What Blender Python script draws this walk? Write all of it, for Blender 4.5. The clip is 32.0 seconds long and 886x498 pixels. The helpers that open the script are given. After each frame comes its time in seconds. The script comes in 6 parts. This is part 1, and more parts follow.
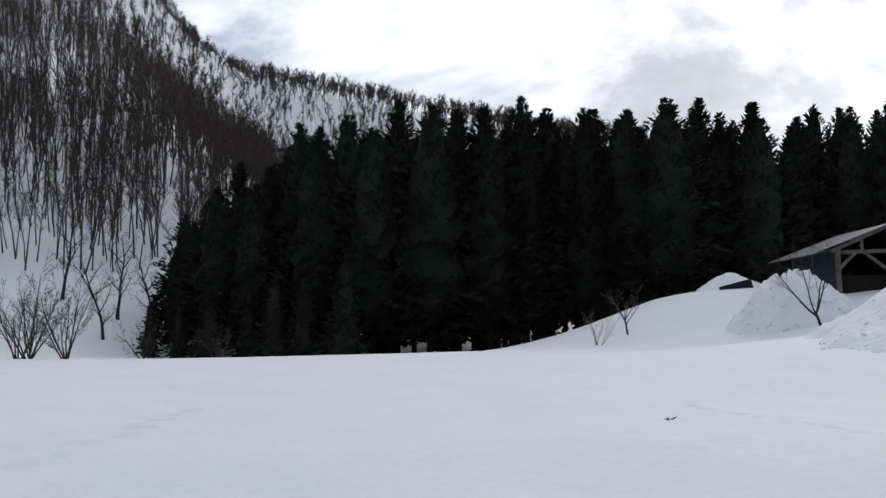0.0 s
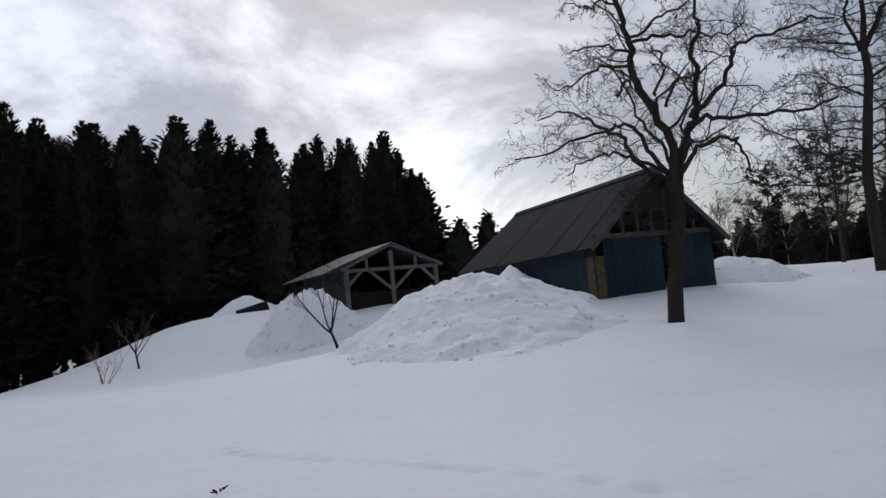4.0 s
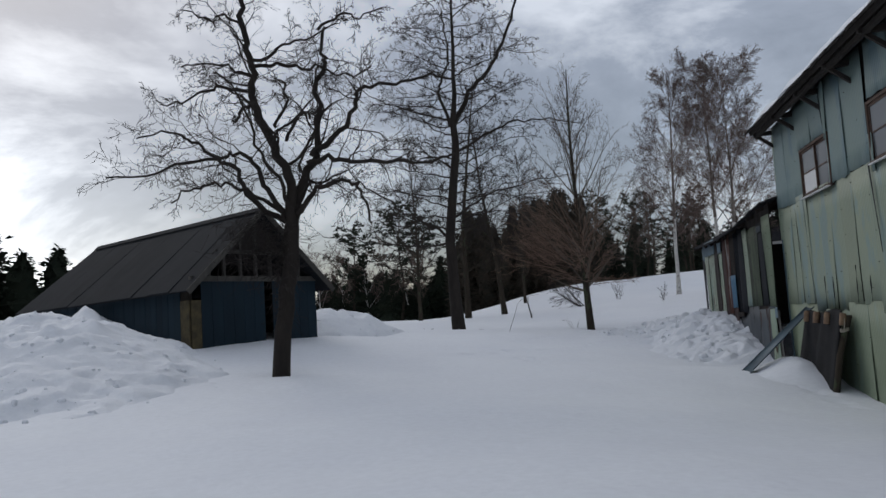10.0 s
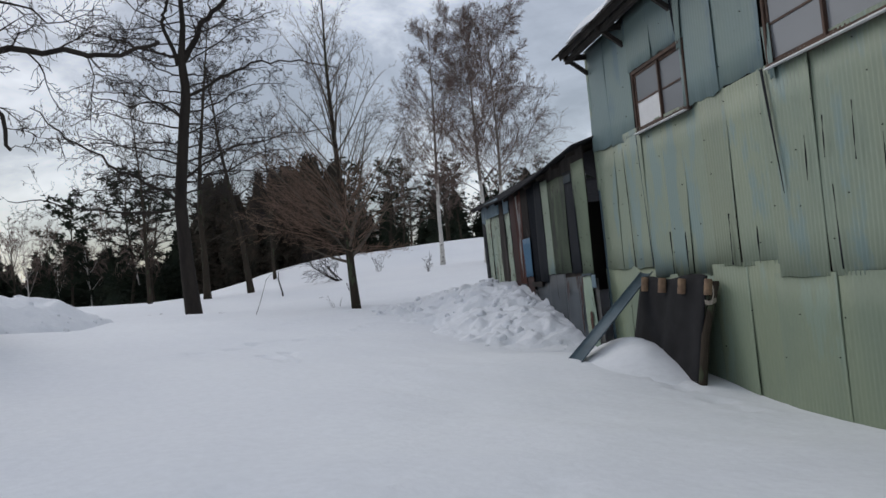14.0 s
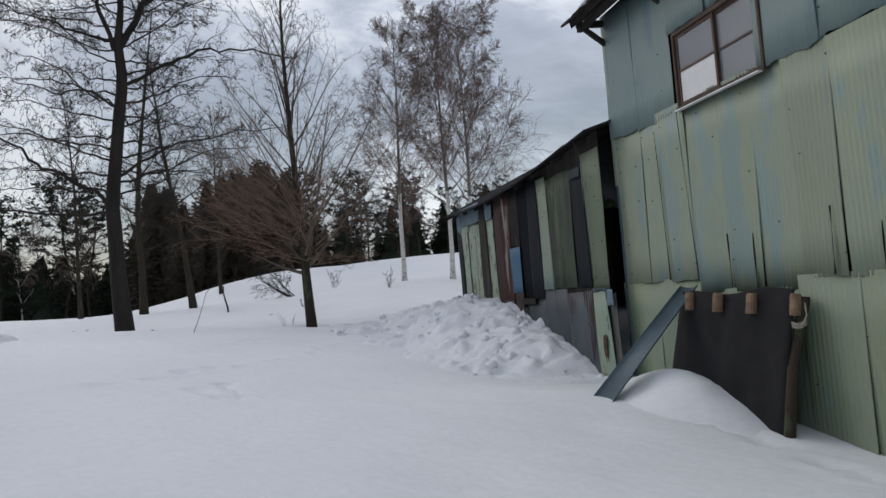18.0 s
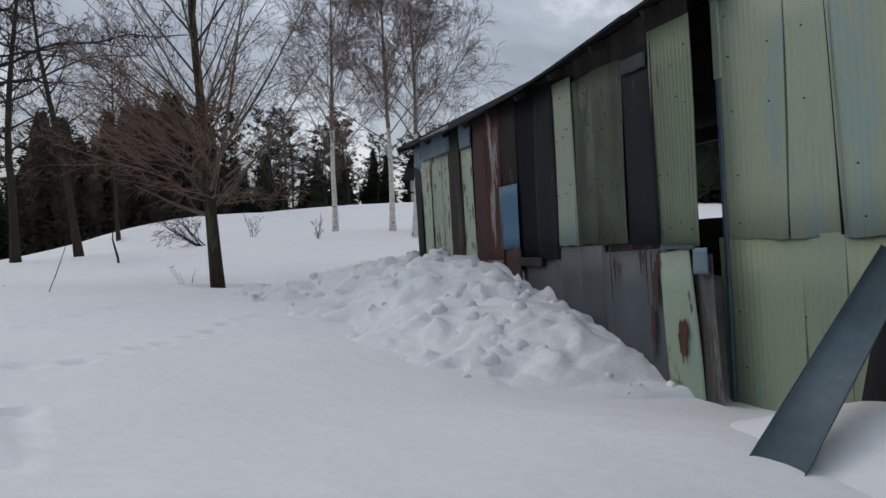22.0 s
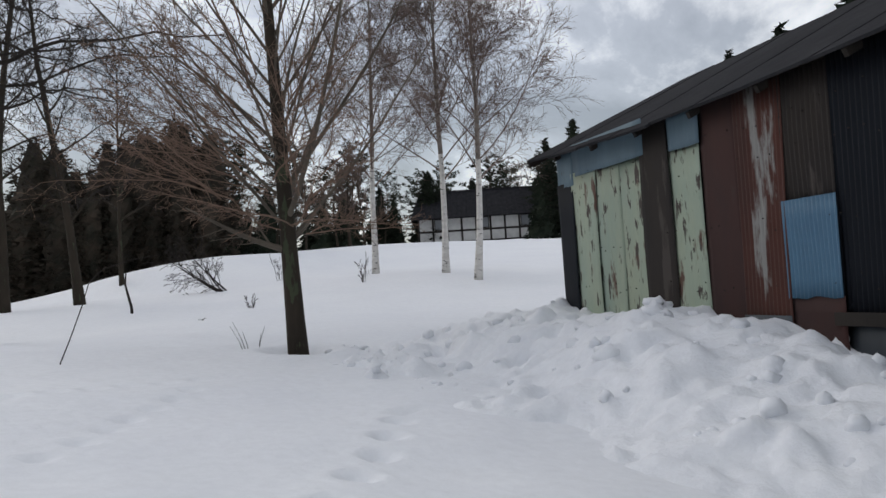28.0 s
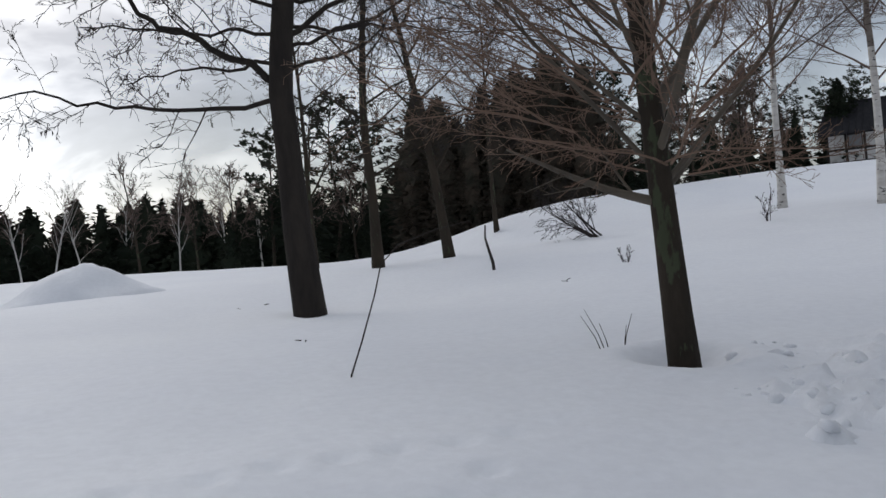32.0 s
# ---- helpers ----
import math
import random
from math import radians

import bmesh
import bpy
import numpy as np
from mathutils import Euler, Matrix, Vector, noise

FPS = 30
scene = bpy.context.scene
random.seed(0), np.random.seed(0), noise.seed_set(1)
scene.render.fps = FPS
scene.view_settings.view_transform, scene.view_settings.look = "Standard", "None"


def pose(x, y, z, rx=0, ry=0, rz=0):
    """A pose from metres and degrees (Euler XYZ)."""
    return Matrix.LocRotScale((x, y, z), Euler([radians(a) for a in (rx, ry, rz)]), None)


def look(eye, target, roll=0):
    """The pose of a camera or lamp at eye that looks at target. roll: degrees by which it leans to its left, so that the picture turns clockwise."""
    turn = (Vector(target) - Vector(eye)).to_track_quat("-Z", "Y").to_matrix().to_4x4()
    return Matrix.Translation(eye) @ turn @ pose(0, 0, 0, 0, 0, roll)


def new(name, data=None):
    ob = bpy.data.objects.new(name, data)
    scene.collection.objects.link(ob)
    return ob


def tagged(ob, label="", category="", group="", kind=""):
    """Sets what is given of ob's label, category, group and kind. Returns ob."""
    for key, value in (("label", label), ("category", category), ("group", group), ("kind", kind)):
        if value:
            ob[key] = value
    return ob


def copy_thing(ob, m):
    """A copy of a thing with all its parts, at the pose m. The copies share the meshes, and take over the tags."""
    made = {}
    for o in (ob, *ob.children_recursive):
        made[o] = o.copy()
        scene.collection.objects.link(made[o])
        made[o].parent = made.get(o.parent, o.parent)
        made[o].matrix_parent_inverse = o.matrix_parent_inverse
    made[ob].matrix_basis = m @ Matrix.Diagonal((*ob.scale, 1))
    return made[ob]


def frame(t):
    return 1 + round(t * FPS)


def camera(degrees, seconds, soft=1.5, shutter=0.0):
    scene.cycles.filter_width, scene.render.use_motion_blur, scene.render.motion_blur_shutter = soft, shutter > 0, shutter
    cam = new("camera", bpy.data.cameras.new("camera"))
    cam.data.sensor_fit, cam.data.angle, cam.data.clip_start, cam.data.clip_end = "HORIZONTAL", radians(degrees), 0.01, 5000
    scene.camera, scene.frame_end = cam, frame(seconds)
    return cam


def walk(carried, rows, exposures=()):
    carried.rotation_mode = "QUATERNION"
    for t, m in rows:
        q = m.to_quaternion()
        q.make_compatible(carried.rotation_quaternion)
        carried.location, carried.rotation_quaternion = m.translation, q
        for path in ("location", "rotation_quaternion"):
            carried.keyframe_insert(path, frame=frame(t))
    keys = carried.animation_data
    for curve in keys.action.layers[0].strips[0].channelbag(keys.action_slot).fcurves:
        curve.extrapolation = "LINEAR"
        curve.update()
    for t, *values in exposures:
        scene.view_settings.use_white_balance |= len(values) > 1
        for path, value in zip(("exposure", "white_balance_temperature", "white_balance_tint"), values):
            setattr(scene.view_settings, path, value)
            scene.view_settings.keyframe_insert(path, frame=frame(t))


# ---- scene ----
cam = camera(57.0, 32.0)

# seconds, eye x, y, z, turn to the left of +y, tilt up, lean
PATH = [
    (0, 1.985, -2.002, 1.346, 38.98, 4.14, -1.76),
    (0.5, 1.770, -1.816, 1.344, 33.24, 3.21, -2.50),
    (1, 1.575, -1.571, 1.349, 27.90, 2.41, -2.98),
    (1.5, 1.381, -1.165, 1.308, 23.13, 1.94, -3.84),
    (2, 1.026, -0.657, 1.263, 18.73, 1.74, -4.15),
    (2.5, 0.970, -0.749, 1.323, 15.33, 1.57, -4.43),
    (4.5, 0.532, 0.634, 1.203, 1.07, 4.49, -5.78),
    (5, 0.272, -0.162, 1.198, -4.03, 4.42, -5.90),
    (5.5, 0.009, -0.813, 1.262, -8.65, 3.20, -5.68),
    (6, -0.028, -1.168, 1.315, -12.44, 2.57, -4.89),
    (6.5, 0.091, -0.977, 1.335, -15.23, 2.43, -3.76),
    (7, 0.174, -0.531, 1.304, -17.37, 2.08, -3.03),
    (7.5, 0.192, 0.112, 1.215, -19.12, 1.41, -2.44),
    (8, 0.136, 0.634, 1.298, -20.58, 0.61, -1.29),
    (8.5, 0.224, 1.124, 1.259, -21.27, 1.59, -0.88),
    (9, 0.253, 1.595, 1.235, -21.74, 2.70, -1.75),
    (9.5, 0.397, 1.958, 1.270, -22.02, 3.79, -2.63),
    (10, 0.542, 2.391, 1.204, -23.29, 5.28, -3.62),
    (10.5, 0.747, 2.964, 1.266, -25.21, 5.78, -3.67),
    (11, 1.239, 3.756, 1.266, -27.40, 5.75, -4.09),
    (11.5, 1.811, 4.246, 1.301, -29.24, 5.43, -5.36),
    (12, 1.972, 4.834, 1.316, -32.15, 4.70, -5.29),
    (12.5, 2.146, 5.461, 1.234, -34.96, 4.07, -5.18),
    (13, 2.503, 6.037, 1.274, -37.11, 3.16, -5.49),
    (13.5, 2.807, 6.537, 1.345, -38.78, 2.28, -5.72),
    (14, 3.127, 7.185, 1.301, -40.62, 2.12, -5.61),
    (14.5, 3.171, 7.599, 1.364, -42.02, 2.01, -5.44),
    (15, 3.594, 8.045, 1.297, -42.23, 2.78, -4.79),
    (15.5, 3.605, 8.239, 1.302, -42.27, 3.42, -4.79),
    (17.5, 4.404, 9.359, 1.214, -43.32, 3.51, -4.95),
    (18, 4.785, 9.833, 1.242, -44.03, 3.19, -4.77),
    (18.5, 5.279, 10.401, 1.289, -44.78, 2.93, -4.89),
    (19, 5.934, 11.088, 1.224, -45.44, 2.96, -4.53),
    (19.5, 6.147, 11.524, 1.334, -46.48, 2.32, -4.43),
    (20, 6.691, 12.033, 1.281, -46.99, 2.08, -4.24),
    (20.5, 7.118, 12.494, 1.253, -47.64, 1.64, -3.94),
    (21, 7.365, 13.006, 1.322, -48.52, 0.82, -3.74),
    (21.5, 7.813, 13.530, 1.255, -48.71, 0.45, -3.33),
    (22, 7.968, 13.990, 1.279, -49.14, -0.34, -3.17),
    (22.5, 8.189, 14.541, 1.314, -49.22, -0.37, -3.22),
    (23, 8.512, 15.058, 1.303, -48.64, 1.90, -3.44),
    (23.5, 8.767, 15.620, 1.291, -48.65, 3.50, -2.85),
    (24, 9.131, 16.320, 1.381, -49.17, 2.98, -2.92),
    (24.5, 9.221, 16.694, 1.361, -49.67, 2.46, -3.45),
    (25, 9.232, 17.003, 1.423, -50.21, 1.55, -3.81),
    (25.5, 9.228, 17.385, 1.435, -51.00, 1.22, -3.62),
    (27.5, 9.705, 18.761, 1.452, -51.03, 2.73, -3.60),
    (28, 9.813, 19.004, 1.478, -50.18, 2.58, -3.47),
    (28.5, 9.931, 19.251, 1.448, -49.23, 2.51, -4.02),
    (29, 10.141, 19.505, 1.585, -47.93, 0.96, -5.17),
    (29.5, 10.546, 19.853, 1.619, -45.93, -0.09, -4.69),
    (30, 10.925, 20.328, 1.594, -43.35, -0.56, -4.36),
    (30.5, 11.250, 20.544, 1.764, -39.29, -1.19, -5.52),
    (31, 11.736, 20.986, 1.789, -34.35, -0.74, -5.35),
    (31.5, 12.212, 21.448, 1.829, -28.75, -0.36, -4.75),
    (32, 12.382, 21.907, 1.879, -23.19, -0.11, -5.48),
]


def carried_pose(x, y, z, yaw, pitch, lean):
    """The pose of an eye that looks along +y turned by yaw, tilted up by pitch and leaning by lean."""
    a, b = radians(yaw), radians(pitch)
    ahead = Vector((-math.sin(a) * math.cos(b), math.cos(a) * math.cos(b), math.sin(b)))
    eye = Vector((x, y, z))
    return look(eye, eye + ahead, lean)


walk(cam, [(t, carried_pose(*p)) for t, *p in PATH],
     exposures=[(0.0, -0.44, 6480, 10), (1.0, -0.49, 6450, 10), (2.5, -0.70, 6420, 10), (4.5, -0.88, 6350, 10), (6.0, -0.94, 6350, 10), (9.0, -0.93, 6380, 10), (10.5, -0.82, 6350, 10),
                (13.0, -0.46, 6480, 10), (19.0, -0.46, 6580, 10), (21.0, -0.52, 6620, 10), (23.0, -0.48, 6700, 10), (25.5, -0.46, 6720, 10), (28.0, -0.32, 6800, 10), (29.0, -0.34, 6800, 10), (30.0, -0.20, 6800, 10), (31.0, -0.52, 6750, 10), (32.0, -0.58, 6580, 10)])

# ---- light ----
SUN_AZ, SUN_EL = radians(8.0), radians(34.0)     # to the left of +y, above the horizon
sun_way = Vector((-math.sin(SUN_AZ) * math.cos(SUN_EL), math.cos(SUN_AZ) * math.cos(SUN_EL), math.sin(SUN_EL)))
sun = new("sun", bpy.data.lights.new("sun", "SUN"))
sun.data.energy, sun.data.angle, sun.data.color = 0.9, radians(30), (1.0, 0.96, 0.91)
sun.matrix_world = look(sun_way * 100, (0, 0, 0))

world = bpy.data.worlds.new("sky")
scene.world = world
world.use_nodes = True
wn, wl = world.node_tree.nodes, world.node_tree.links
wn.clear()


def wmath(op, a, b):
    n = wn.new("ShaderNodeMath")
    n.operation = op
    for i, v in enumerate((a, b)):
        if isinstance(v, (int, float)):
            n.inputs[i].default_value = v
        else:
            wl.new(v, n.inputs[i])
    return n.outputs[0]


coord = wn.new("ShaderNodeTexCoord")
split = wn.new("ShaderNodeSeparateXYZ")
wl.new(coord.outputs["Generated"], split.inputs[0])
up = wmath("ADD", wmath("MAXIMUM", split.outputs[2], 0.0), 0.42)
flat = wn.new("ShaderNodeCombineXYZ")
wl.new(wmath("DIVIDE", split.outputs[0], up), flat.inputs[0])
wl.new(wmath("DIVIDE", split.outputs[1], up), flat.inputs[1])
big = wn.new("ShaderNodeTexNoise")
big.inputs["Scale"].default_value, big.inputs["Detail"].default_value, big.inputs["Roughness"].default_value = 1.75, 9, 0.60
big.inputs["Distortion"].default_value = 0.35
wl.new(flat.outputs[0], big.inputs["Vector"])
ramp = wn.new("ShaderNodeValToRGB")
ramp.color_ramp.elements[0].position, ramp.color_ramp.elements[0].color = 0.38, (1.10, 1.13, 1.18, 1)
ramp.color_ramp.elements[1].position, ramp.color_ramp.elements[1].color = 0.62, (0.285, 0.300, 0.332, 1)
mid = ramp.color_ramp.elements.new(0.50)
mid.color = (0.45, 0.475, 0.53, 1)
# light of the veiled sun, spread through the clouds round it
dot = wn.new("ShaderNodeVectorMath")
dot.operation = "DOT_PRODUCT"
wl.new(coord.outputs["Generated"], dot.inputs[0])
dot.inputs[1].default_value = (-math.sin(radians(46)) * 0.96, math.cos(radians(46)) * 0.96, 0.28)
glow = wmath("POWER", wmath("MAXIMUM", dot.outputs["Value"], 0.0), 6.0)
near = wn.new("ShaderNodeVectorMath")       # bright rift low in the clouds
near.operation = "DOT_PRODUCT"
wl.new(coord.outputs["Generated"], near.inputs[0])
near.inputs[1].default_value = (-math.sin(radians(6)) * 0.99, math.cos(radians(6)) * 0.99, 0.06)
rift = wmath("POWER", wmath("MAXIMUM", near.outputs["Value"], 0.0), 75.0)
wl.new(wmath("SUBTRACT", wmath("SUBTRACT", big.outputs["Fac"], wmath("MULTIPLY", glow, 0.075)), wmath("MULTIPLY", rift, 0.18)), ramp.inputs["Fac"])
east = wn.new("ShaderNodeVectorMath")       # thinner cloud low over the shed
east.operation = "DOT_PRODUCT"
wl.new(coord.outputs["Generated"], east.inputs[0])
east.inputs[1].default_value = Vector((0.79, 0.60, 0.24)).normalized()
thin = wmath("POWER", wmath("MAXIMUM", east.outputs["Value"], 0.0), 22.0)
gain = wmath("ADD", wmath("ADD", wmath("ADD", 0.52, wmath("MULTIPLY", thin, 0.42)), wmath("MULTIPLY", wmath("MAXIMUM", split.outputs[2], 0.0), 0.95)), wmath("ADD", wmath("MULTIPLY", glow, 0.40), wmath("MULTIPLY", rift, 2.6)))
lit = wn.new("ShaderNodeMix")
lit.data_type, lit.blend_type = "RGBA", "MULTIPLY"
lit.inputs["Factor"].default_value = 1.0
wl.new(ramp.outputs["Color"], lit.inputs["A"])
wl.new(gain, lit.inputs["B"])
clouds = wn.new("ShaderNodeBackground")
clouds.inputs["Strength"].default_value = 1.0
wl.new(lit.outputs["Result"], clouds.inputs["Color"])
blue = wn.new("ShaderNodeTexSky")
blue.sky_type, blue.sun_disc, blue.sun_elevation, blue.sun_rotation = "NISHITA", False, SUN_EL, -SUN_AZ
air = wn.new("ShaderNodeBackground")
air.inputs["Strength"].default_value = 0.05
wl.new(blue.outputs["Color"], air.inputs["Color"])
both = wn.new("ShaderNodeAddShader")
wl.new(clouds.outputs[0], both.inputs[0])
wl.new(air.outputs[0], both.inputs[1])
out = wn.new("ShaderNodeOutputWorld")
wl.new(both.outputs[0], out.inputs["Surface"])


# ---- materials ----
def mat(name, colour, other=None, scale=3.0, fine=40.0, rough=0.8, bump=0.3, depth=0.01, stretch=(1, 1, 1), spread=(0.35, 0.65), metal=0.0, third=None, third_at=0.62, third_scale=6.0, each=0.0, flakes=None, flakes_at=0.66, flakes_scale=9.0, shine=0.5):
    """A procedural surface: two colours in large patches, fine grain, a third colour in patches of wear, and relief."""
    m = bpy.data.materials.new(name)
    m.use_nodes = True
    nt = m.node_tree
    n, l = nt.nodes, nt.links
    bsdf = n["Principled BSDF"]
    co = n.new("ShaderNodeTexCoord")
    mp = n.new("ShaderNodeMapping")
    mp.inputs["Scale"].default_value = stretch
    l.new(co.outputs["Object"], mp.inputs["Vector"])
    info = n.new("ShaderNodeObjectInfo")
    add = n.new("ShaderNodeVectorMath")
    add.operation = "ADD"
    mul = n.new("ShaderNodeMath")
    mul.operation = "MULTIPLY"
    mul.inputs[1].default_value = 37.0
    l.new(info.outputs["Random"], mul.inputs[0])
    l.new(mp.outputs[0], add.inputs[0])
    l.new(mul.outputs[0], add.inputs[1])

    def noise_of(sc, det):
        t = n.new("ShaderNodeTexNoise")
        t.inputs["Scale"].default_value, t.inputs["Detail"].default_value, t.inputs["Roughness"].default_value = sc, det, 0.6
        l.new(add.outputs[0], t.inputs["Vector"])
        return t.outputs["Fac"]

    def ranged(fac, a, b):
        r = n.new("ShaderNodeMapRange")
        r.inputs["From Min"].default_value, r.inputs["From Max"].default_value = a, b
        l.new(fac, r.inputs["Value"])
        return r.outputs["Result"]

    def blend(fac, a, b, how="MIX"):
        x = n.new("ShaderNodeMix")
        x.data_type, x.blend_type = "RGBA", how
        for sock, v in (("Factor", fac), ("A", a), ("B", b)):
            if isinstance(v, tuple):
                x.inputs[sock].default_value = (*v, 1)
            elif isinstance(v, float):
                x.inputs[sock].default_value = v
            else:
                l.new(v, x.inputs[sock])
        return x.outputs["Result"]

    other = other or tuple(c * 0.8 for c in colour)
    large, small = noise_of(scale, 4), noise_of(fine, 3)
    col = blend(ranged(large, *spread), tuple(colour), tuple(other))
    col = blend(0.35, col, blend(small, col, tuple(c * 0.6 for c in other)))
    if third:
        col = blend(ranged(noise_of(third_scale, 6), third_at - 0.02, third_at + 0.03), col, tuple(third))
    if flakes:
        col = blend(ranged(noise_of(flakes_scale, 5), flakes_at - 0.01, flakes_at + 0.02), col, tuple(flakes))
    if each:
        hsv = n.new("ShaderNodeHueSaturation")
        l.new(col, hsv.inputs["Color"])
        v = n.new("ShaderNodeMapRange")
        v.inputs["To Min"].default_value, v.inputs["To Max"].default_value = 1 - each, 1 + each
        l.new(info.outputs["Random"], v.inputs["Value"])
        l.new(v.outputs["Result"], hsv.inputs["Value"])
        col = hsv.outputs["Color"]
    l.new(col, bsdf.inputs["Base Color"])
    bsdf.inputs["Roughness"].default_value, bsdf.inputs["Metallic"].default_value = rough, metal
    bsdf.inputs["Specular IOR Level"].default_value = shine
    bp = n.new("ShaderNodeBump")
    bp.inputs["Strength"].default_value, bp.inputs["Distance"].default_value = bump, depth
    mix = n.new("ShaderNodeMath")
    mix.operation = "ADD"
    l.new(large, mix.inputs[0])
    l.new(small, mix.inputs[1])
    l.new(mix.outputs[0], bp.inputs["Height"])
    l.new(bp.outputs[0], bsdf.inputs["Normal"])
    return m


SNOW = mat("snow", (0.84, 0.86, 0.89), (0.80, 0.82, 0.86), scale=0.35, fine=9.0, rough=0.75, bump=0.22, depth=0.03)
SNOW_PILE = mat("piled_snow", (0.84, 0.86, 0.89), (0.79, 0.81, 0.85), scale=2.2, fine=14.0, rough=0.7, bump=0.42, depth=0.035)
BARK = mat("bark", (0.045, 0.038, 0.032), (0.028, 0.024, 0.022), scale=4, fine=30, rough=0.95, bump=0.9, depth=0.02, stretch=(1, 1, 0.25), shine=0.15)
BARK_SHOOT = mat("smooth_brown_limb_bark", (0.14, 0.115, 0.086), (0.085, 0.07, 0.054), scale=3, fine=40, rough=0.85, bump=0.4, depth=0.006, stretch=(1, 1, 0.3))
BARK_BROWN = mat("brown_bark", (0.058, 0.046, 0.034), (0.034, 0.028, 0.022), scale=3, fine=40, rough=0.9, bump=0.8, depth=0.012, stretch=(1, 1, 0.3), third=(0.06, 0.068, 0.042), third_at=0.6, shine=0.15)
TWIG_YOUNG = mat("grey_brown_twigs", (0.125, 0.098, 0.075), (0.085, 0.068, 0.054), scale=1, fine=20, rough=0.85, bump=0.1, shine=0.15)
TWIG_RED = mat("red_brown_twigs", (0.25, 0.165, 0.122), (0.17, 0.115, 0.086), scale=1, fine=20, rough=0.85, bump=0.1, shine=0.15)
TWIG_DARK = mat("dark_twigs", (0.05, 0.042, 0.038), (0.035, 0.03, 0.028), scale=1, fine=20, rough=0.9, bump=0.1, shine=0.15)
TWIG_BIRCH = mat("birch_twigs", (0.19, 0.14, 0.12), (0.13, 0.095, 0.082), scale=1, fine=20, rough=0.85, bump=0.1, shine=0.15)
BIRCH = mat("birch_bark", (0.72, 0.70, 0.66), (0.55, 0.52, 0.48), scale=3, fine=18, rough=0.7, bump=0.3, stretch=(1, 1, 2.5), third=(0.05, 0.045, 0.04), third_at=0.60, third_scale=5)
BIRCH_UPPER = mat("grey_birch_bark", (0.26, 0.22, 0.19), (0.16, 0.13, 0.11), scale=3, fine=18, rough=0.8, bump=0.3, stretch=(1, 1, 2.5), third=(0.05, 0.045, 0.04), third_at=0.58, third_scale=5)
NEEDLE = mat("cedar_needles", (0.016, 0.020, 0.014), (0.022, 0.024, 0.017), scale=0.6, fine=8, rough=0.9, shine=0.1, bump=0.2, each=0.25)
NEEDLE_PINE = mat("pine_needles", (0.017, 0.024, 0.017), (0.025, 0.031, 0.020), scale=0.6, fine=8, rough=0.9, shine=0.1, bump=0.2, each=0.25)
NEEDLE_BROWN = mat("winter_brown_needles", (0.066, 0.050, 0.038), (0.034, 0.034, 0.026), scale=0.8, fine=8, rough=0.9, shine=0.1, bump=0.2, each=0.2)
TIN_GREEN = mat("pale_green_tin", (0.275, 0.315, 0.222), (0.235, 0.29, 0.222), scale=0.8, fine=25, rough=0.55, bump=0.1, depth=0.004, stretch=(1, 1, 0.35), third=(0.195, 0.268, 0.245), third_at=0.565, third_scale=1.1, each=0.07, flakes=(0.10, 0.105, 0.08), flakes_at=0.735, flakes_scale=14.0)
TIN_OLIVE = mat("old_olive_green_tin", (0.225, 0.268, 0.175), (0.185, 0.235, 0.168), scale=0.8, fine=25, rough=0.6, bump=0.1, depth=0.004, stretch=(1, 1, 0.35), third=(0.19, 0.25, 0.19), third_at=0.60, third_scale=1.5, each=0.06)
TIN_TEAL = mat("teal_tin", (0.155, 0.222, 0.225), (0.18, 0.245, 0.222), scale=0.8, fine=25, rough=0.55, bump=0.1, depth=0.004, stretch=(1, 1, 0.35), third=(0.115, 0.178, 0.20), third_at=0.60, third_scale=1.3, each=0.06, flakes=(0.075, 0.095, 0.095), flakes_at=0.735, flakes_scale=14.0)
TIN_WORN = mat("worn_green_tin", (0.24, 0.30, 0.21), (0.19, 0.26, 0.22), scale=1.5, fine=25, rough=0.65, bump=0.2, depth=0.004, stretch=(1, 1, 0.25), third=(0.10, 0.045, 0.025), third_at=0.63, third_scale=2.6, each=0.12, flakes=(0.05, 0.045, 0.04), flakes_at=0.67, flakes_scale=7.0)
TIN_SLATE = mat("dim_blue_black_tin", (0.045, 0.058, 0.066), (0.028, 0.035, 0.04), scale=2, fine=25, rough=0.7, bump=0.15, depth=0.004, stretch=(1, 1, 0.3), shine=0.2)
TIN_DUSK = mat("dull_slate_blue_tin", (0.07, 0.105, 0.125), (0.045, 0.064, 0.076), scale=2, fine=25, rough=0.7, bump=0.15, depth=0.004, stretch=(1, 1, 0.3), shine=0.3)
TIN_WEATHER = mat("weathered_grey_sheet", (0.17, 0.175, 0.165), (0.05, 0.05, 0.048), scale=2.2, fine=45, rough=0.8, bump=0.4, depth=0.005, stretch=(1, 1, 0.16), third=(0.03, 0.028, 0.026), third_at=0.56, third_scale=4.0)
RUST_STAIN = mat("orange_brown_rust", (0.085, 0.030, 0.017), (0.032, 0.015, 0.012), scale=5, fine=40, rough=0.9, bump=0.5, depth=0.004, stretch=(1, 1, 0.3))
TIN_RIB = mat("ribbed_dull_green_tin", (0.19, 0.235, 0.155), (0.13, 0.165, 0.11), scale=1.1, fine=25, rough=0.65, bump=0.2, depth=0.004, stretch=(1, 1, 0.3), third=(0.05, 0.055, 0.045), third_at=0.64, third_scale=2.5)
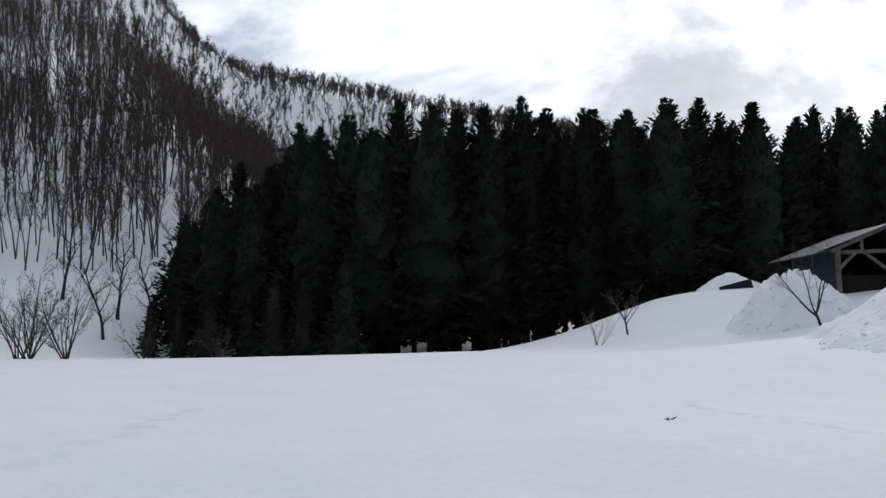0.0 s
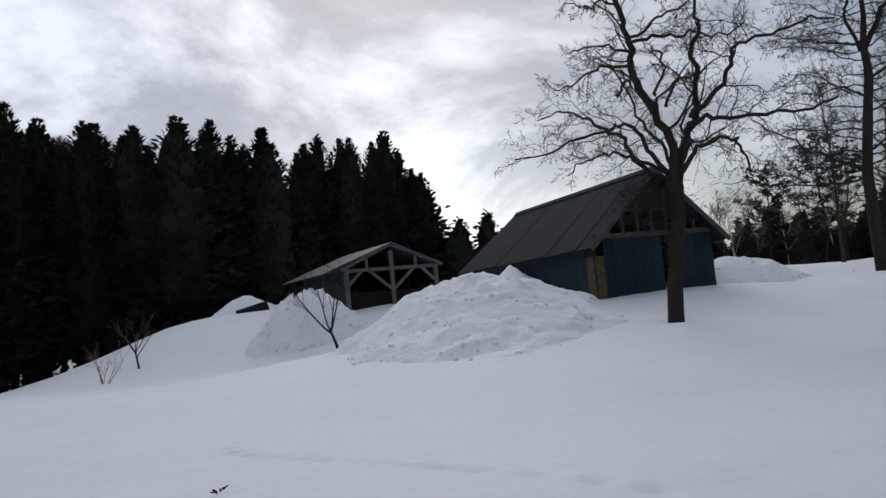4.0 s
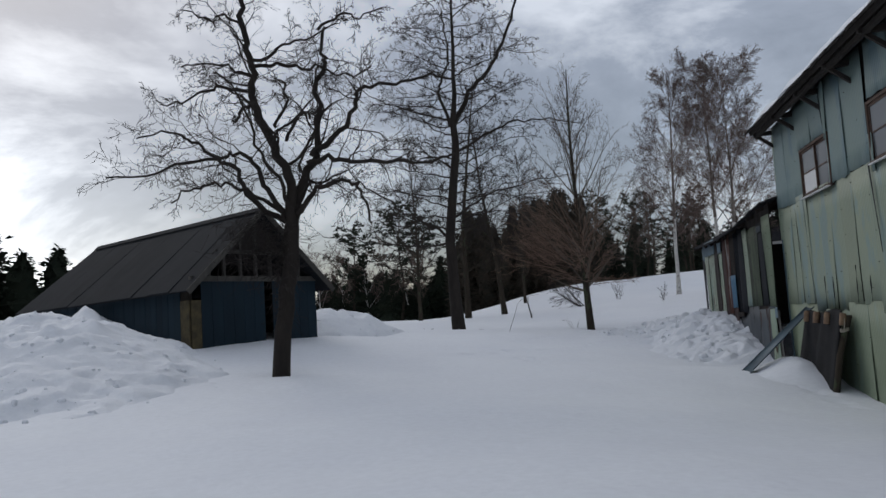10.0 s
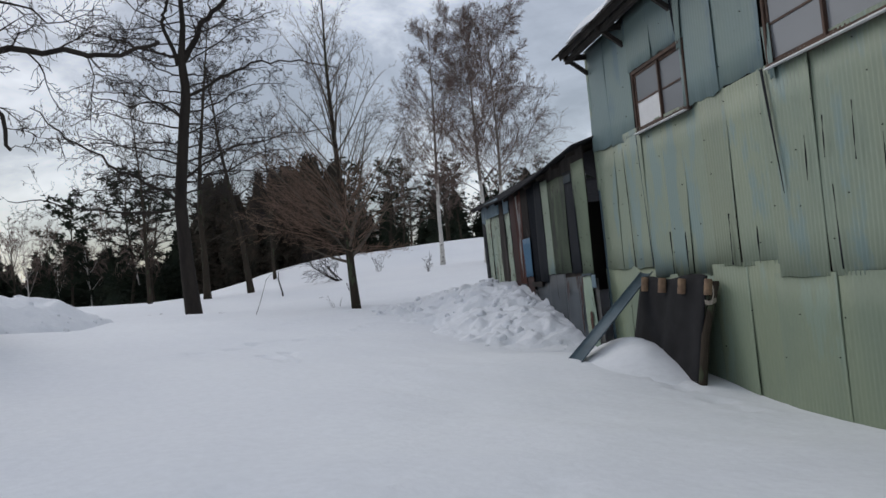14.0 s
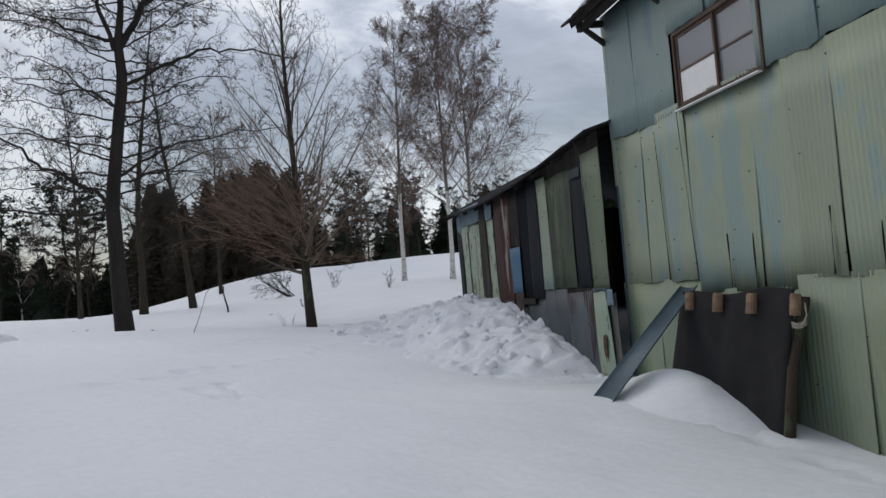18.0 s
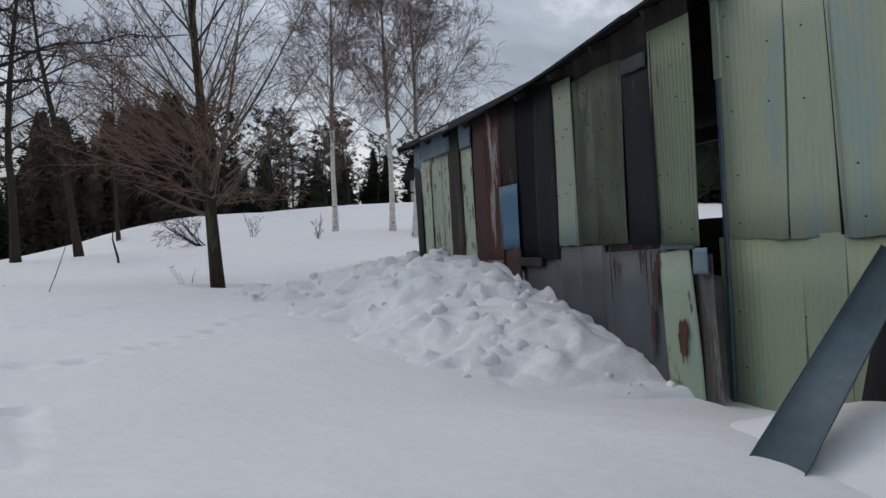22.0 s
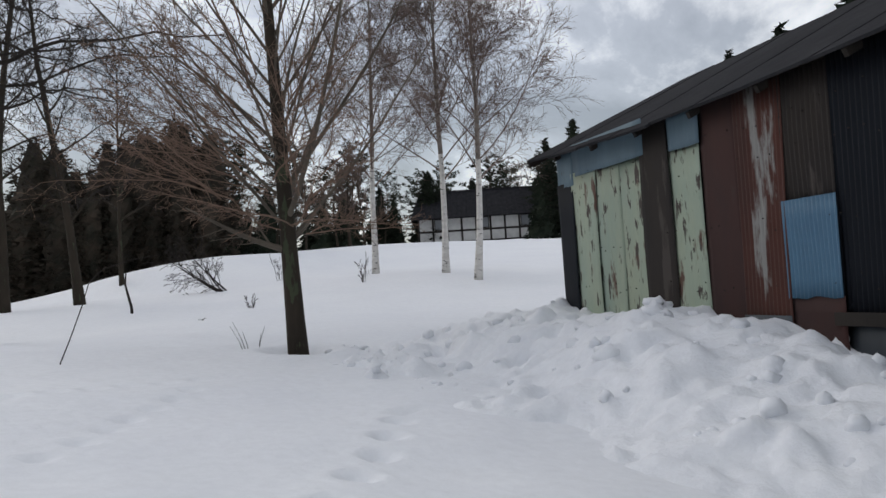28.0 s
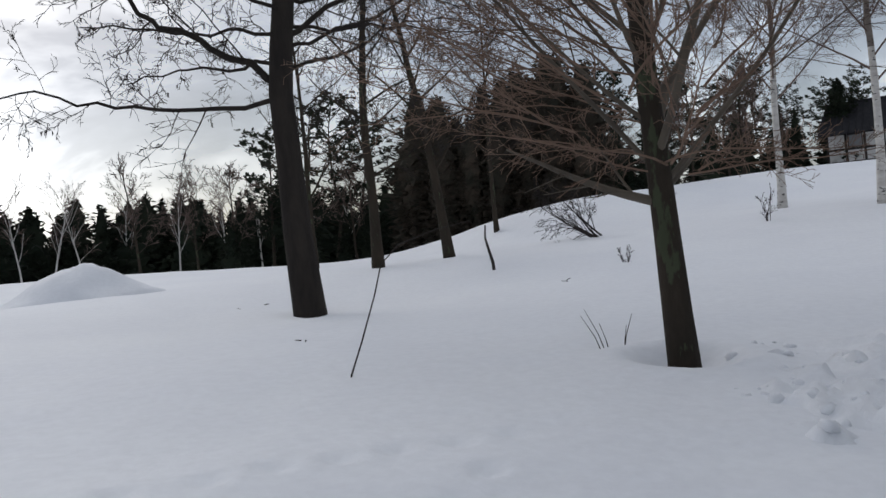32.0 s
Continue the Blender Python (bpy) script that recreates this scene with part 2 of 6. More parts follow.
TIN_STAIN = mat("dark_stained_green_tin", (0.13, 0.165, 0.105), (0.045, 0.053, 0.04), scale=1.1, fine=25, rough=0.65, bump=0.2, depth=0.004, stretch=(1, 1, 0.3), third=(0.05, 0.055, 0.045), third_at=0.60, third_scale=2.5, each=0.08, flakes=(0.05, 0.045, 0.04), flakes_at=0.67, flakes_scale=7.0, shine=0.3)
TIN_PEEL = mat("peeling_green_paint", (0.36, 0.41, 0.30), (0.30, 0.38, 0.31), scale=1.5, fine=25, rough=0.65, bump=0.35, depth=0.005, stretch=(1, 1, 0.28), third=(0.085, 0.036, 0.022), third_at=0.605, third_scale=3.6, each=0.06, flakes=(0.045, 0.034, 0.028), flakes_at=0.588, flakes_scale=8.5)
TIN_RED = mat("dark_red_rusted_tin", (0.052, 0.017, 0.013), (0.034, 0.014, 0.012), scale=1.5, fine=30, rough=0.85, bump=0.3, depth=0.004, stretch=(1, 1, 0.25), third=(0.045, 0.028, 0.024), third_at=0.6, third_scale=2.0)
TIN_BROWN = mat("brown_black_tin", (0.040, 0.033, 0.028), (0.028, 0.025, 0.024), scale=2.0, fine=30, rough=0.8, bump=0.3, depth=0.004, stretch=(1, 1, 0.2), third=(0.065, 0.055, 0.05), third_at=0.62, third_scale=3.0, shine=0.2)
TIN_DARK = mat("black_tarred_tin", (0.008, 0.010, 0.014), (0.013, 0.016, 0.021), scale=2, fine=25, rough=0.75, bump=0.2, depth=0.004, stretch=(1, 1, 0.3), third=(0.06, 0.06, 0.065), third_at=0.68, third_scale=4, shine=0.15)
TIN_RUST = mat("rusty_tin", (0.095, 0.030, 0.019), (0.052, 0.022, 0.017), scale=1.5, fine=30, rough=0.85, bump=0.3, depth=0.004, stretch=(1, 1, 0.22), third=(0.26, 0.255, 0.24), third_at=0.60, third_scale=2.4)
TIN_BLUE = mat("blue_tin", (0.085, 0.20, 0.30), (0.07, 0.16, 0.25), scale=2, fine=25, rough=0.5, bump=0.1, depth=0.004, stretch=(1, 1, 0.3), third=(0.10, 0.05, 0.03), third_at=0.76)
TIN_BLUE_PALE = mat("faded_blue_tin", (0.115, 0.185, 0.225), (0.085, 0.14, 0.18), scale=2, fine=25, rough=0.6, bump=0.1, depth=0.004, stretch=(1, 1, 0.3), third=(0.06, 0.05, 0.045), third_at=0.66)
TIN_GREY = mat("grey_flat_tin", (0.062, 0.078, 0.092), (0.030, 0.037, 0.045), scale=1.2, fine=25, rough=0.6, bump=0.15, depth=0.004, stretch=(1, 1, 0.3), third=(0.050, 0.036, 0.031), third_at=0.64, third_scale=2.8)
WOOD_GREY = mat("weathered_wood", (0.16, 0.145, 0.13), (0.09, 0.083, 0.076), scale=3, fine=50, rough=0.9, bump=0.5, depth=0.006, stretch=(1, 1, 0.2), each=0.15)
WOOD_BARN = mat("dim_barn_timber", (0.085, 0.078, 0.068), (0.05, 0.046, 0.04), scale=3, fine=50, rough=0.9, bump=0.5, depth=0.006, stretch=(1, 1, 0.2), each=0.2)
WOOD_DARK = mat("dark_old_wood", (0.05, 0.042, 0.036), (0.03, 0.027, 0.025), scale=3, fine=50, rough=0.9, bump=0.5, depth=0.006, stretch=(1, 1, 0.2), each=0.2, shine=0.2)
WOOD_BROWN = mat("brown_window_wood", (0.105, 0.058, 0.037), (0.055, 0.033, 0.024), scale=4, fine=50, rough=0.8, bump=0.4, depth=0.004, each=0.2)
WOOD_HAY = mat("yellowed_plank", (0.12, 0.095, 0.045), (0.06, 0.047, 0.027), scale=5, fine=40, rough=0.95, bump=0.6, depth=0.01)
BLUE_WALL = mat("blue_painted_boards", (0.010, 0.028, 0.042), (0.007, 0.019, 0.031), scale=1.2, fine=40, rough=0.75, bump=0.3, depth=0.006, stretch=(1, 1, 0.3), each=0.12, shine=0.3)
ROOF_DARK = mat("dark_roof_sheet", (0.021, 0.023, 0.027), (0.015, 0.017, 0.020), scale=1.5, fine=20, rough=0.85, bump=0.3, depth=0.006, each=0.15, shine=0.12)
ROOF_FELT = mat("black_roof_felt", (0.020, 0.020, 0.023), (0.032, 0.032, 0.035), scale=2, fine=30, rough=0.9, bump=0.5, depth=0.008, each=0.1, shine=0.06)
ROOF_LIGHT = mat("grey_roof_sheet", (0.13, 0.13, 0.135), (0.075, 0.075, 0.08), scale=2, fine=30, rough=0.6, bump=0.3, depth=0.006)
TARP = mat("black_rubber_sheet", (0.012, 0.012, 0.013), (0.02, 0.02, 0.022), scale=3, fine=60, rough=0.85, bump=0.4, depth=0.006, shine=0.15)
GUTTER = mat("blue_grey_gutter_tin", (0.078, 0.125, 0.155), (0.055, 0.086, 0.108), scale=4, fine=30, rough=0.6, bump=0.2, depth=0.004, metal=0.1, third=(0.09, 0.12, 0.135), third_at=0.68)
LOG_END = mat("split_log", (0.30, 0.20, 0.12), (0.16, 0.10, 0.065), scale=8, fine=60, rough=0.9, bump=0.5, depth=0.006)
PLASTER = mat("white_plaster", (0.72, 0.71, 0.68), (0.6, 0.59, 0.57), scale=2, fine=20, rough=0.9, bump=0.2)
PAPER = mat("white_paper_pane", (0.78, 0.78, 0.78), (0.7, 0.7, 0.7), scale=2, fine=20, rough=0.6, bump=0.05)
ROPE = mat("pale_rope", (0.4, 0.36, 0.3), (0.3, 0.27, 0.22), scale=20, fine=90, rough=0.9, bump=0.5)
# one dark brown for all inner walls and floors of boards
INSIDE = mat("dark_inside_boards", (0.05, 0.042, 0.035), (0.03, 0.026, 0.022), scale=2, fine=30, rough=0.95, bump=0.4, shine=0.1)
# earth colour lowered to near black for the shade inside the open shed
EARTH_SHADED = mat("earth_darkened_for_shade", (0.022, 0.018, 0.015), (0.014, 0.012, 0.010), scale=2, fine=30, rough=0.95, bump=0.4, shine=0.1)
HILL_TWIG = mat("hillside_twigs", (0.085, 0.068, 0.058), (0.055, 0.045, 0.039), scale=0.05, fine=1, rough=0.95, bump=0.0, shine=0.15)

GLASS = bpy.data.materials.new("dusty_window_glass")
GLASS.use_nodes = True
_b = GLASS.node_tree.nodes["Principled BSDF"]
_b.inputs["Base Color"].default_value = (0.20, 0.21, 0.22, 1)
_b.inputs["Roughness"].default_value = 0.12
_b.inputs["IOR"].default_value = 1.5


# ---- mesh helpers ----
class Shape:
    """Gathers points and faces of one mesh."""

    def __init__(self):
        self.v, self.f = [], []

    def tube(self, line, radii, sides=6, cap=True):
        base, v, f = len(self.v), self.v, self.f
        last = len(line) - 1
        side = None
        for i, p in enumerate(line):
            d = (line[min(i + 1, last)] - line[max(i - 1, 0)]).normalized()
            if side is None:
                side = d.orthogonal().normalized()
            side = (side - d * side.dot(d)).normalized()
            other = d.cross(side)
            for k in range(sides):
                a = 2 * math.pi * k / sides
                v.append(p + (side * math.cos(a) + other * math.sin(a)) * radii[i])
        for i in range(last):
            for k in range(sides):
                a, b = base + i * sides + k, base + i * sides + (k + 1) % sides
                f.append((a, b, b + sides, a + sides))
        if cap and sides > 3:
            f.append(tuple(base + k for k in reversed(range(sides))))
            f.append(tuple(base + last * sides + k for k in range(sides)))
        return self

    def box(self, x0, y0, z0, x1, y1, z1, m=None, bevel=0.0):
        base = len(self.v)
        e = bevel
        if e:
            ring = [(x0 + e, y0), (x1 - e, y0), (x1, y0 + e), (x1, y1 - e), (x1 - e, y1), (x0 + e, y1), (x0, y1 - e), (x0, y0 + e)]
        else:
            ring = [(x0, y0), (x1, y0), (x1, y1), (x0, y1)]
        k = len(ring)
        for z in (z0, z1):
            for x, y in ring:
                p = Vector((x, y, z))
                self.v.append(m @ p if m else p)
        self.f.append(tuple(base + i for i in reversed(range(k))))
        self.f.append(tuple(base + k + i for i in range(k)))
        for i in range(k):
            j = (i + 1) % k
            self.f.append((base + i, base + j, base + k + j, base + k + i))
        return self

    def beam(self, a, b, w, h):
        """A squared timber from a to b, w wide and h deep."""
        a, b = Vector(a), Vector(b)
        d = (b - a)
        n = d.length
        d.normalize()
        s = d.cross(Vector((0, 0, 1)))
        s = Vector((1, 0, 0)) if s.length < 1e-3 else s.normalized()
        u = s.cross(d)
        m = Matrix((s.to_4d(), d.to_4d(), u.to_4d(), (0, 0, 0, 1))).transposed()
        m = Matrix.Translation(a) @ Matrix(((s.x, d.x, u.x, 0), (s.y, d.y, u.y, 0), (s.z, d.z, u.z, 0), (0, 0, 0, 1)))
        return self.box(-w / 2, 0, -h / 2, w / 2, n, h / 2, m, min(w, h) * 0.08)

    def quad(self, *ps):
        base = len(self.v)
        self.v.extend(Vector(p) for p in ps)
        self.f.append(tuple(range(base, base + len(ps))))
        return self

    def mesh(self, name, material, smooth=False):
        me = bpy.data.meshes.new(name)
        me.from_pydata([tuple(p) for p in self.v], [], self.f)
        me.materials.append(material)
        if smooth:
            me.polygons.foreach_set("use_smooth", [True] * len(me.polygons))
        me.update()
        return me


def thing(name, label, category, m=None, group="", kind=""):
    ob = new(name)
    if m is not None:
        ob.matrix_basis = m
    return tagged(ob, label, category, group, kind)


def part(name, shape, material, parent, label="", smooth=False, kind=""):
    ob = new(name, shape if isinstance(shape, bpy.types.Mesh) else shape.mesh(name, material, smooth))
    ob.parent = parent
    return tagged(ob, label, kind=kind)


def solid(name, shape, material, label, category, kind="", m=None, smooth=False, group=""):
    ob = new(name, shape.mesh(name, material, smooth))
    if m is not None:
        ob.matrix_basis = m
    return tagged(ob, label, category, group, kind)


# ---- ground ----
def swell(x, y, cx, cy, s, h):
    return h * np.exp(-((x - cx) ** 2 + (y - cy) ** 2) / (2 * s * s))


def ramp_up(t):
    t = np.clip(t, 0, 1)
    return t * t * (3 - 2 * t)


BANKS = ((-0.8, 4.4, 1.8, 0.33), (33, 39.5, 5, 0.17), (-8, 49, 7, 0.99), (-18, 55, 7, 2.13), (2, 27, 6, 1.06), (29, 43, 8, 0.45), (12, 38, 9, 0.78), (10, 44, 5, 0.2), (50, 52, 15, 1.50), (85, 70, 30, 5.20), (84, 77, 9, 0.95), (0, 68, 14, 1.98), (13, 22, 3.5, 0.11), (13.3, 16, 1.6, 0.18), (23, 48, 6, 0.11), (-28, 50, 6, 0.72), (0, 33, 4, 0.92), (40, 58, 8, 0.00), (31.4, 37.6, 3.0, 0.2), (-20.3, 47.5, 3.2, 0.8), (15, 64, 9, 0.7))
HOLLOWS = ((-36, 58, 8, -1.0), (16.4, 37.6, 3, -0.40), (-30, 40, 14, -0.17), (-8, 35, 7, -0.85), (-48, 50, 16, -2.75), (14, 12, 4, -0.59), (17, 19, 4, -0.59), (0, 5, 10, -0.18), (-20, 15, 16, -0.13), (9, 25, 5, -0.05), (11, 8, 3.5, -0.46), (-14, 40, 5, -0.28))


BANK_RISE = (0.0, 0.55, 1.10, 1.35, 1.40, 1.30, 1.15, 0.85, 0.40, 0.0)


def ground(x, y):
    """Height of the snow at x, y."""
    x, y = np.asarray(x, float), np.asarray(y, float)
    xe, ye = 100 * np.tanh(x / 100), 100 * np.tanh(y / 100)
    h = 0.25 + 0.0078 * xe - 0.01 * ye
    for cx, cy, s, a in BANKS + HOLLOWS:
        h = h + swell(x, y, cx, cy, s, a)
    # long bank below the brown cedars, steep at its western end
    u, v = 0.97 * (x - 27.4) + 0.24 * (y - 50.4), -0.24 * (x - 27.4) + 0.97 * (y - 50.4)
    h = h + np.interp(u, (-1.4, -0.4, 0.8, 3, 6, 9, 13, 18, 27, 36), BANK_RISE) * np.exp(-(v / np.where(v < 0, 4.2, 7.0)) ** 2)
    # wooded hill to the west, and the high ridge behind it
    s, w = -0.93 * x + 0.37 * y - 70, 0.37 * x + 0.93 * y
    h = h + 0.60 * 130 * np.tanh(np.maximum(s, 0) / 130) * ramp_up((90 - w) / 80)
    v = -0.77 * x - 0.64 * y
    h = h + (84 + 0.22 * np.clip(v, -60, 200)) * np.exp(-((-0.64 * x + 0.77 * y - 340) / 95) ** 2) * ramp_up((v + 125) / 50)
    return h


def ground_at(x, y):
    return float(ground(x, y))


def steps_to(a, b, fine, far, grow=1.10):
    """Places along one axis: evenly fine from a to b, then ever wider out to far."""
    mid = list(np.arange(a, b + fine / 2, fine))
    for sign, edge in ((1, b), (-1, a)):
        d, p, more = fine, edge, []
        while abs(p) < far:
            d *= grow
            p += sign * d
            more.append(p)
        mid = mid + more if sign > 0 else more[::-1] + mid
    return np.array(mid)


def waves(x, y, scale, seed, octaves=3):
    """Smooth random relief over arrays of places, about -1 to 1."""
    return np.array([noise.fractal(Vector((a * scale, b * scale, seed)), 1.0, 2.0, octaves) for a, b in zip(np.ravel(x), np.ravel(y))]).reshape(np.shape(x))


def sheet_mesh(name, X, Y, Z, material):
    n, m = X.shape
    idx = np.arange(n * m).reshape(n, m)
    faces = np.stack([idx[:-1, :-1], idx[1:, :-1], idx[1:, 1:], idx[:-1, 1:]], -1).reshape(-1, 4)
    me = bpy.data.meshes.new(name)
    me.from_pydata(np.stack([X, Y, Z], -1).reshape(-1, 3).tolist(), [], faces.tolist())
    me.polygons.foreach_set("use_smooth", [True] * len(me.polygons))
    me.materials.append(material)
    return me


def finer(a, d, coarse, fine, spans, far):
    """Places along one axis: coarse from a to d, fine within the spans, ever wider beyond."""
    mid, p = [], a
    while p < d:
        mid.append(p)
        p += fine if any(b <= p < c for b, c in spans) else coarse
    wide = steps_to(a, d, coarse, far, 1.13)
    return np.concatenate([wide[wide < a - coarse / 2], mid, wide[wide > d + coarse / 2]])


GX, GY = np.meshgrid(finer(-9.4, 19, 0.17, 0.075, ((-3.5, 2.6), (9.2, 15.0), (16.3, 18.2)), 900), finer(0.8, 31, 0.17, 0.075, ((3.6, 9.6), (19.8, 26.9), (27.2, 28.8)), 900), indexing="ij")
GZ = ground(GX, GY)
close = np.exp(-(np.maximum(np.hypot(GX - 8, GY - 16) - 22, 0) / 25) ** 2)
GZ = GZ + 0.045 * waves(GX, GY, 0.35, 3.0) * (0.4 + close) + 0.012 * waves(GX, GY, 1.7, 9.0, 2) * close


def trail(x0, y0, x1, y1, pace, size, deep, wander=0.1, seed=1):
    """Sunken footprints in the snow from one place to another."""
    global GZ
    r = random.Random(seed)
    n = max(2, int(math.hypot(x1 - x0, y1 - y0) / pace))
    for i in range(n + 1):
        t = i / n
        px, py = x0 + (x1 - x0) * t + r.uniform(-wander, wander), y0 + (y1 - y0) * t + r.uniform(-wander, wander)
        box = (abs(GX - px) < 1) & (abs(GY - py) < 1)
        if box.any():
            d2 = ((GX[box] - px) ** 2 + (GY[box] - py) ** 2) / size ** 2
            GZ[box] -= deep * np.exp(-d2) - 0.25 * deep * np.exp(-((np.sqrt(d2) - 1.8) / 0.5) ** 2)


trail(-2.6, 8.9, 0.1, 5.65, 0.34, 0.085, 0.075, 0.03, 2)
trail(0.35, 5.45, 1.65, 4.55, 0.36, 0.085, 0.06, 0.03, 3)
trail(1.9, 4.2, 3.3, 1.7, 0.40, 0.085, 0.045, 0.03, 4)
trail(-6.1, 1.5, -9.0, 5.2, 0.62, 0.15, 0.12, 0.05, 12)
trail(11.4, 21.45, 15.3, 24.1, 0.58, 0.10, 0.085, 0.04, 5)
trail(9.75, 18.7, 10.25, 20.0, 0.44, 0.11, 0.09, 0.05, 17)
trail(8.9, 20.6, 11.0, 21.5, 0.60, 0.13, 0.06, 0.12, 11)
trail(9.6, 18.8, 9.7, 19.6, 0.7, 0.13, 0.09, 0.02, 6)
trail(12.1, 24.3, 14.3, 26.0, 0.42, 0.085, 0.05, 0.04, 7)
trail(11.6, 26.5, 15.2, 26.65, 0.40, 0.09, 0.04, 0.04, 8)
trail(5.6, 12.6, 7.6, 11.2, 0.9, 0.14, 0.07, 0.2, 9)
trail(12.0, 12.4, 13.0, 14.6, 0.5, 0.14, 0.07, 0.15, 10)
trail(-3.55, 26.3, -3.5, 22.6, 0.25, 0.22, 0.10, 0.03, 14)
trail(-3.5, 21.0, -3.45, 19.2, 0.25, 0.2, 0.10, 0.03, 15)
trail(-6.9, 23.0, -6.6, 22.2, 0.25, 0.2, 0.06, 0.03, 16)

# hollows melted round the trunks
for wx, wy, ws in ((3.93, 18.75, 0.42), (16.05, 37.15, 0.5), (-8.56, 39.82, 0.4)):
    GZ -= 0.13 * np.exp(-((GX - wx) ** 2 + (GY - wy) ** 2) / ws ** 2)

away = np.hypot(GX - 17.20, GY - 27.86)
GZ += 0.06 * np.exp(-((away - 0.62) / 0.22) ** 2) - 0.17 * np.exp(-(away / 0.33) ** 2)

tagged(new("ground", sheet_mesh("ground", GX, GY, GZ, SNOW)), "deep snow over sloping ground with old footprints", "snow", kind="structure")


def snow_pile(label, cx, cy, turn, length, width, height, seed, lump=0.22, skew=0.0, step=0.08, clods=0, clod_size=0.16, material=SNOW_PILE, flat=9.0, toe=1.45):
    """A heap of shovelled snow with lumps, laid on the ground."""
    u = np.arange(-length * 1.7, length * 1.7, step)
    v = np.arange(-width * 1.8, width * 1.8, step)
    U, V = np.meshgrid(u, v, indexing="ij")
    c, s = math.cos(radians(turn)), math.sin(radians(turn))
    X, Y = cx + U * c - V * s, cy + U * s + V * c
    rough = waves(X, Y, 0.9, seed, 4)
    r = np.sqrt((U / length) ** 2 + ((V + skew * U) / width) ** 2) * (1 + 0.16 * rough)
    env = np.clip(1 - r, -0.35, 1)
    if material is SNOW:
        env = np.where(env > 0, ramp_up(env), env)
    else:
        env = np.where(env > 0, np.maximum(env, 0) ** toe, env)
    env = np.where(env > flat, flat + (env - flat) * 0.25, env)
    lumps = lumpy(X, Y, seed)
    fade = np.clip(env * 5 + 0.35, 0, 1)
    Z = ground(X, Y) - 0.06 + height * env * (1 + 0.18 * rough) + lump * lumps * fade * np.clip(env * 1.2 + 0.4, 0, 1) + 0.04 * rough * fade - 0.25 * (1 - fade)
    ob = new("snowbank", sheet_mesh("snowbank", X, Y, Z, material))
    if clods:
        strew(ob, X, Y, Z, env, clods, seed, clod_size)
    return tagged(ob, label, "snow pile", group="snow piles")


BALL = bmesh.new()
bmesh.ops.create_icosphere(BALL, subdivisions=2, radius=1.0)
BALL_V, BALL_F = [v.co.copy() for v in BALL.verts], [tuple(v.index for v in f.verts) for f in BALL.faces]


def strew(pile, X, Y, Z, env, count, seed, size):
    """Loose lumps of snow, half sunk into a heap and fallen to its foot."""
    r = random.Random(seed * 11)
    s = Shape()
    n, m = X.shape
    left = count
    while left:
        i, j = r.randrange(2, n - 2), r.randrange(2, m - 2)
        if not 0.04 < env[i, j] < 0.92 or noise.noise(Vector((X[i, j] * 0.7, Y[i, j] * 0.7, seed))) < r.uniform(-0.7, 0.3):
            continue
        left -= 1
        k = size * r.uniform(0.35, 1.0) ** 1.6
        spin = Matrix.Rotation(r.uniform(0, 6.3), 3, "Z") @ Matrix.Rotation(r.uniform(-0.5, 0.5), 3, "X") @ Matrix.Diagonal((r.uniform(0.8, 1.4), r.uniform(0.8, 1.2), r.uniform(0.7, 1.1)))
        at = Vector((X[i, j], Y[i, j], max(Z[i, j], ground_at(X[i, j], Y[i, j])) - 0.30 * k))
        base = len(s.v)
        for p in BALL_V:
            q = p * (1 + 0.45 * noise.noise(p * 1.3 + at) + 0.15 * noise.noise(p * 3.1 + at))
            s.v.append(at + spin @ q * k)
        s.f.extend(tuple(base + v for v in f) for f in BALL_F)
    part("loose_snow", s, SNOW_PILE, pile, "loose lumps of broken snow", smooth=True, kind="stuff")


def lumpy(X, Y, seed):
    """Soft uneven relief of half-melted clods in several sizes, over arrays of places."""
    out = np.zeros_like(X)
    for i in np.ndindex(X.shape):
        p = Vector((X[i], Y[i], seed))
        w = noise.noise_vector(p * 1.7) * 0.22
        q = p + w
        big = noise.noise(q * 1.1)
        d, at = noise.voronoi(q * 2.3, distance_metric="DISTANCE")[:2]
        clod = max(0.0, 0.15 + 1.6 * noise.noise(at[0] * 3.7)) * math.exp(-(d[0] / 0.36) ** 2)
        e, au = noise.voronoi((q + w) * 5.2, distance_metric="DISTANCE")[:2]
        small = max(0.0, 0.05 + 1.5 * noise.noise(au[0] * 2.9)) * math.exp(-(e[0] / 0.36) ** 2)
        pit = max(0.0, noise.noise(q * 2.9 + Vector((9, 3, 5))) - 0.18)
        out[i] = 0.42 * big + 0.55 * clod + 0.42 * small - 0.85 * pit + 0.20 * noise.noise(q * 5.0) + 0.12 * noise.noise(q * 11.0)
    return out


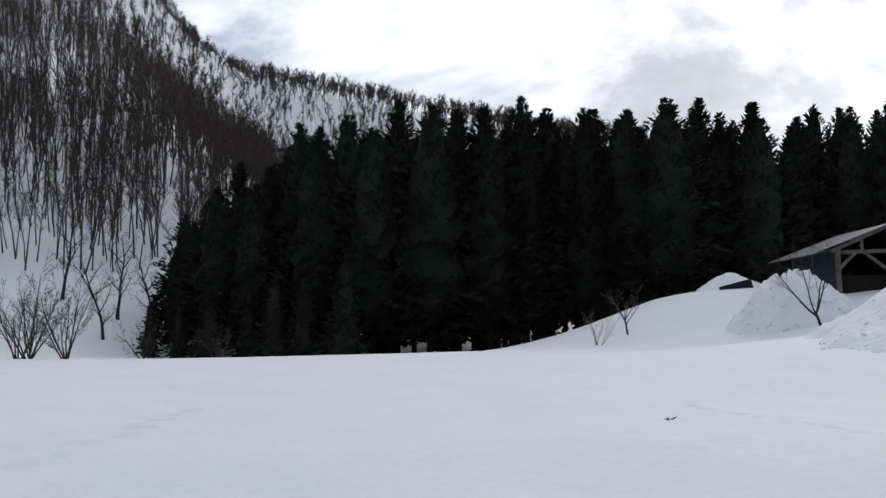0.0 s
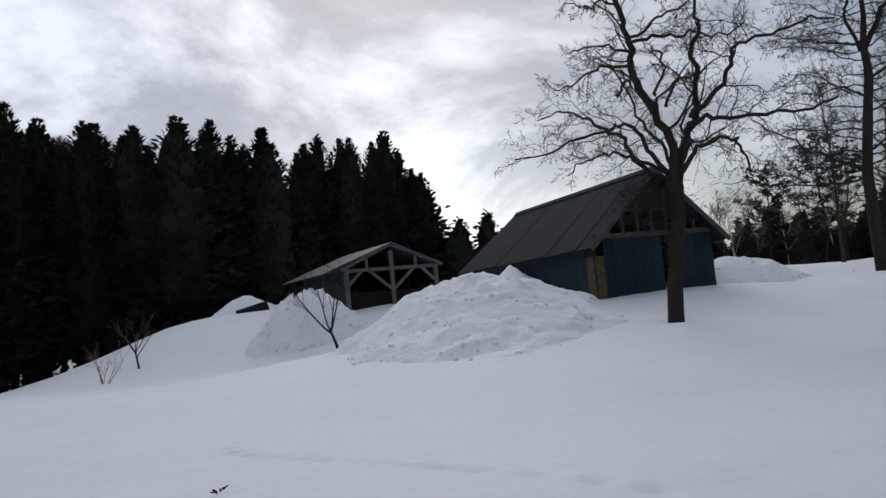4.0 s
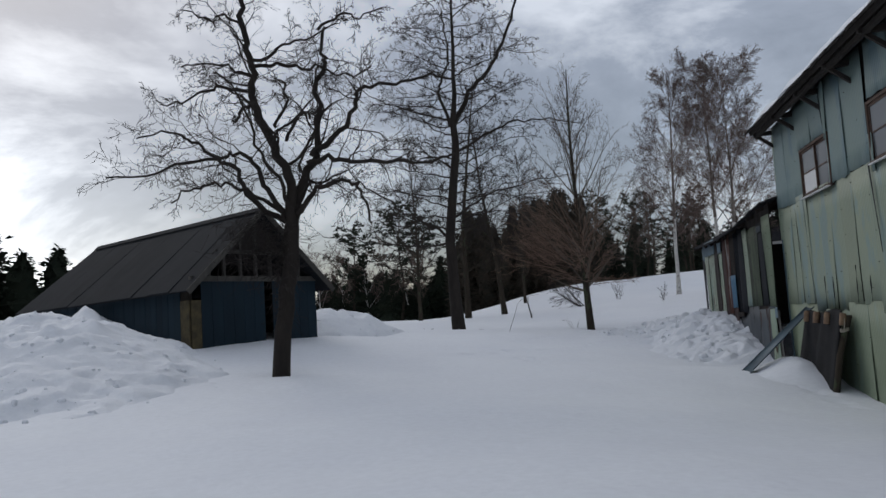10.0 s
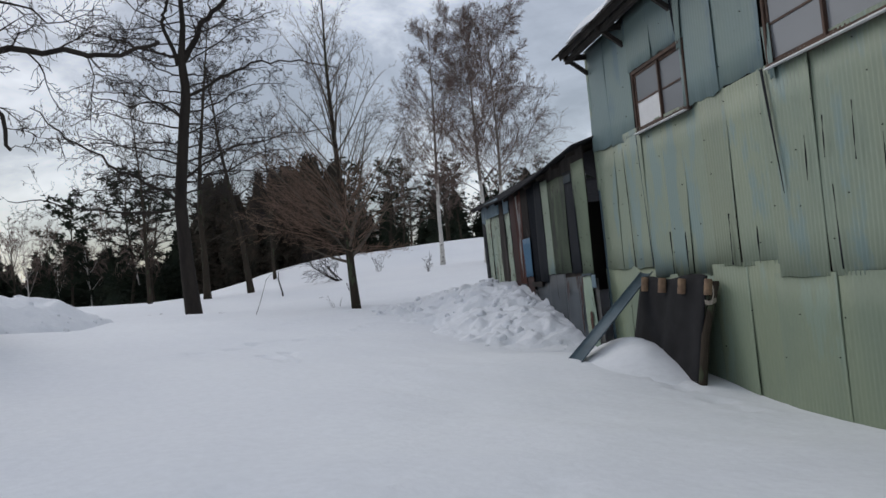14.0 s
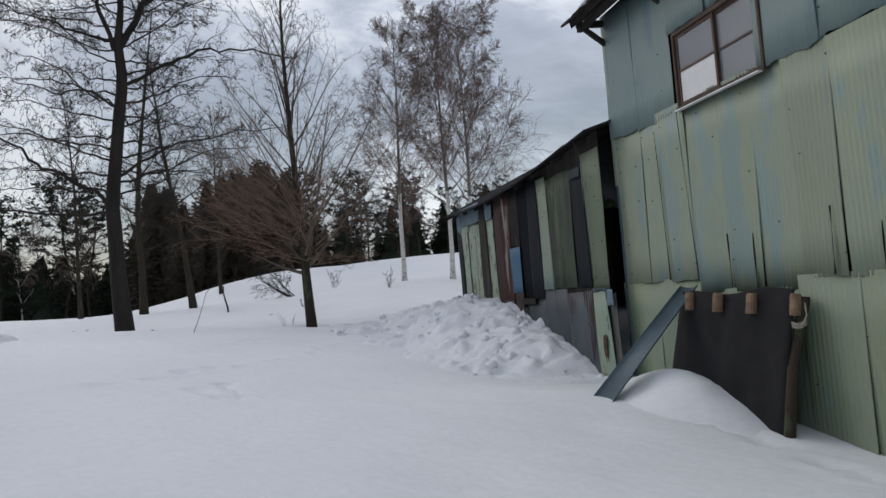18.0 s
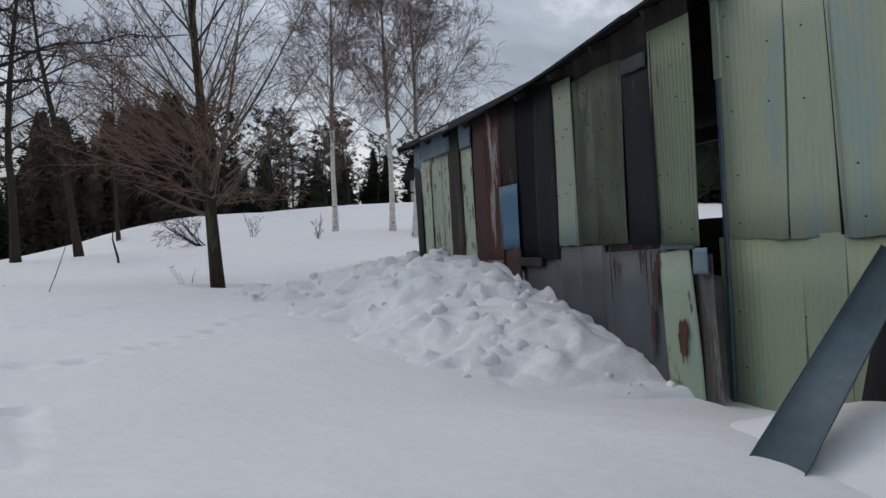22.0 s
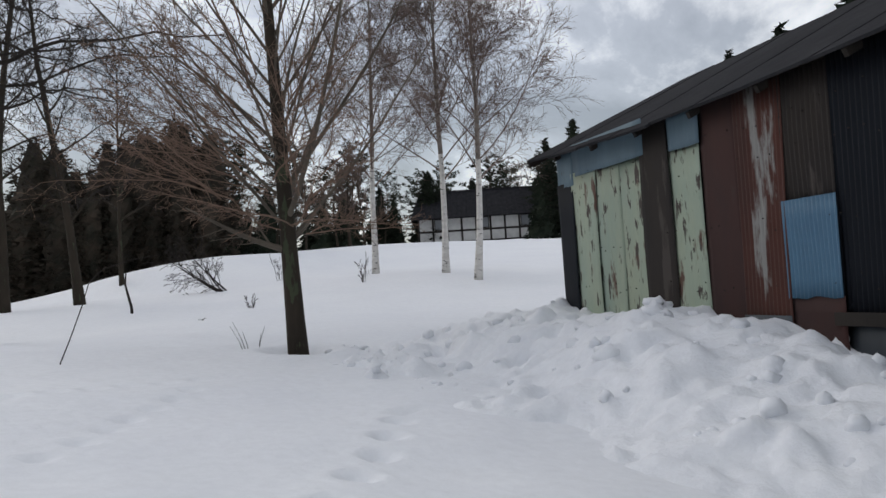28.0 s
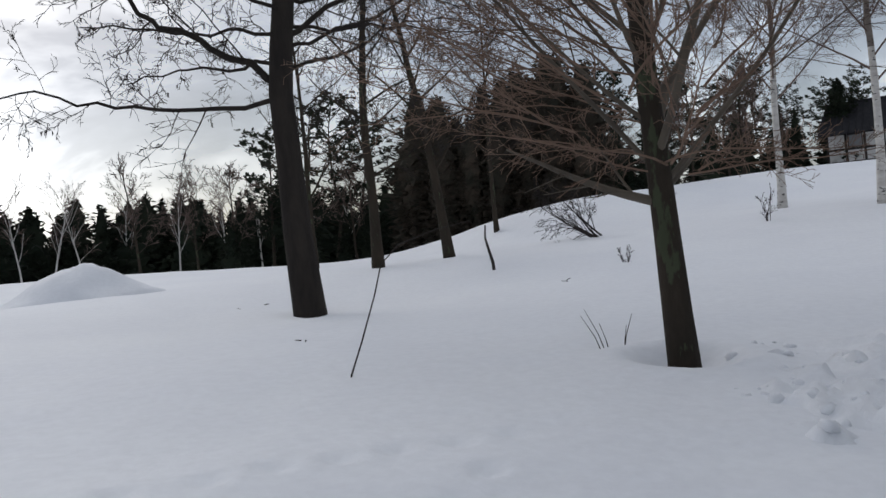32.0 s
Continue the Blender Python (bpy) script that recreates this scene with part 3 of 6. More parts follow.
def wall_heap(label, seed):
    """The shovelled snow along the patchwork shed: a crest near the wall, falling outwards to a ragged foot."""
    A, B = np.meshgrid(np.arange(-0.2, 13.2, 0.06), np.concatenate([np.arange(0.03, 4.7, 0.06)]), indexing="ij")
    P = WALL @ Vector((0, 0, 0))
    X, Y = P.x + A * 0.5285 - B * 0.849, P.y + A * 0.849 + B * 0.5285
    rough = waves(X, Y, 0.8, seed, 3)
    G = ground(X, Y)
    crest = np.interp(A, (-0.2, 0.4, 1.3, 3.0, 4.3, 5.4, 6.3, 7.4, 8.6, 9.8, 10.8, 11.8, 13.2), (-0.7, -0.45, 0.06, 0.52, 0.80, 1.08, 1.10, 1.00, 0.98, 1.12, 0.92, 0.70, 0.55))
    foot = np.interp(A, (-0.2, 0.3, 1.0, 2.6, 5.5, 8.5, 10.4, 11.6, 13.2), (0.1, 0.8, 2.5, 3.0, 3.35, 3.6, 3.3, 2.0, 0.4)) * (1 + 0.13 * rough)
    u = B / np.maximum(foot, 0.05)
    lip = np.interp(u, (0, 0.10, 0.26, 0.5, 0.75, 1.0, 1.12, 1.6), (0.78, 0.90, 1.0, 0.74, 0.36, 0.05, -0.10, -0.5))
    height = np.maximum(crest - G, 0.10)
    env = np.where(u < 1.0, 1 - u, (1 - u) * 0.6)
    fade = np.clip((1.12 - u) * 3, 0, 1) * np.clip(height * 2.5, 0.2, 1)
    Z = G - 0.05 + height * lip * (1 + 0.12 * rough) + fade * 0.30 * lumpy(X, Y, seed)
    Z = Z - 0.7 * np.clip(0.35 - A, 0, 1)
    ob = new("snowbank", sheet_mesh("snowbank", X, Y, Z, SNOW_PILE))
    strew(ob, X, Y, Z, env, 120, seed, 0.12)
    return tagged(ob, label, "snow pile", group="snow piles")


WALL = Matrix.Translation((15.76, 17.06, 0)) @ Matrix.Rotation(math.atan2(0.849, 0.5285), 4, "Z")   # x along the wall away from the walk, y out of it
wall_heap("lumpy heap of shovelled snow against the patchwork shed", 4.0)
snow_pile("low fringe of broken snow lumps before the young tree", 17.3, 26.2, 65, 2.3, 1.0, 0.14, 41.0, 0.42, 0.0, 0.07, 110, 0.06)
snow_pile("broad heap of ploughed snow beside the blue barn", -1.0, 23.2, 112, 8.6, 4.9, 2.45, 7.0, 0.26, 0.10, 0.08, 320, 0.08, flat=0.40, toe=1.95)
snow_pile("peaked crest of the snow heap by the barn wall", 0.25, 27.2, 110, 2.6, 1.5, 1.25, 8.0, 0.2, 0.0, 0.08, 30, 0.09, toe=1.2)
snow_pile("drift of snow against the gable end of the barn", 7.9, 28.3, 48, 4.2, 2.1, 1.3, 11.0, 0.16, 0.0, 0.08, 40, 0.10, flat=0.5)
snow_pile("tall heap of shovelled snow before the open timber shed", -11.0, 42.9, 20, 3.7, 2.4, 4.2, 15.0, 0.8, 0.0, 0.10, 110, 0.2, flat=0.5)
snow_pile("smooth cap of snow beside the buried tin sheet", -17.3, 51.4, 20, 2.6, 1.9, 0.95, 33.0, 0.0, 0.0, 0.12, material=SNOW)
snow_pile("small bank of snow behind the open timber shed", -1.6, 47.2, 20, 2.0, 1.4, 1.3, 19.0, 0.4, 0.0, 0.12, 30, 0.2)
snow_pile("smooth snow mound beside the fallen gutter", 13.75, 15.1, 58, 2.1, 1.2, 0.44, 23.0, 0.0, 0.0, 0.07, material=SNOW)
snow_pile("rounded snow mound at the edge of the field", 12.0, 46.2, 10, 2.6, 2.2, 1.0, 27.0, 0.03, 0.0, 0.12, material=SNOW)


# ---- sheets of tin ----
def tin(w, h, seed, pitch=0.066, amp=0.008, wavy=True, ragged=0.03, bow=0.012, taper=0.0):
    """A sheet of roofing tin, 0 to w along x and 0 to h along z, facing +y, with its far side."""
    r = random.Random(seed)
    cols = max(2, int(round(w / pitch)) * 6) if wavy else 8
    rows = 5
    s = Shape()
    cut = [r.uniform(-ragged, ragged) for _ in range(7)]
    for back in (0, 1):
        for j in range(rows + 1):
            for i in range(cols + 1):
                x = w * i / cols
                t = j / rows
                z = h * t
                if j == 0:
                    k = x / w * 6
                    z += cut[min(int(k), 5)] * (1 - k % 1) + cut[min(int(k) + 1, 6)] * (k % 1)
                y = amp * math.sin(2 * math.pi * x / pitch) if wavy else 0.0
                y += bow * math.sin(math.pi * t * 1.3 + seed) * math.cos(3 * x / w + seed * 2)
                s.v.append(Vector((w / 2 + (x - w / 2) * (1 - taper * (1 - t) ** 2.5), y - 0.003 * back, z)))
    n = (rows + 1) * (cols + 1)
    for j in range(rows):
        for i in range(cols):
            a = j * (cols + 1) + i
            s.f.append((a + 1, a, a + cols + 1, a + cols + 2))
            s.f.append((n + a, n + a + 1, n + a + cols + 2, n + a + cols + 1))
    for i in range(cols):
        a, b = i, rows * (cols + 1) + i
        s.f.append((a, a + 1, n + a + 1, n + a))
        s.f.append((b + 1, b, n + b, n + b + 1))
    for j in range(rows):
        a, b = j * (cols + 1), j * (cols + 1) + cols
        s.f.append((a + cols + 1, a, n + a, n + a + cols + 1))
        s.f.append((b, b + cols + 1, n + b + cols + 1, n + b))
    return s


def hang(parent, x, z, w, h, seed, material, lean=0.0, out=0.0, wavy=True, pitch=0.066, label="", ragged=0.03, bow=0.012, name="tin_sheet", amp=0.008, taper=0.0):
    """A tin sheet on a wall whose frame has x along it, y out of it and z up; x is its lower edge's start."""
    ob = part(name, tin(w, h, seed, pitch, amp, wavy=wavy, ragged=ragged, bow=bow, taper=taper), material, parent, label, smooth=True)
    ob.matrix_basis = Matrix.Translation((x, 0.02 + out, z)) @ Matrix.Rotation(radians(lean), 4, "Y") @ Matrix.Rotation(radians(random.Random(seed + 5).uniform(-0.3, 0.3)), 4, "X")
    return ob


def nails(parent, spots, out=0.045):
    s = Shape()
    for x, z in spots:
        s.tube([Vector((x, out - 0.012, z)), Vector((x, out, z)), Vector((x, out + 0.005, z))], [0.0075, 0.007, 0.002], 6)
    part("nail_heads", s, WOOD_DARK, parent, "dark washered nail heads", kind="stuff")


# ---- green building ----
W1, W2, SILL, HEAD = (-4.07, -2.23), (-8.33, -6.26), 3.44, 4.38
house = thing("green_building", "two-storey building clad in pale green and teal corrugated tin", "building", WALL)
core = Shape().box(-17, -0.14, -1.6, 0, -0.02, SILL).box(-17, -0.14, HEAD, 0, -0.02, 5.5)
for a, b in ((-17, W2[0]), (W2[1], W1[0]), (W1[1], 0)):
    core.box(a, -0.14, SILL, b, -0.02, HEAD)
part("front_wall", core, WOOD_DARK, house, "dark boarding behind the tin")
part("end_wall", Shape().box(-0.14, -7, -1.6, 0, -0.14, 5.5), WOOD_DARK, house, "dark boarded end wall")
part("near_wall", Shape().box(-17, -7, -1.6, -16.86, -0.14, 5.5), WOOD_DARK, house)
part("rear_wall", Shape().box(-16.86, -7, -1.6, -0.14, -6.86, 5.5), WOOD_DARK, house)
part("inside_floor", Shape().box(-16.86, -6.86, 2.3, -0.14, -0.14, 2.42), INSIDE, house)
part("corner_trim", Shape().box(-0.04, -0.02, -1.3, 0.025, 0.058, 2.72, None, 0.012), GUTTER, house, "teal folded tin corner strip")
part("corner_trim", Shape().box(-0.085, -0.02, 2.72, 0.04, 0.064, 5.30, None, 0.014), TIN_GREEN, house, "pale green folded tin corner strip")

seed = 100
for x, w, m in ((-0.92, 0.89, TIN_GREEN), (-1.50, 0.58, TIN_GREEN), (-2.24, 0.74, TIN_GREEN), (-3.05, 0.81, TIN_GREEN), (-3.70, 0.65, TIN_GREEN), (-4.38, 0.68, TIN_GREEN), (-5.08, 0.70, TIN_GREEN), (-5.95, 0.87, TIN_GREEN), (-6.95, 1.0, TIN_GREEN), (-7.95, 1.02, TIN_GREEN), (-8.95, 1.0, TIN_GREEN), (-9.98, 1.03, TIN_GREEN), (-10.96, 0.98, TIN_GREEN), (-12.0, 1.03, TIN_GREEN)):
    seed += 1
    low = 1.18 if x > -2.3 else 1.01 if x > -4.4 else 1.12 if x > -6.2 else 0.95
    r = random.Random(seed)
    hang(house, x, low - 0.02, w + 0.03, 3.50 - low + r.uniform(-0.04, 0.04), seed, m, r.uniform(-0.5, 0.5), 0.016 + 0.012 * (seed % 2), pitch=0.076, amp=0.0021 if x > -4.6 else 0.0038, taper=r.uniform(0.03, 0.09), ragged=0.012)
    hang(house, x - 0.05 * (seed % 3), -1.45, w + 0.22, low + 1.47, seed + 50, TIN_OLIVE, r.uniform(-0.4, 0.4), 0.004 + 0.008 * (seed % 2), pitch=0.076, amp=0.0026)
for x, w, z, h in ((-0.98, 0.95, 3.44, 2.0), (-2.06, 1.1, 3.40, 2.04), (-3.0, 0.92, 4.46, 1.0), (-3.98, 1.0, 4.46, 1.0), (-5.0, 1.0, 3.42, 2.04), (-6.1, 1.13, 3.45, 2.0),
                   (-7.3, 0.95, 4.46, 1.0), (-8.32, 1.05, 4.46, 1.0), (-9.25, 0.93, 3.0, 2.45), (-10.2, 0.97, 2.95, 2.5), (-11.2, 1.0, 3.0, 2.45), (-12.2, 1.0, 3.0, 2.45)):
    seed += 1
    r = random.Random(seed)
    hang(house, x, z, w + 0.05, h, seed, TIN_TEAL, r.uniform(-0.5, 0.5), 0.034 + 0.012 * (seed % 2), pitch=0.076, amp=0.0014 if x > -8.0 else 0.0035)
# a narrow strip that has come loose beside the further window of the two
loose = hang(house, -6.36, 3.30, 0.14, 0.62, 777, TIN_TEAL, 4.0, 0.06, label="loose strip of teal tin hanging askew", ragged=0.08)
loose2 = hang(house, -4.10, 4.25, 0.16, 1.2, 778, TIN_TEAL, -4.0, 0.07, label="loose strip of teal tin hanging askew", ragged=0.08)
# strips laid over the wall stand in for the shade in gaps between sheets
for x, z, w, h, lean in ((-6.29, 1.92, 0.05, 1.52, 7.0), (-3.99, 4.42, 0.05, 0.95, 8.0), (-1.53, 1.18, 0.028, 2.1, 2.6), (-3.57, 1.01, 0.032, 0.64, -0.6), (-3.06, 1.03, 0.02, 0.66, 1.5), (-4.90, 1.12, 0.034, 0.68, -1.6), (-5.58, 1.12, 0.024, 0.46, -1.4),
                          (-2.28, 1.14, 0.022, 2.28, 3.6), (-7.2, 1.0, 0.018, 0.9, 1.2), (-6.75, 2.0, 0.014, 0.5, -3.0), (-7.6, 2.1, 0.014, 0.6, -3.0), (-8.0, 1.4, 0.018, 0.9, -2.0), (-7.1, 2.2, 0.012, 0.45, -3.5)):
    wide = w > 0.045                     # gaps that open downwards, but for the two long ones from the windows' corners
    hang(house, x, z, w if wide else w * 0.3, h, int(x * -100), GUTTER if x == -2.28 else TIN_DARK, lean, 0.062, wavy=False, name="torn_strip", label="narrow strip laid over the tin in place of a gap or seam", ragged=0.0, bow=0.01, taper=0.82 if wide else -2.4)
spots = []
r = random.Random(31)
for zrow in (1.35, 1.75, 2.35, 2.9, 3.3, 0.5, 0.0, 3.75, 4.3, 4.9):
    x = -0.2
    while x > -12:
        spots.append((x + r.uniform(-0.05, 0.05), zrow + r.uniform(-0.04, 0.04)))
        x -= r.choice((0.5, 0.85, 1.0, 1.5))
nails(house, [p for p in spots if not any(a < p[0] < b and SILL - 0.05 < p[1] < HEAD + 0.05 for a, b in (W1, W2))], 0.062)

# eaves and roof
part("roof_front", Shape().quad((-17.2, 0.55, 5.42), (0.12, 0.55, 5.42), (0.12, -3.6, 7.9), (-17.2, -3.6, 7.9)).quad((-17.2, 0.52, 5.30), (-17.2, -3.6, 7.78), (0.12, -3.6, 7.78), (0.12, 0.52, 5.30)).quad((-17.2, 0.55, 5.42), (-17.2, 0.52, 5.30), (0.12, 0.52, 5.30), (0.12, 0.55, 5.42)).quad((0.12, 0.55, 5.42), (0.12, 0.52, 5.30), (0.12, -3.6, 7.78), (0.12, -3.6, 7.9)), WOOD_DARK, house, "dark boarded roof slope")
part("roof_back", Shape().quad((-17.2, -3.6, 7.9), (0.12, -3.6, 7.9), (0.12, -7.7, 5.42), (-17.2, -7.7, 5.42)).quad((-17.2, -3.6, 7.8), (-17.2, -7.7, 5.32), (0.12, -7.7, 5.32), (0.12, -3.6, 7.8)), WOOD_DARK, house)
part("roof_snow", Shape().quad((-17.1, -3.7, 8.04), (-17.1, -7.6, 5.66), (0.05, -7.6, 5.66), (0.05, -3.7, 8.04)).quad((-17.1, -7.6, 5.66), (-17.1, -7.66, 5.45), (0.05, -7.66, 5.45), (0.05, -7.6, 5.66)), SNOW, house, "snow lying on the back slope")
for gx in (-0.03, -16.9):
    part("gable", Shape().quad((gx, -0.1, 5.4), (gx, -7, 5.4), (gx, -3.6, 7.78)), WOOD_DARK, house)
x, i = 0.16, 0
while x > -13:                                  # ragged ends of the roof boards
    w = random.Random(i).uniform(0.16, 0.34)
    d = random.Random(i + 900).uniform(0.0, 0.10)
    m = Matrix.Translation((x - w, 0, 0)) @ Matrix.Translation((0, 0.5 + d, 5.40 - 0.6 * d)) @ Matrix.Rotation(radians(-30.8), 4, "X")
    part("eave_shingle", Shape().box(0, -0.4, 0.02, w - 0.012, 0.08, 0.055, m, 0.006), WOOD_DARK, house)
    x -= w
    i += 1
for x in (-0.05, -1.9, -3.75, -5.6, -7.4, -9.3, -11.2):
    part("eave_brace", Shape().beam((x, 0.0, 4.95), (x, 0.46, 5.30), 0.07, 0.07), WOOD_DARK, house)
    part("rafter_end", Shape().beam((x, -0.1, 5.32), (x, 0.50, 5.30), 0.08, 0.1), WOOD_DARK, house)
part("wall_plate", Shape().beam((-12, 0.40, 5.27), (0.1, 0.40, 5.27), 0.08, 0.09), WOOD_DARK, house, "dark timber along the eave")
sn = Shape()
for i in range(60):
    x0, x1 = -17 + 17 * i / 60, -17 + 17 * (i + 1) / 60
    e0, e1 = (0.36 + 0.10 * noise.noise(Vector((x * 0.9, 0, 5))) for x in (x0, x1))
    z = 5.40
    sn.quad((x0, e0, z + 0.14), (x1, e1, z + 0.14), (x1, e1 + 0.06, z + 0.20), (x0, e0 + 0.06, z + 0.20))
    sn.quad((x0, e0 + 0.06, z + 0.20), (x1, e1 + 0.06, z + 0.20), (x1, e1 - 0.1, z + 0.42), (x0, e0 - 0.1, z + 0.42))
    sn.quad((x0, e0 - 0.1, z + 0.42), (x1, e1 - 0.1, z + 0.42), (x1, -3.5, z + 2.75), (x0, -3.5, z + 2.75))
solid("roof_snow", sn, SNOW_PILE, "thick settled snow lying on the building roof", "snow", m=WALL, smooth=True)


def window(x0, x1, white):
    """A wooden window of two sashes, each with an upper and a lower pane."""
    w = thing("window", "brown wooden sliding window with four dusty panes", "window", WALL, "windows of the green building")
    z0, z1 = SILL, HEAD
    for nm, box in (("window_sill", (x0 - 0.06, -0.10, z0 - 0.05, x1 + 0.06, 0.10, z0)), ("lintel", (x0 - 0.06, -0.10, z1, x1 + 0.06, 0.085, z1 + 0.05)),
                    ("jamb", (x0 - 0.05, -0.10, z0, x0, 0.085, z1)), ("jamb", (x1, -0.10, z0, x1 + 0.05, 0.085, z1))):
        part(nm, Shape().box(*box, None, 0.006), WOOD_BROWN, w)
    part("drip_board", Shape().box(x0 - 0.02, 0.085, z0 - 0.06, x1 + 0.02, 0.15, z0 - 0.045), PAPER, w, "pale tin drip strip")
    xm, zm = (x0 + x1) / 2, (z0 + z1) / 2 - 0.01
    for k, (a, b) in enumerate(((x0, xm + 0.02), (xm - 0.02, x1))):
        y = 0.0 + 0.03 * k
        sash = Shape().box(a, y, z0, a + 0.045, y + 0.028, z1, None, 0.004).box(b - 0.045, y, z0, b, y + 0.028, z1, None, 0.004)
        sash.box(a + 0.045, y, z0, b - 0.045, y + 0.028, z0 + 0.05).box(a + 0.045, y, z1 - 0.045, b - 0.045, y + 0.028, z1).box(a + 0.045, y + 0.002, zm - 0.014, b - 0.045, y + 0.026, zm + 0.014)
        sh = part("sash", sash, WOOD_BROWN, w)
        for p0, p1, up in ((z0 + 0.05, zm - 0.014, False), (zm + 0.014, z1 - 0.045, True)):
            papered = white and k == 1 and not up
            part("pane", Shape().box(a + 0.045, y + 0.010, p0, b - 0.045, y + 0.014, p1), PAPER if papered else GLASS, sh, "white papered pane" if papered else "")
    return w


window(*W1, True)
window(*W2, False)

# ---- things leaning on the green building ----
plank = thing("fallen_gutter", "blue-grey tin gutter leaning against the green wall", "gutter", look((14.47, 15.31, 1.10), (13.04, 15.72, -0.10)))
ln = (Vector((14.47, 15.31, 1.10)) - Vector((13.04, 15.72, -0.10))).length + 0.25
g = Shape()
for k in range(9):
    a = math.pi * k / 8
    for z, w in ((0.0, 0.15), (-ln, 0.205)):
        g.v.append(Vector((w * math.cos(a), -0.045 * math.sin(a), z)))
for k in range(8):
    g.f.append((2 * k, 2 * k + 1, 2 * k + 3, 2 * k + 2))
channel = part("channel", g, GUTTER, plank, smooth=True)
channel.modifiers.new("thick", "SOLIDIFY").thickness = 0.006
for sx in (-1, 1):
    part("rim", Shape().tube([Vector((0.15 * sx, 0, 0)), Vector((0.205 * sx, 0, -ln))], [0.005, 0.005], 6), GUTTER, plank)

rack = thing("leaning_sheet", "black rubber sheet draped over logs leaning on the wall", "sheet", WALL)
sh = Shape()
nx_, nz_ = 26, 14
for j in range(nz_ + 1):
    for i in range(nx_ + 1):
        t, u = j / nz_, i / nx_
        x = -4.46 + 2.55 * u - 0.18 * t * u
        z = -1.0 + 2.0 * t + (0.03 * math.sin(u * 9) if j == nz_ else 0)
        y = 0.62 - 0.36 * t + 0.012 * math.sin(u * 14 + t * 3) + 0.006 * math.sin(u * 31)
        sh.v.append(Vector((x, y, z)))
for j in range(nz_):
    for i in range(nx_):
        a = j * (nx_ + 1) + i
        sh.f.append((a + 1, a, a + nx_ + 1, a + nx_ + 2))
skin = part("rubber_sheet", sh, TARP, rack, smooth=True)
skin.modifiers.new("thick", "SOLIDIFY").thickness = 0.02
for k, x in enumerate((-2.44, -3.10, -3.80, -4.46)):
    tall = 1.13 - 0.02 * k
    log = thing("log", "pale split log standing against the green wall", "log", WALL, "logs under the black sheet")
    lg = Shape().tube([Vector((x - 0.05, 0.42 if k < 3 else 0.6, -1.0)), Vector((x, 0.22 if k < 3 else 0.36, 0.2)), Vector((x, 0.14, tall - 0.19)), Vector((x, 0.135, tall - 0.16))], [0.085, 0.08, 0.075, 0.066] if k < 3 else [0.062, 0.058, 0.055, 0.05], 12)
    part("log_stem", lg, BARK_BROWN, log)
    yy = 0.315 if k < 3 else 0.24
    part("cut_end", Shape().tube([Vector((x + 0.01, yy + 0.02, tall - 0.34)), Vector((x, yy, tall - 0.14)), Vector((x, yy - 0.004, tall - 0.12))], [0.066, 0.062, 0.052] if k < 3 else [0.060, 0.056, 0.048], 12), LOG_END, log, "pale barkless upper end")
rope = thing("rope", "pale frayed rope tied round the outer log", "rope", WALL)
for k in range(3):
    pts = [Vector((-4.46 + 0.075 * math.cos(a), 0.24 + 0.075 * math.sin(a), 0.62 + 0.02 * k + 0.015 * math.sin(a * 2))) for a in np.linspace(0, 2 * math.pi, 14)]
    part("turn", Shape().tube(pts, [0.012] * 14, 5), ROPE, rope)
part("loose_end", Shape().tube([Vector((-4.55, 0.26, 0.64)), Vector((-4.63, 0.3, 0.66)), Vector((-4.69, 0.3, 0.74)), Vector((-4.65, 0.28, 0.86))], [0.011, 0.01, 0.009, 0.006], 5), ROPE, rope)

# ---- patchwork shed ----
shed = thing("patchwork_shed", "leaning lean-to shed patched with rusty, green, blue and black tin", "shed", WALL)
FRONT = 0.28                             # the shed stands a little proud of the green wall
part("frame_front", Shape().beam((0.5, 0.19, 3.2), (9.92, 0.19, 3.12), 0.1, 0.12).beam((0.5, 0.19, 1.15), (9.92, 0.19, 1.15), 0.08, 0.1).box(1.2, 0.15, -1.3, 1.3, 0.25, 3.2).box(4.0, 0.15, -1.3, 4.1, 0.25, 3.2).box(7.2, 0.15, -1.3, 7.3, 0.25, 3.2).box(9.82, 0.15, -1.3, 9.92, 0.25, 3.2), WOOD_DARK, shed, "dark timber frame")
RIDGE_Y, RIDGE_Z = -2.5, 4.82


def roof_z(x, t):
    return (3.68 - 0.15 * x / 11 - 0.20 * math.sin(math.pi * (x - 0.2) / 10.9)) * (1 - t) + float(np.interp(x, (0, 1.5, 3.0, 6.0, 11.0), (4.56, 4.74, 4.88, 4.86, RIDGE_Z))) * t


for x in np.arange(0.12, 9.7, 0.246):
    part("backing_board", Shape().box(x, FRONT - 0.03, -1.0, x + 0.242, FRONT - 0.005, roof_z(x + 0.12, 0.02) - 0.05), WOOD_DARK, shed)
part("far_wall", Shape().box(9.82, -4.9, -1, 9.94, FRONT - 0.02, 3.3), WOOD_DARK, shed, "dark boarded end")
part("rear_wall", Shape().box(2.2, -4.98, -1, 5.5, -4.88, 3.3).box(8.2, -4.98, -1, 9.82, -4.88, 3.3).box(5.5, -4.98, -1, 8.2, -4.88, 1.50).box(5.5, -4.98, 3.02, 8.2, -4.88, 3.3), WOOD_DARK, shed, "dark rear wall with an open hatch")
part("inner_post", Shape().beam((0.62, -1.2, -1), (0.55, -1.2, 3.3), 0.12, 0.12).beam((0.3, -1.25, 1.6), (1.1, -1.25, 2.4), 0.08, 0.08), WOOD_DARK, shed)
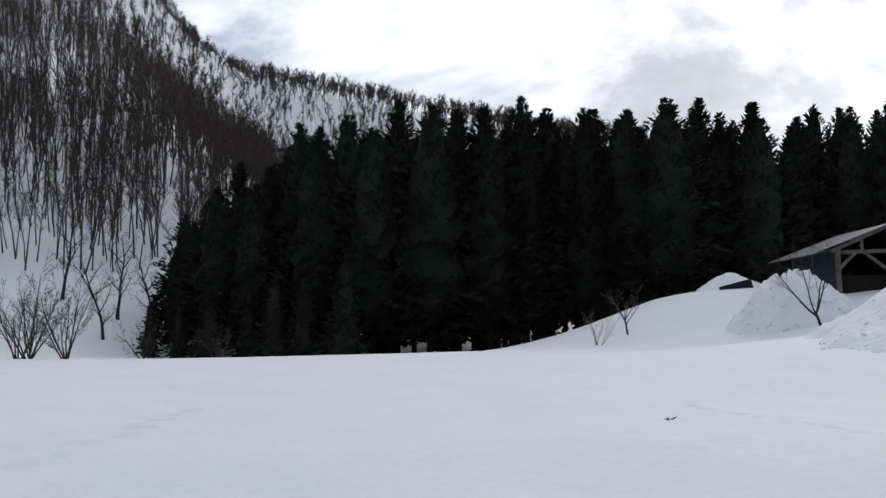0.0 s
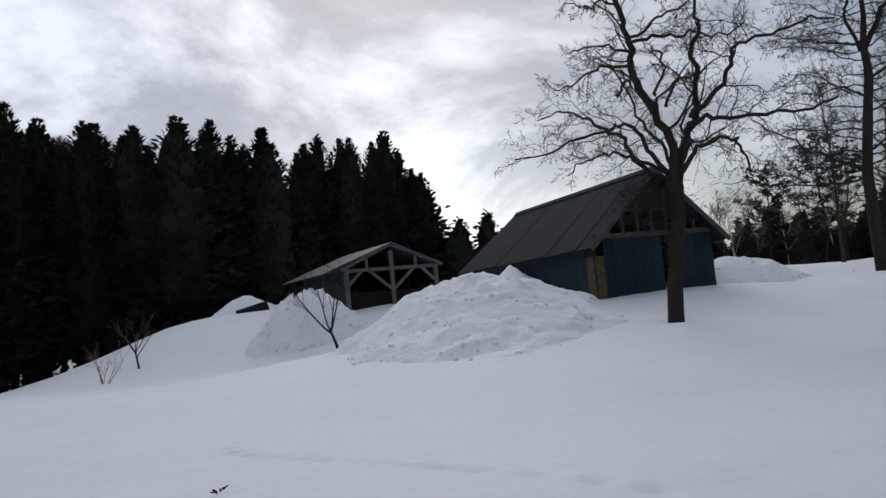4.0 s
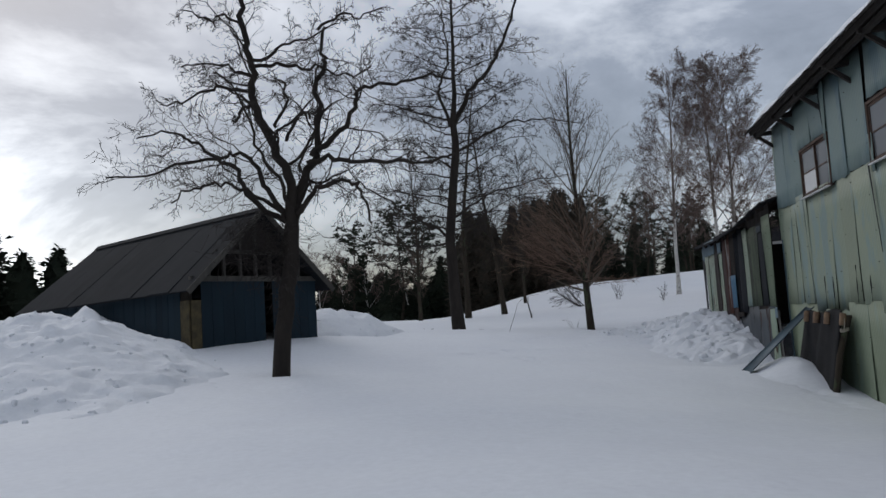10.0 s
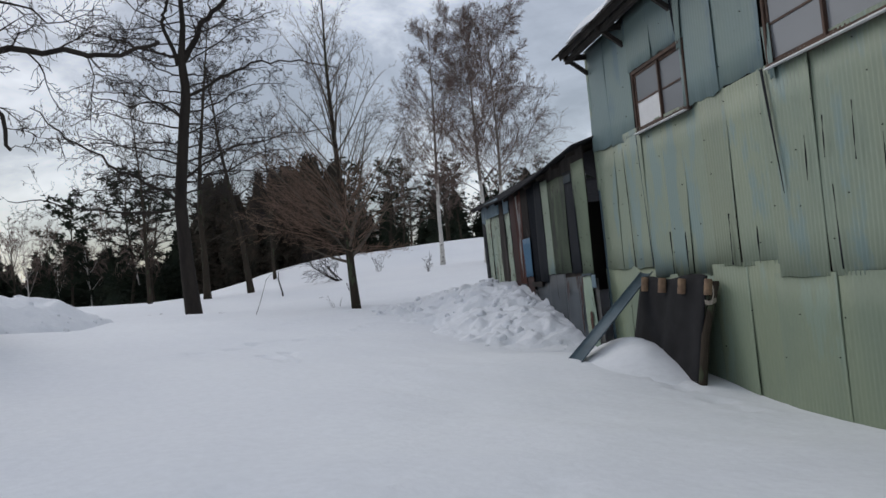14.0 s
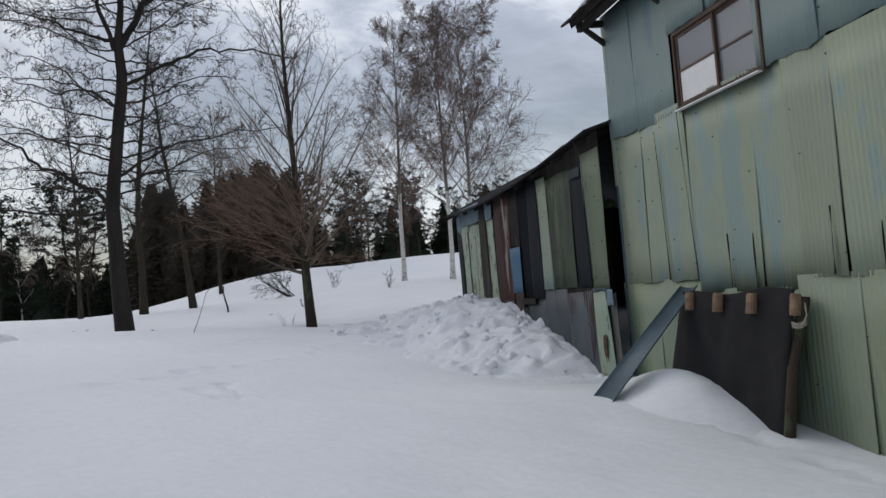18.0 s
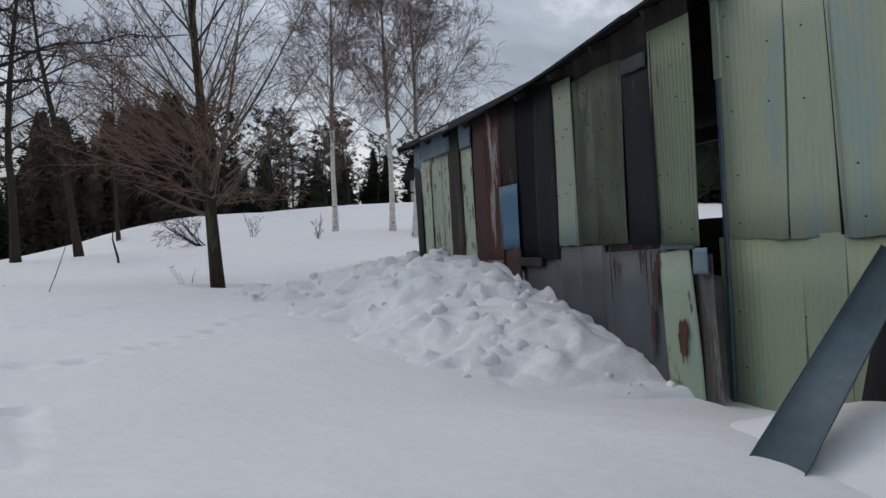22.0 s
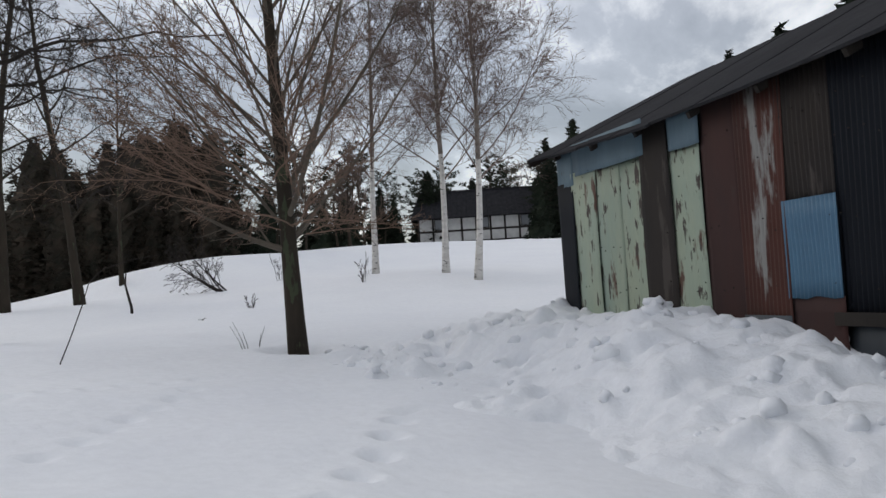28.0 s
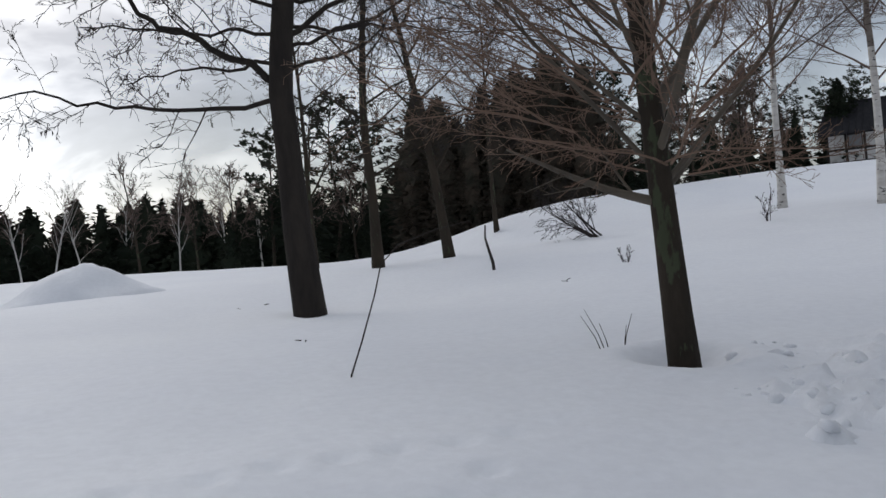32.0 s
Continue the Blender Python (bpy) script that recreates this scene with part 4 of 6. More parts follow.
# near edge, width, tin, ribbed, lower edge, height, lean: from the green building outwards
STRIPS = ((0.02, 0.69, TIN_RIB, True, 1.12, 2.25, 0.4), (0.70, 0.62, TIN_DARK, False, 1.16, 2.1, 0.2), (1.32, 0.65, TIN_STAIN, True, 1.17, 2.05, -0.6), (1.96, 0.60, TIN_STAIN, True, 1.17, 2.05, 0.3),
          (2.55, 0.56, TIN_GREEN, False, 1.17, 2.12, 0.0), (3.11, 0.60, TIN_DARK, False, 1.0, 2.35, -1.0), (3.70, 0.74, TIN_DARK, True, 0.9, 2.5, -0.8),
          (4.42, 0.66, TIN_BROWN, True, 1.95, 1.40, 0.0), (5.06, 0.68, TIN_RUST, True, 0.5, 2.85, -0.8), (5.72, 0.60, TIN_RED, False, 0.5, 2.85, 0.2),
          (6.34, 0.60, TIN_PEEL, False, 0.5, 2.47, 1.0), (6.94, 0.60, TIN_BROWN, False, 0.4, 2.95, 0.6), (7.54, 0.62, TIN_PEEL, False, 0.4, 2.62, 0.8), (8.15, 0.63, TIN_PEEL, False, 0.4, 2.66, 0.4),
          (8.77, 0.69, TIN_PEEL, False, 0.4, 2.64, 0.2))
for k, (x, w, m, rib, z, h, lean) in enumerate(STRIPS):
    lab = {0: "ribbed pale green tin strip", 4: "clean pale green tin strip", 8: "ribbed rust-brown tin strip", 10: "peeling green tin strip with rust", 12: "peeling green tin strip with rust"}.get(k, "")
    hang(shed, x, z, w + 0.04, h, 300 + k, m, lean, FRONT + 0.01 + 0.016 * (k % 3), wavy=rib, pitch=0.062, label=lab, ragged=0.016, bow=0.015)
hang(shed, 9.44, 0.2, 0.50, 2.72, 339, TIN_DARK, 0.4, FRONT + 0.055, wavy=False, label="blue-black corner strip of tin")
hang(shed, 4.39, 1.16, 0.69, 0.95, 340, TIN_BLUE, 0.3, FRONT + 0.06, pitch=0.052, label="bright blue ribbed tin patch", ragged=0.02)
hang(shed, 4.38, 0.3, 0.70, 0.87, 341, TIN_RED, 0.0, FRONT + 0.045, wavy=False, label="rust-red tin patch")
hang(shed, 5.06, 0.2, 0.7, 0.78, 342, TIN_GREY, 0.0, FRONT + 0.06, wavy=False)
part("rail_board", Shape().box(3.64, FRONT + 0.05, 0.90, 4.52, FRONT + 0.09, 1.02, None, 0.008), WOOD_DARK, shed, "dark batten nailed across the tin")
for k, (x, w, z, h, m) in enumerate(((6.33, 0.61, 2.92, 0.44, TIN_BLUE_PALE), (7.50, 1.94, 2.98, 0.48, TIN_BLUE_PALE), (9.42, 0.52, 2.86, 0.52, TIN_BLUE_PALE), (-0.14, 0.24, 0.86, 0.25, TIN_BLUE_PALE), (0.06, 0.60, 1.10, 0.04, TIN_DUSK), (0.76, 0.50, 3.02, 0.16, TIN_SLATE))):
    hang(shed, x, z, w, h, 350 + k, m, 0.0, FRONT + 0.056, wavy=False, ragged=0.008, bow=0.004, label="blue tin under the eave" if k < 3 else "")
for k, (x, w, m, lean, h) in enumerate(((-0.24, 0.36, TIN_WEATHER, 3.0, 2.0), (0.02, 0.56, TIN_WORN, 4.5, 2.03), (0.54, 1.40, TIN_GREY, 1.5, 2.06), (1.92, 1.30, TIN_GREY, 0, 2.08), (3.18, 1.25, TIN_GREY, 0, 2.05))):
    hang(shed, x, -0.95, w, h + 0.03 * (k % 2), 360 + k, m, lean, FRONT + 0.02 * (k % 2), wavy=False, ragged=0.05, bow=0.018, label="grey flat tin sheet streaked with rust" if m is TIN_GREY else "green tin sheet with a rust patch" if m is TIN_WORN else "weathered pale grey sheet with dark streaks")


def stain(x, z, wide, tall, seed, tail=0.0):
    """A thin crust of rust with an uneven outline, running down at its lower end."""
    n, crust = 26, Shape()
    for back in (0, 1):
        for i in range(n):
            a = 2 * math.pi * i / n
            k = 1 + 0.55 * noise.noise(Vector((2.2 * math.cos(a), 2.2 * math.sin(a), seed * 1.7)))
            low = max(0.0, -math.sin(a))
            crust.v.append(Vector((x + wide * k * math.cos(a) * (1 - 0.5 * low * (tail > 0)), FRONT + 0.062 - 0.004 * back - 0.02 * (z > 0.9), z + tall * k * math.sin(a) - tail * low ** 3)))
    crust.f.append(tuple(reversed(range(n))))
    crust.f.append(tuple(range(n, 2 * n)))
    for i in range(n):
        crust.f.append((i, (i + 1) % n, n + (i + 1) % n, n + i))
    part("rust_patch", crust, RUST_STAIN, shed, "uneven orange-brown rust patch")


stain(0.37, 0.20, 0.085, 0.19, 1, 0.04)
stain(0.80, 0.74, 0.050, 0.22, 2, 0.08)
stain(0.74, 0.98, 0.070, 0.12, 3, 0.05)
stain(0.90, 0.25, 0.035, 0.24, 4, 0.06)
stain(1.66, 0.90, 0.030, 0.13, 5, 0.05)
stain(1.12, 1.04, 0.030, 0.06, 7, 0.16)
for k, (x, h, w) in enumerate(((1.72, 0.62, 0.022), (0.84, 1.15, 0.024), (0.95, 0.60, 0.014), (2.45, 0.5, 0.010))):
    hang(shed, x, 1.14 - h, w, h, 380 + k, TIN_RED, 1.0, FRONT + 0.046, wavy=False, name="rust_streak", label="rust streak below the joint", ragged=0.05, bow=0.004, taper=0.7)
spots = []
r = random.Random(47)
for x in np.arange(0.1, 9.6, 0.17):
    for zrow in (1.3, 1.9, 2.6, 3.0):
        if r.random() < 0.6:
            spots.append((float(x) + r.uniform(-0.05, 0.05), zrow + r.uniform(-0.08, 0.08)))
nails(shed, spots, FRONT + 0.075)
# roof: two slopes, the eave sagging in the middle
for k in range(12):
    x0, x1 = -0.05 + 0.885 * k, -0.05 + 0.885 * (k + 1) + 0.04
    s = Shape()
    lift = 0.008 * (k % 2)
    over = 0.56 + random.Random(k + 60).uniform(-0.04, 0.05)
    for top in (1, 0):
        for j in range(6):
            y = over + (RIDGE_Y - over) * j / 5
            t = (0.34 - y) / (0.34 - RIDGE_Y)
            for x in (x0, x1):
                s.v.append(Vector((x, y, roof_z(x, t) + lift - (0.0 if top else 0.035) + 0.012 * noise.noise(Vector((x, y, 2))))))
    for j in range(5):
        s.f.append((2 * j, 2 * j + 1, 2 * j + 3, 2 * j + 2))
        s.f.append((12 + 2 * j + 1, 12 + 2 * j, 12 + 2 * j + 2, 12 + 2 * j + 3))
        s.f.append((2 * j, 2 * j + 2, 12 + 2 * j + 2, 12 + 2 * j))
        s.f.append((2 * j + 3, 2 * j + 1, 12 + 2 * j + 1, 12 + 2 * j + 3))
    s.f.append((1, 0, 12, 13))
    part("roof_sheet", s, ROOF_FELT, shed)
part("back_slope", Shape().quad((-0.05, RIDGE_Y, RIDGE_Z), (10.6, RIDGE_Y, RIDGE_Z), (10.6, -5.3, 3.3), (-0.05, -5.3, 3.3)).quad((-0.05, RIDGE_Y, RIDGE_Z - 0.04), (-0.05, -5.3, 3.26), (10.6, -5.3, 3.26), (10.6, RIDGE_Y, RIDGE_Z - 0.04)), ROOF_FELT, shed)
for x in np.arange(0.6, 10.5, 1.15):
    part("rafter", Shape().beam((x, 0.46, roof_z(x, -0.04) - 0.1), (x, RIDGE_Y, roof_z(x, 1) - 0.1), 0.06, 0.08), WOOD_DARK, shed)
part("barge_board", Shape().beam((10.58, 0.54, 3.36), (10.58, RIDGE_Y, RIDGE_Z - 0.1), 0.03, 0.14), WOOD_DARK, shed)

# ---- blue barn ----
BARN = Matrix.Translation((2.74, 23.63, 0)) @ Matrix.Rotation(math.atan2(0.417, 0.909), 4, "Z")      # x across the gable, y along the barn
BW, BL, BE, BR = 3.95, 10.0, 2.66, 4.60
barn = thing("barn", "small barn of dark blue boards under a steep grey roof", "barn", BARN)


def boards(parent, a, b, z0, z1, material, width=0.24, gap=0.008, seed=1, out=0.0):
    """Upright boards between two places on the ground plan."""
    a, b = Vector((*a, 0)), Vector((*b, 0))
    n = max(1, int(round((b - a).length / width)))
    d = (b - a) / n
    side = Vector((d.y, -d.x, 0)).normalized()
    r = random.Random(seed)
    for i in range(n):
        p = a + d * i + side * (out + 0.004 * (i % 2))
        m = Matrix.Translation(p) @ Matrix.Rotation(math.atan2(d.y, d.x), 4, "Z")
        part("board", Shape().box(gap / 2, -0.012, z0 + r.uniform(-0.02, 0.02), d.length - gap / 2, 0.012, z1 + r.uniform(-0.01, 0.01), m, 0.003), material, parent)


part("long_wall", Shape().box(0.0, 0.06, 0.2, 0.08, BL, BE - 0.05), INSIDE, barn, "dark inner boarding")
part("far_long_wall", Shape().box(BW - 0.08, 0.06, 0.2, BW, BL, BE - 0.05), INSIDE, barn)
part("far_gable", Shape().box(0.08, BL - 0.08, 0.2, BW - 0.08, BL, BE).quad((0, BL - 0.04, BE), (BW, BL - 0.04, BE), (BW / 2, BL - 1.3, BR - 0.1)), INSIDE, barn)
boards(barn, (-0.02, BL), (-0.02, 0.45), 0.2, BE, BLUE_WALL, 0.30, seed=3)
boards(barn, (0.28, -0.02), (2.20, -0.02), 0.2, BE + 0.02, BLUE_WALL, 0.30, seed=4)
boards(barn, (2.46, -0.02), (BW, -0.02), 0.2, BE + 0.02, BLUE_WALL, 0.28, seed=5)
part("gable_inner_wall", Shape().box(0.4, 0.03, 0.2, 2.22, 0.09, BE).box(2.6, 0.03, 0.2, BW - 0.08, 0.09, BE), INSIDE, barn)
part("corner_board", Shape().box(0.0, -0.05, 0.2, 0.27, -0.01, 2.2, None, 0.006), WOOD_HAY, barn, "rotten yellowed corner boards")
part("side_board", Shape().box(-0.05, 0.0, 0.2, -0.01, 0.42, 2.2, None, 0.006), WOOD_HAY, barn, "rotten yellowed corner boards")
part("door_leaf", Shape().box(2.24, 0.55, 0.2, 2.30, 1.3, 2.4), WOOD_DARK, barn, "dark door standing open inwards")
part("tie_beam", Shape().beam((0, 0.0, BE + 0.08), (BW, 0.0, BE + 0.08), 0.12, 0.14), WOOD_BARN, barn)
for x in (0.55, 1.0, 1.5, 1.98, 2.45, 2.95, 3.4):
    top = BE + (BR - BE) * (1 - abs(x - BW / 2) / (BW / 2)) - 0.12
    part("gable_stud", Shape().beam((x, 0.02, BE + 0.12), (x, 0.02, top), 0.07, 0.09), WOOD_BARN, barn)
part("collar_beam", Shape().beam((0.75, 0.0, 3.45), (BW - 0.75, 0.0, 3.45), 0.09, 0.1), WOOD_BARN, barn)
# dark sheet fills the open peak, standing in for the shaded interior
part("gable_boarding", Shape().quad((1.05, 0.10, 3.5), (BW - 1.05, 0.10, 3.5), (BW / 2, 0.10, BR - 0.15)).quad((1.05, 0.12, 3.5), (BW / 2, 0.12, BR - 0.15), (BW - 1.05, 0.12, 3.5)), WOOD_DARK, barn, "dark sheet in place of the shaded interior behind the open gable")
for side in (0, 1):
    for k in range(11):
        y0, y1 = -0.45 + 0.99 * k, -0.45 + 0.99 * (k + 1) + 0.03
        r0, r1 = -0.45 + (y0 + 0.45) * 0.885, -0.45 + (y1 + 0.45) * 0.885      # the ridge is shorter than the eave
        lift = 0.006 * (k % 2)
        xe, xr = (-0.30, BW / 2) if side == 0 else (BW + 0.30, BW / 2)
        ze = BE - 0.22
        drop = random.Random(k + 20 * side).uniform(-0.01, 0.015)
        s = Shape().quad((xe, y0, ze + lift - drop), (xr, r0, BR + lift), (xr, r1, BR + lift), (xe, y1, ze + lift - drop)).quad((xe, y0, ze - 0.05), (xe, y1, ze - 0.05), (xr, r1, BR - 0.05), (xr, r0, BR - 0.05))
        s.quad((xe, y0, ze + lift - drop), (xe, y1, ze + lift - drop), (xe, y1, ze - 0.05), (xe, y0, ze - 0.05)).quad((xe, y0, ze + lift - drop), (xe, y0, ze - 0.05), (xr, r0, BR - 0.05), (xr, r0, BR + lift))
        part("roof_sheet", s, ROOF_DARK, barn)
part("ridge_cap", Shape().quad((BW / 2 - 0.16, -0.5, BR - 0.10), (BW / 2 - 0.16, BL - 0.78, BR - 0.10), (BW / 2, BL - 0.78, BR + 0.04), (BW / 2, -0.5, BR + 0.04)).quad((BW / 2 + 0.16, -0.5, BR - 0.10), (BW / 2, -0.5, BR + 0.04), (BW / 2, BL - 0.78, BR + 0.04), (BW / 2 + 0.16, BL - 0.78, BR - 0.10)), ROOF_DARK, barn)
for sx, ex in ((-0.32, BW / 2), (BW + 0.32, BW / 2)):
    part("barge_board", Shape().beam((sx, -0.46, BE - 0.28), (ex, -0.46, BR - 0.06), 0.03, 0.14), WOOD_BARN, barn)

# ---- open timber shed ----
CART = Matrix.Translation((-9.56, 47.3, 0)) @ Matrix.Rotation(radians(31), 4, "Z")
CW, CL, CE, CR, CB = 5.75, 8.5, 3.92, 5.32, 1.0
cart = thing("timber_shed", "open-fronted shed of grey braced timbers with blue side wall", "shed", CART)
for y in (0.0, 4.2, CL):
    for x in (0.0, CW / 2, CW):
        if y == 0.0 or x != CW / 2:
            part("post", Shape().box(x - 0.12, y - 0.12, CB, x + 0.12, y + 0.12, CE + (0.9 if x == CW / 2 else 0.0), None, 0.02), WOOD_GREY, cart)
for a, b in (((0, 0, CE - 0.15), (CW, 0, CE - 0.15)), ((-0.35, -0.1, CE - 0.08), (CW / 2, -0.1, CR - 0.1)), ((CW + 0.35, -0.1, CE - 0.08), (CW / 2, -0.1, CR - 0.1)), ((0, 0, CE), (0, CL, CE)), ((CW, 0, CE), (CW, CL, CE))):
    part("beam", Shape().beam(a, b, 0.18, 0.2), WOOD_GREY, cart)
for a, b in (((CW / 2, 0, CE - 1.45), (CW / 2 - 1.45, 0, CE - 0.2)), ((CW / 2, 0, CE - 1.45), (CW / 2 + 1.45, 0, CE - 0.2)), ((0, 0, CE - 1.1), (0.95, 0, CE - 0.2)), ((CW, 0, CE - 1.1), (CW - 0.95, 0, CE - 0.2)), ((1.3, 0, CE - 0.1), (1.3, 0, CE + 0.5)), ((CW - 1.3, 0, CE - 0.1), (CW - 1.3, 0, CE + 0.5))):
    part("brace", Shape().beam(a, b, 0.14, 0.17), WOOD_GREY, cart)
# unseen floor slab, added near black so the inside looks shaded
high = max(ground_at(*(CART @ Vector((x, y, 0))).xy) for x in (0, CW / 2, CW) for y in (0.3, 2, 4, 6, CL))
part("earth_floor", Shape().box(0.1, 0.2, 0.2, CW - 0.1, CL - 0.1, high + 0.05), EARTH_SHADED, cart, "added earth floor slab, darkened for the shade inside")
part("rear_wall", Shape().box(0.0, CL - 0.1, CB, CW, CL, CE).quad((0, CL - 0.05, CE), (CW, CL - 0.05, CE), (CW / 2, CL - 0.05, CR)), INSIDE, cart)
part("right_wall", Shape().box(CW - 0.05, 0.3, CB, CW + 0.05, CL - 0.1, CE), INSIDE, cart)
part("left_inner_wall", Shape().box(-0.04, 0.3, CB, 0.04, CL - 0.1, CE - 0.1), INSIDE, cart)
boards(cart, (-0.09, CL), (-0.09, 0.14), CB, CE - 0.05, BLUE_WALL, 0.42, seed=9)
for side in (0, 1):
    for k in range(9):
        y0, y1 = -0.4 + 1.03 * k, -0.4 + 1.03 * (k + 1) + 0.03
        lift = 0.008 * (k % 2)
        xe = -1.55 if side == 0 else CW + 0.35
        ze = CE - (0.22 if side == 0 else 0.08)
        s = Shape().quad((xe, y0, ze + lift), (CW / 2, y0, CR + lift), (CW / 2, y1, CR + lift), (xe, y1, ze + lift)).quad((xe, y0, ze - 0.06), (xe, y1, ze - 0.06), (CW / 2, y1, CR - 0.06), (CW / 2, y0, CR - 0.06))
        s.quad((xe, y0, ze + lift), (xe, y1, ze + lift), (xe, y1, ze - 0.06), (xe, y0, ze - 0.06)).quad((xe, y0, ze + lift), (xe, y0, ze - 0.06), (CW / 2, y0, CR - 0.06), (CW / 2, y0, CR + lift))
        part("roof_sheet", s, ROOF_LIGHT, cart)
hay = thing("stacked_planks", "upright yellowed planks stored inside the timber shed", "planks", CART)
for k in range(3):
    part("plank", Shape().box(1.0 + 0.16 * k, 2.2, CB, 1.13 + 0.16 * k, 2.26, 2.6 + 0.1 * k, None, 0.004), WOOD_HAY, hay)
sheet = thing("tin_cover", "dark blue tin sheet half buried in the snowbank", "sheet", pose(-16.3, 49.8, ground_at(-16.3, 49.8) - 0.15, 0, 0, -161))
part("cover_sheet", tin(2.0, 0.9, 81, 0.076), TIN_DARK, sheet, smooth=True).matrix_basis = pose(-1.2, 0, 0, 24, 14, 0)


# ---- bare trees ----
RIGHT, AWAY, UP = Vector((0.93, -0.37, 0)), Vector((0.37, 0.93, 0)), Vector((0, 0, 1))


def heading(az, el):
    """A way from degrees: az 0 is east-south-east, 90 north-north-east; el above level."""
    a, e = radians(az), radians(el)
    return (RIGHT * math.cos(a) + AWAY * math.sin(a)) * math.cos(e) + UP * math.sin(e)


def bend(r, p, d, length, n, gnarl, lift, zig=0.0):
    """A crooked line of n pieces from p along d; lift bends it up or down."""
    line, goal = [p.copy()], d.copy()
    for i in range(n):
        if zig:                           # crooked wood: sharp turns that keep to a general way
            goal = (goal + Vector((0, 0, lift))).normalized()
            d = (d * 0.55 + goal * 0.45 + Vector((r.gauss(0, zig), r.gauss(0, zig), r.gauss(0, zig)))).normalized()
        d = (d + Vector((r.gauss(0, gnarl), r.gauss(0, gnarl), r.gauss(0, gnarl) + lift))).normalized()
        p = p + d * (length / n)
        line.append(p.copy())
    return line


def along(line, t):
    k = t * (len(line) - 1)
    i = min(int(k), len(line) - 2)
    return line[i].lerp(line[i + 1], k - i), (line[i + 1] - line[i]).normalized()


class Habit:
    """How a kind of tree branches, level by level from its limbs down: how many children, their length, spread, crookedness and lift."""

    def __init__(self, count, share, spread, gnarl, lift, start=0.25, twig=0.006, pieces=(7, 5, 4, 3), sides=(6, 4, 3, 3), thin=0.45, zig=0.0):
        self.count, self.share, self.spread, self.gnarl, self.lift, self.start = count, share, spread, gnarl, lift, start
        self.twig, self.pieces, self.sides, self.thin, self.zig = twig, pieces, sides, thin, zig


def spread_from(r, d, degrees):
    side = d.orthogonal().normalized()
    side.rotate(Matrix.Rotation(r.uniform(0, 2 * math.pi), 3, d))
    a = radians(degrees)
    return (d * math.cos(a) + side * math.sin(a)).normalized()


TIPS = []                                # where the finest twigs end


def sprout(r, h, level, line, length, radius, wood, twigs):
    """Branches on a branch, down to the finest twigs."""
    if level >= len(h.count):
        return
    n = h.count[level]
    n = int(n) + (1 if r.random() < n % 1 else 0)
    for i in range(n):
        t = h.start + (1 - h.start) * (i + r.random()) / n
        p, d = along(line, min(t, 0.999))
        way = spread_from(r, d, h.spread[level] * r.uniform(0.7, 1.3))
        ln = length * h.share[level] * r.uniform(0.6, 1.15) * (1.1 - 0.5 * t)
        rad = max(h.twig, radius * (1 - 0.75 * t) * h.thin)
        kid = bend(r, p, way, ln, h.pieces[min(level + 1, 3)], h.gnarl[level], h.lift[level], h.zig)
        k = len(kid)
        radii = [max(h.twig * 0.6, rad * (1 - 0.75 * j / (k - 1))) for j in range(k)]
        (wood if level == 0 and rad > 2.2 * h.twig else twigs).tube(kid, radii, h.sides[min(level + 1, 3)], False)
        if level + 1 == len(h.count):
            TIPS.append(kid[-1])
        sprout(r, h, level + 1, kid, ln, rad, wood, twigs)


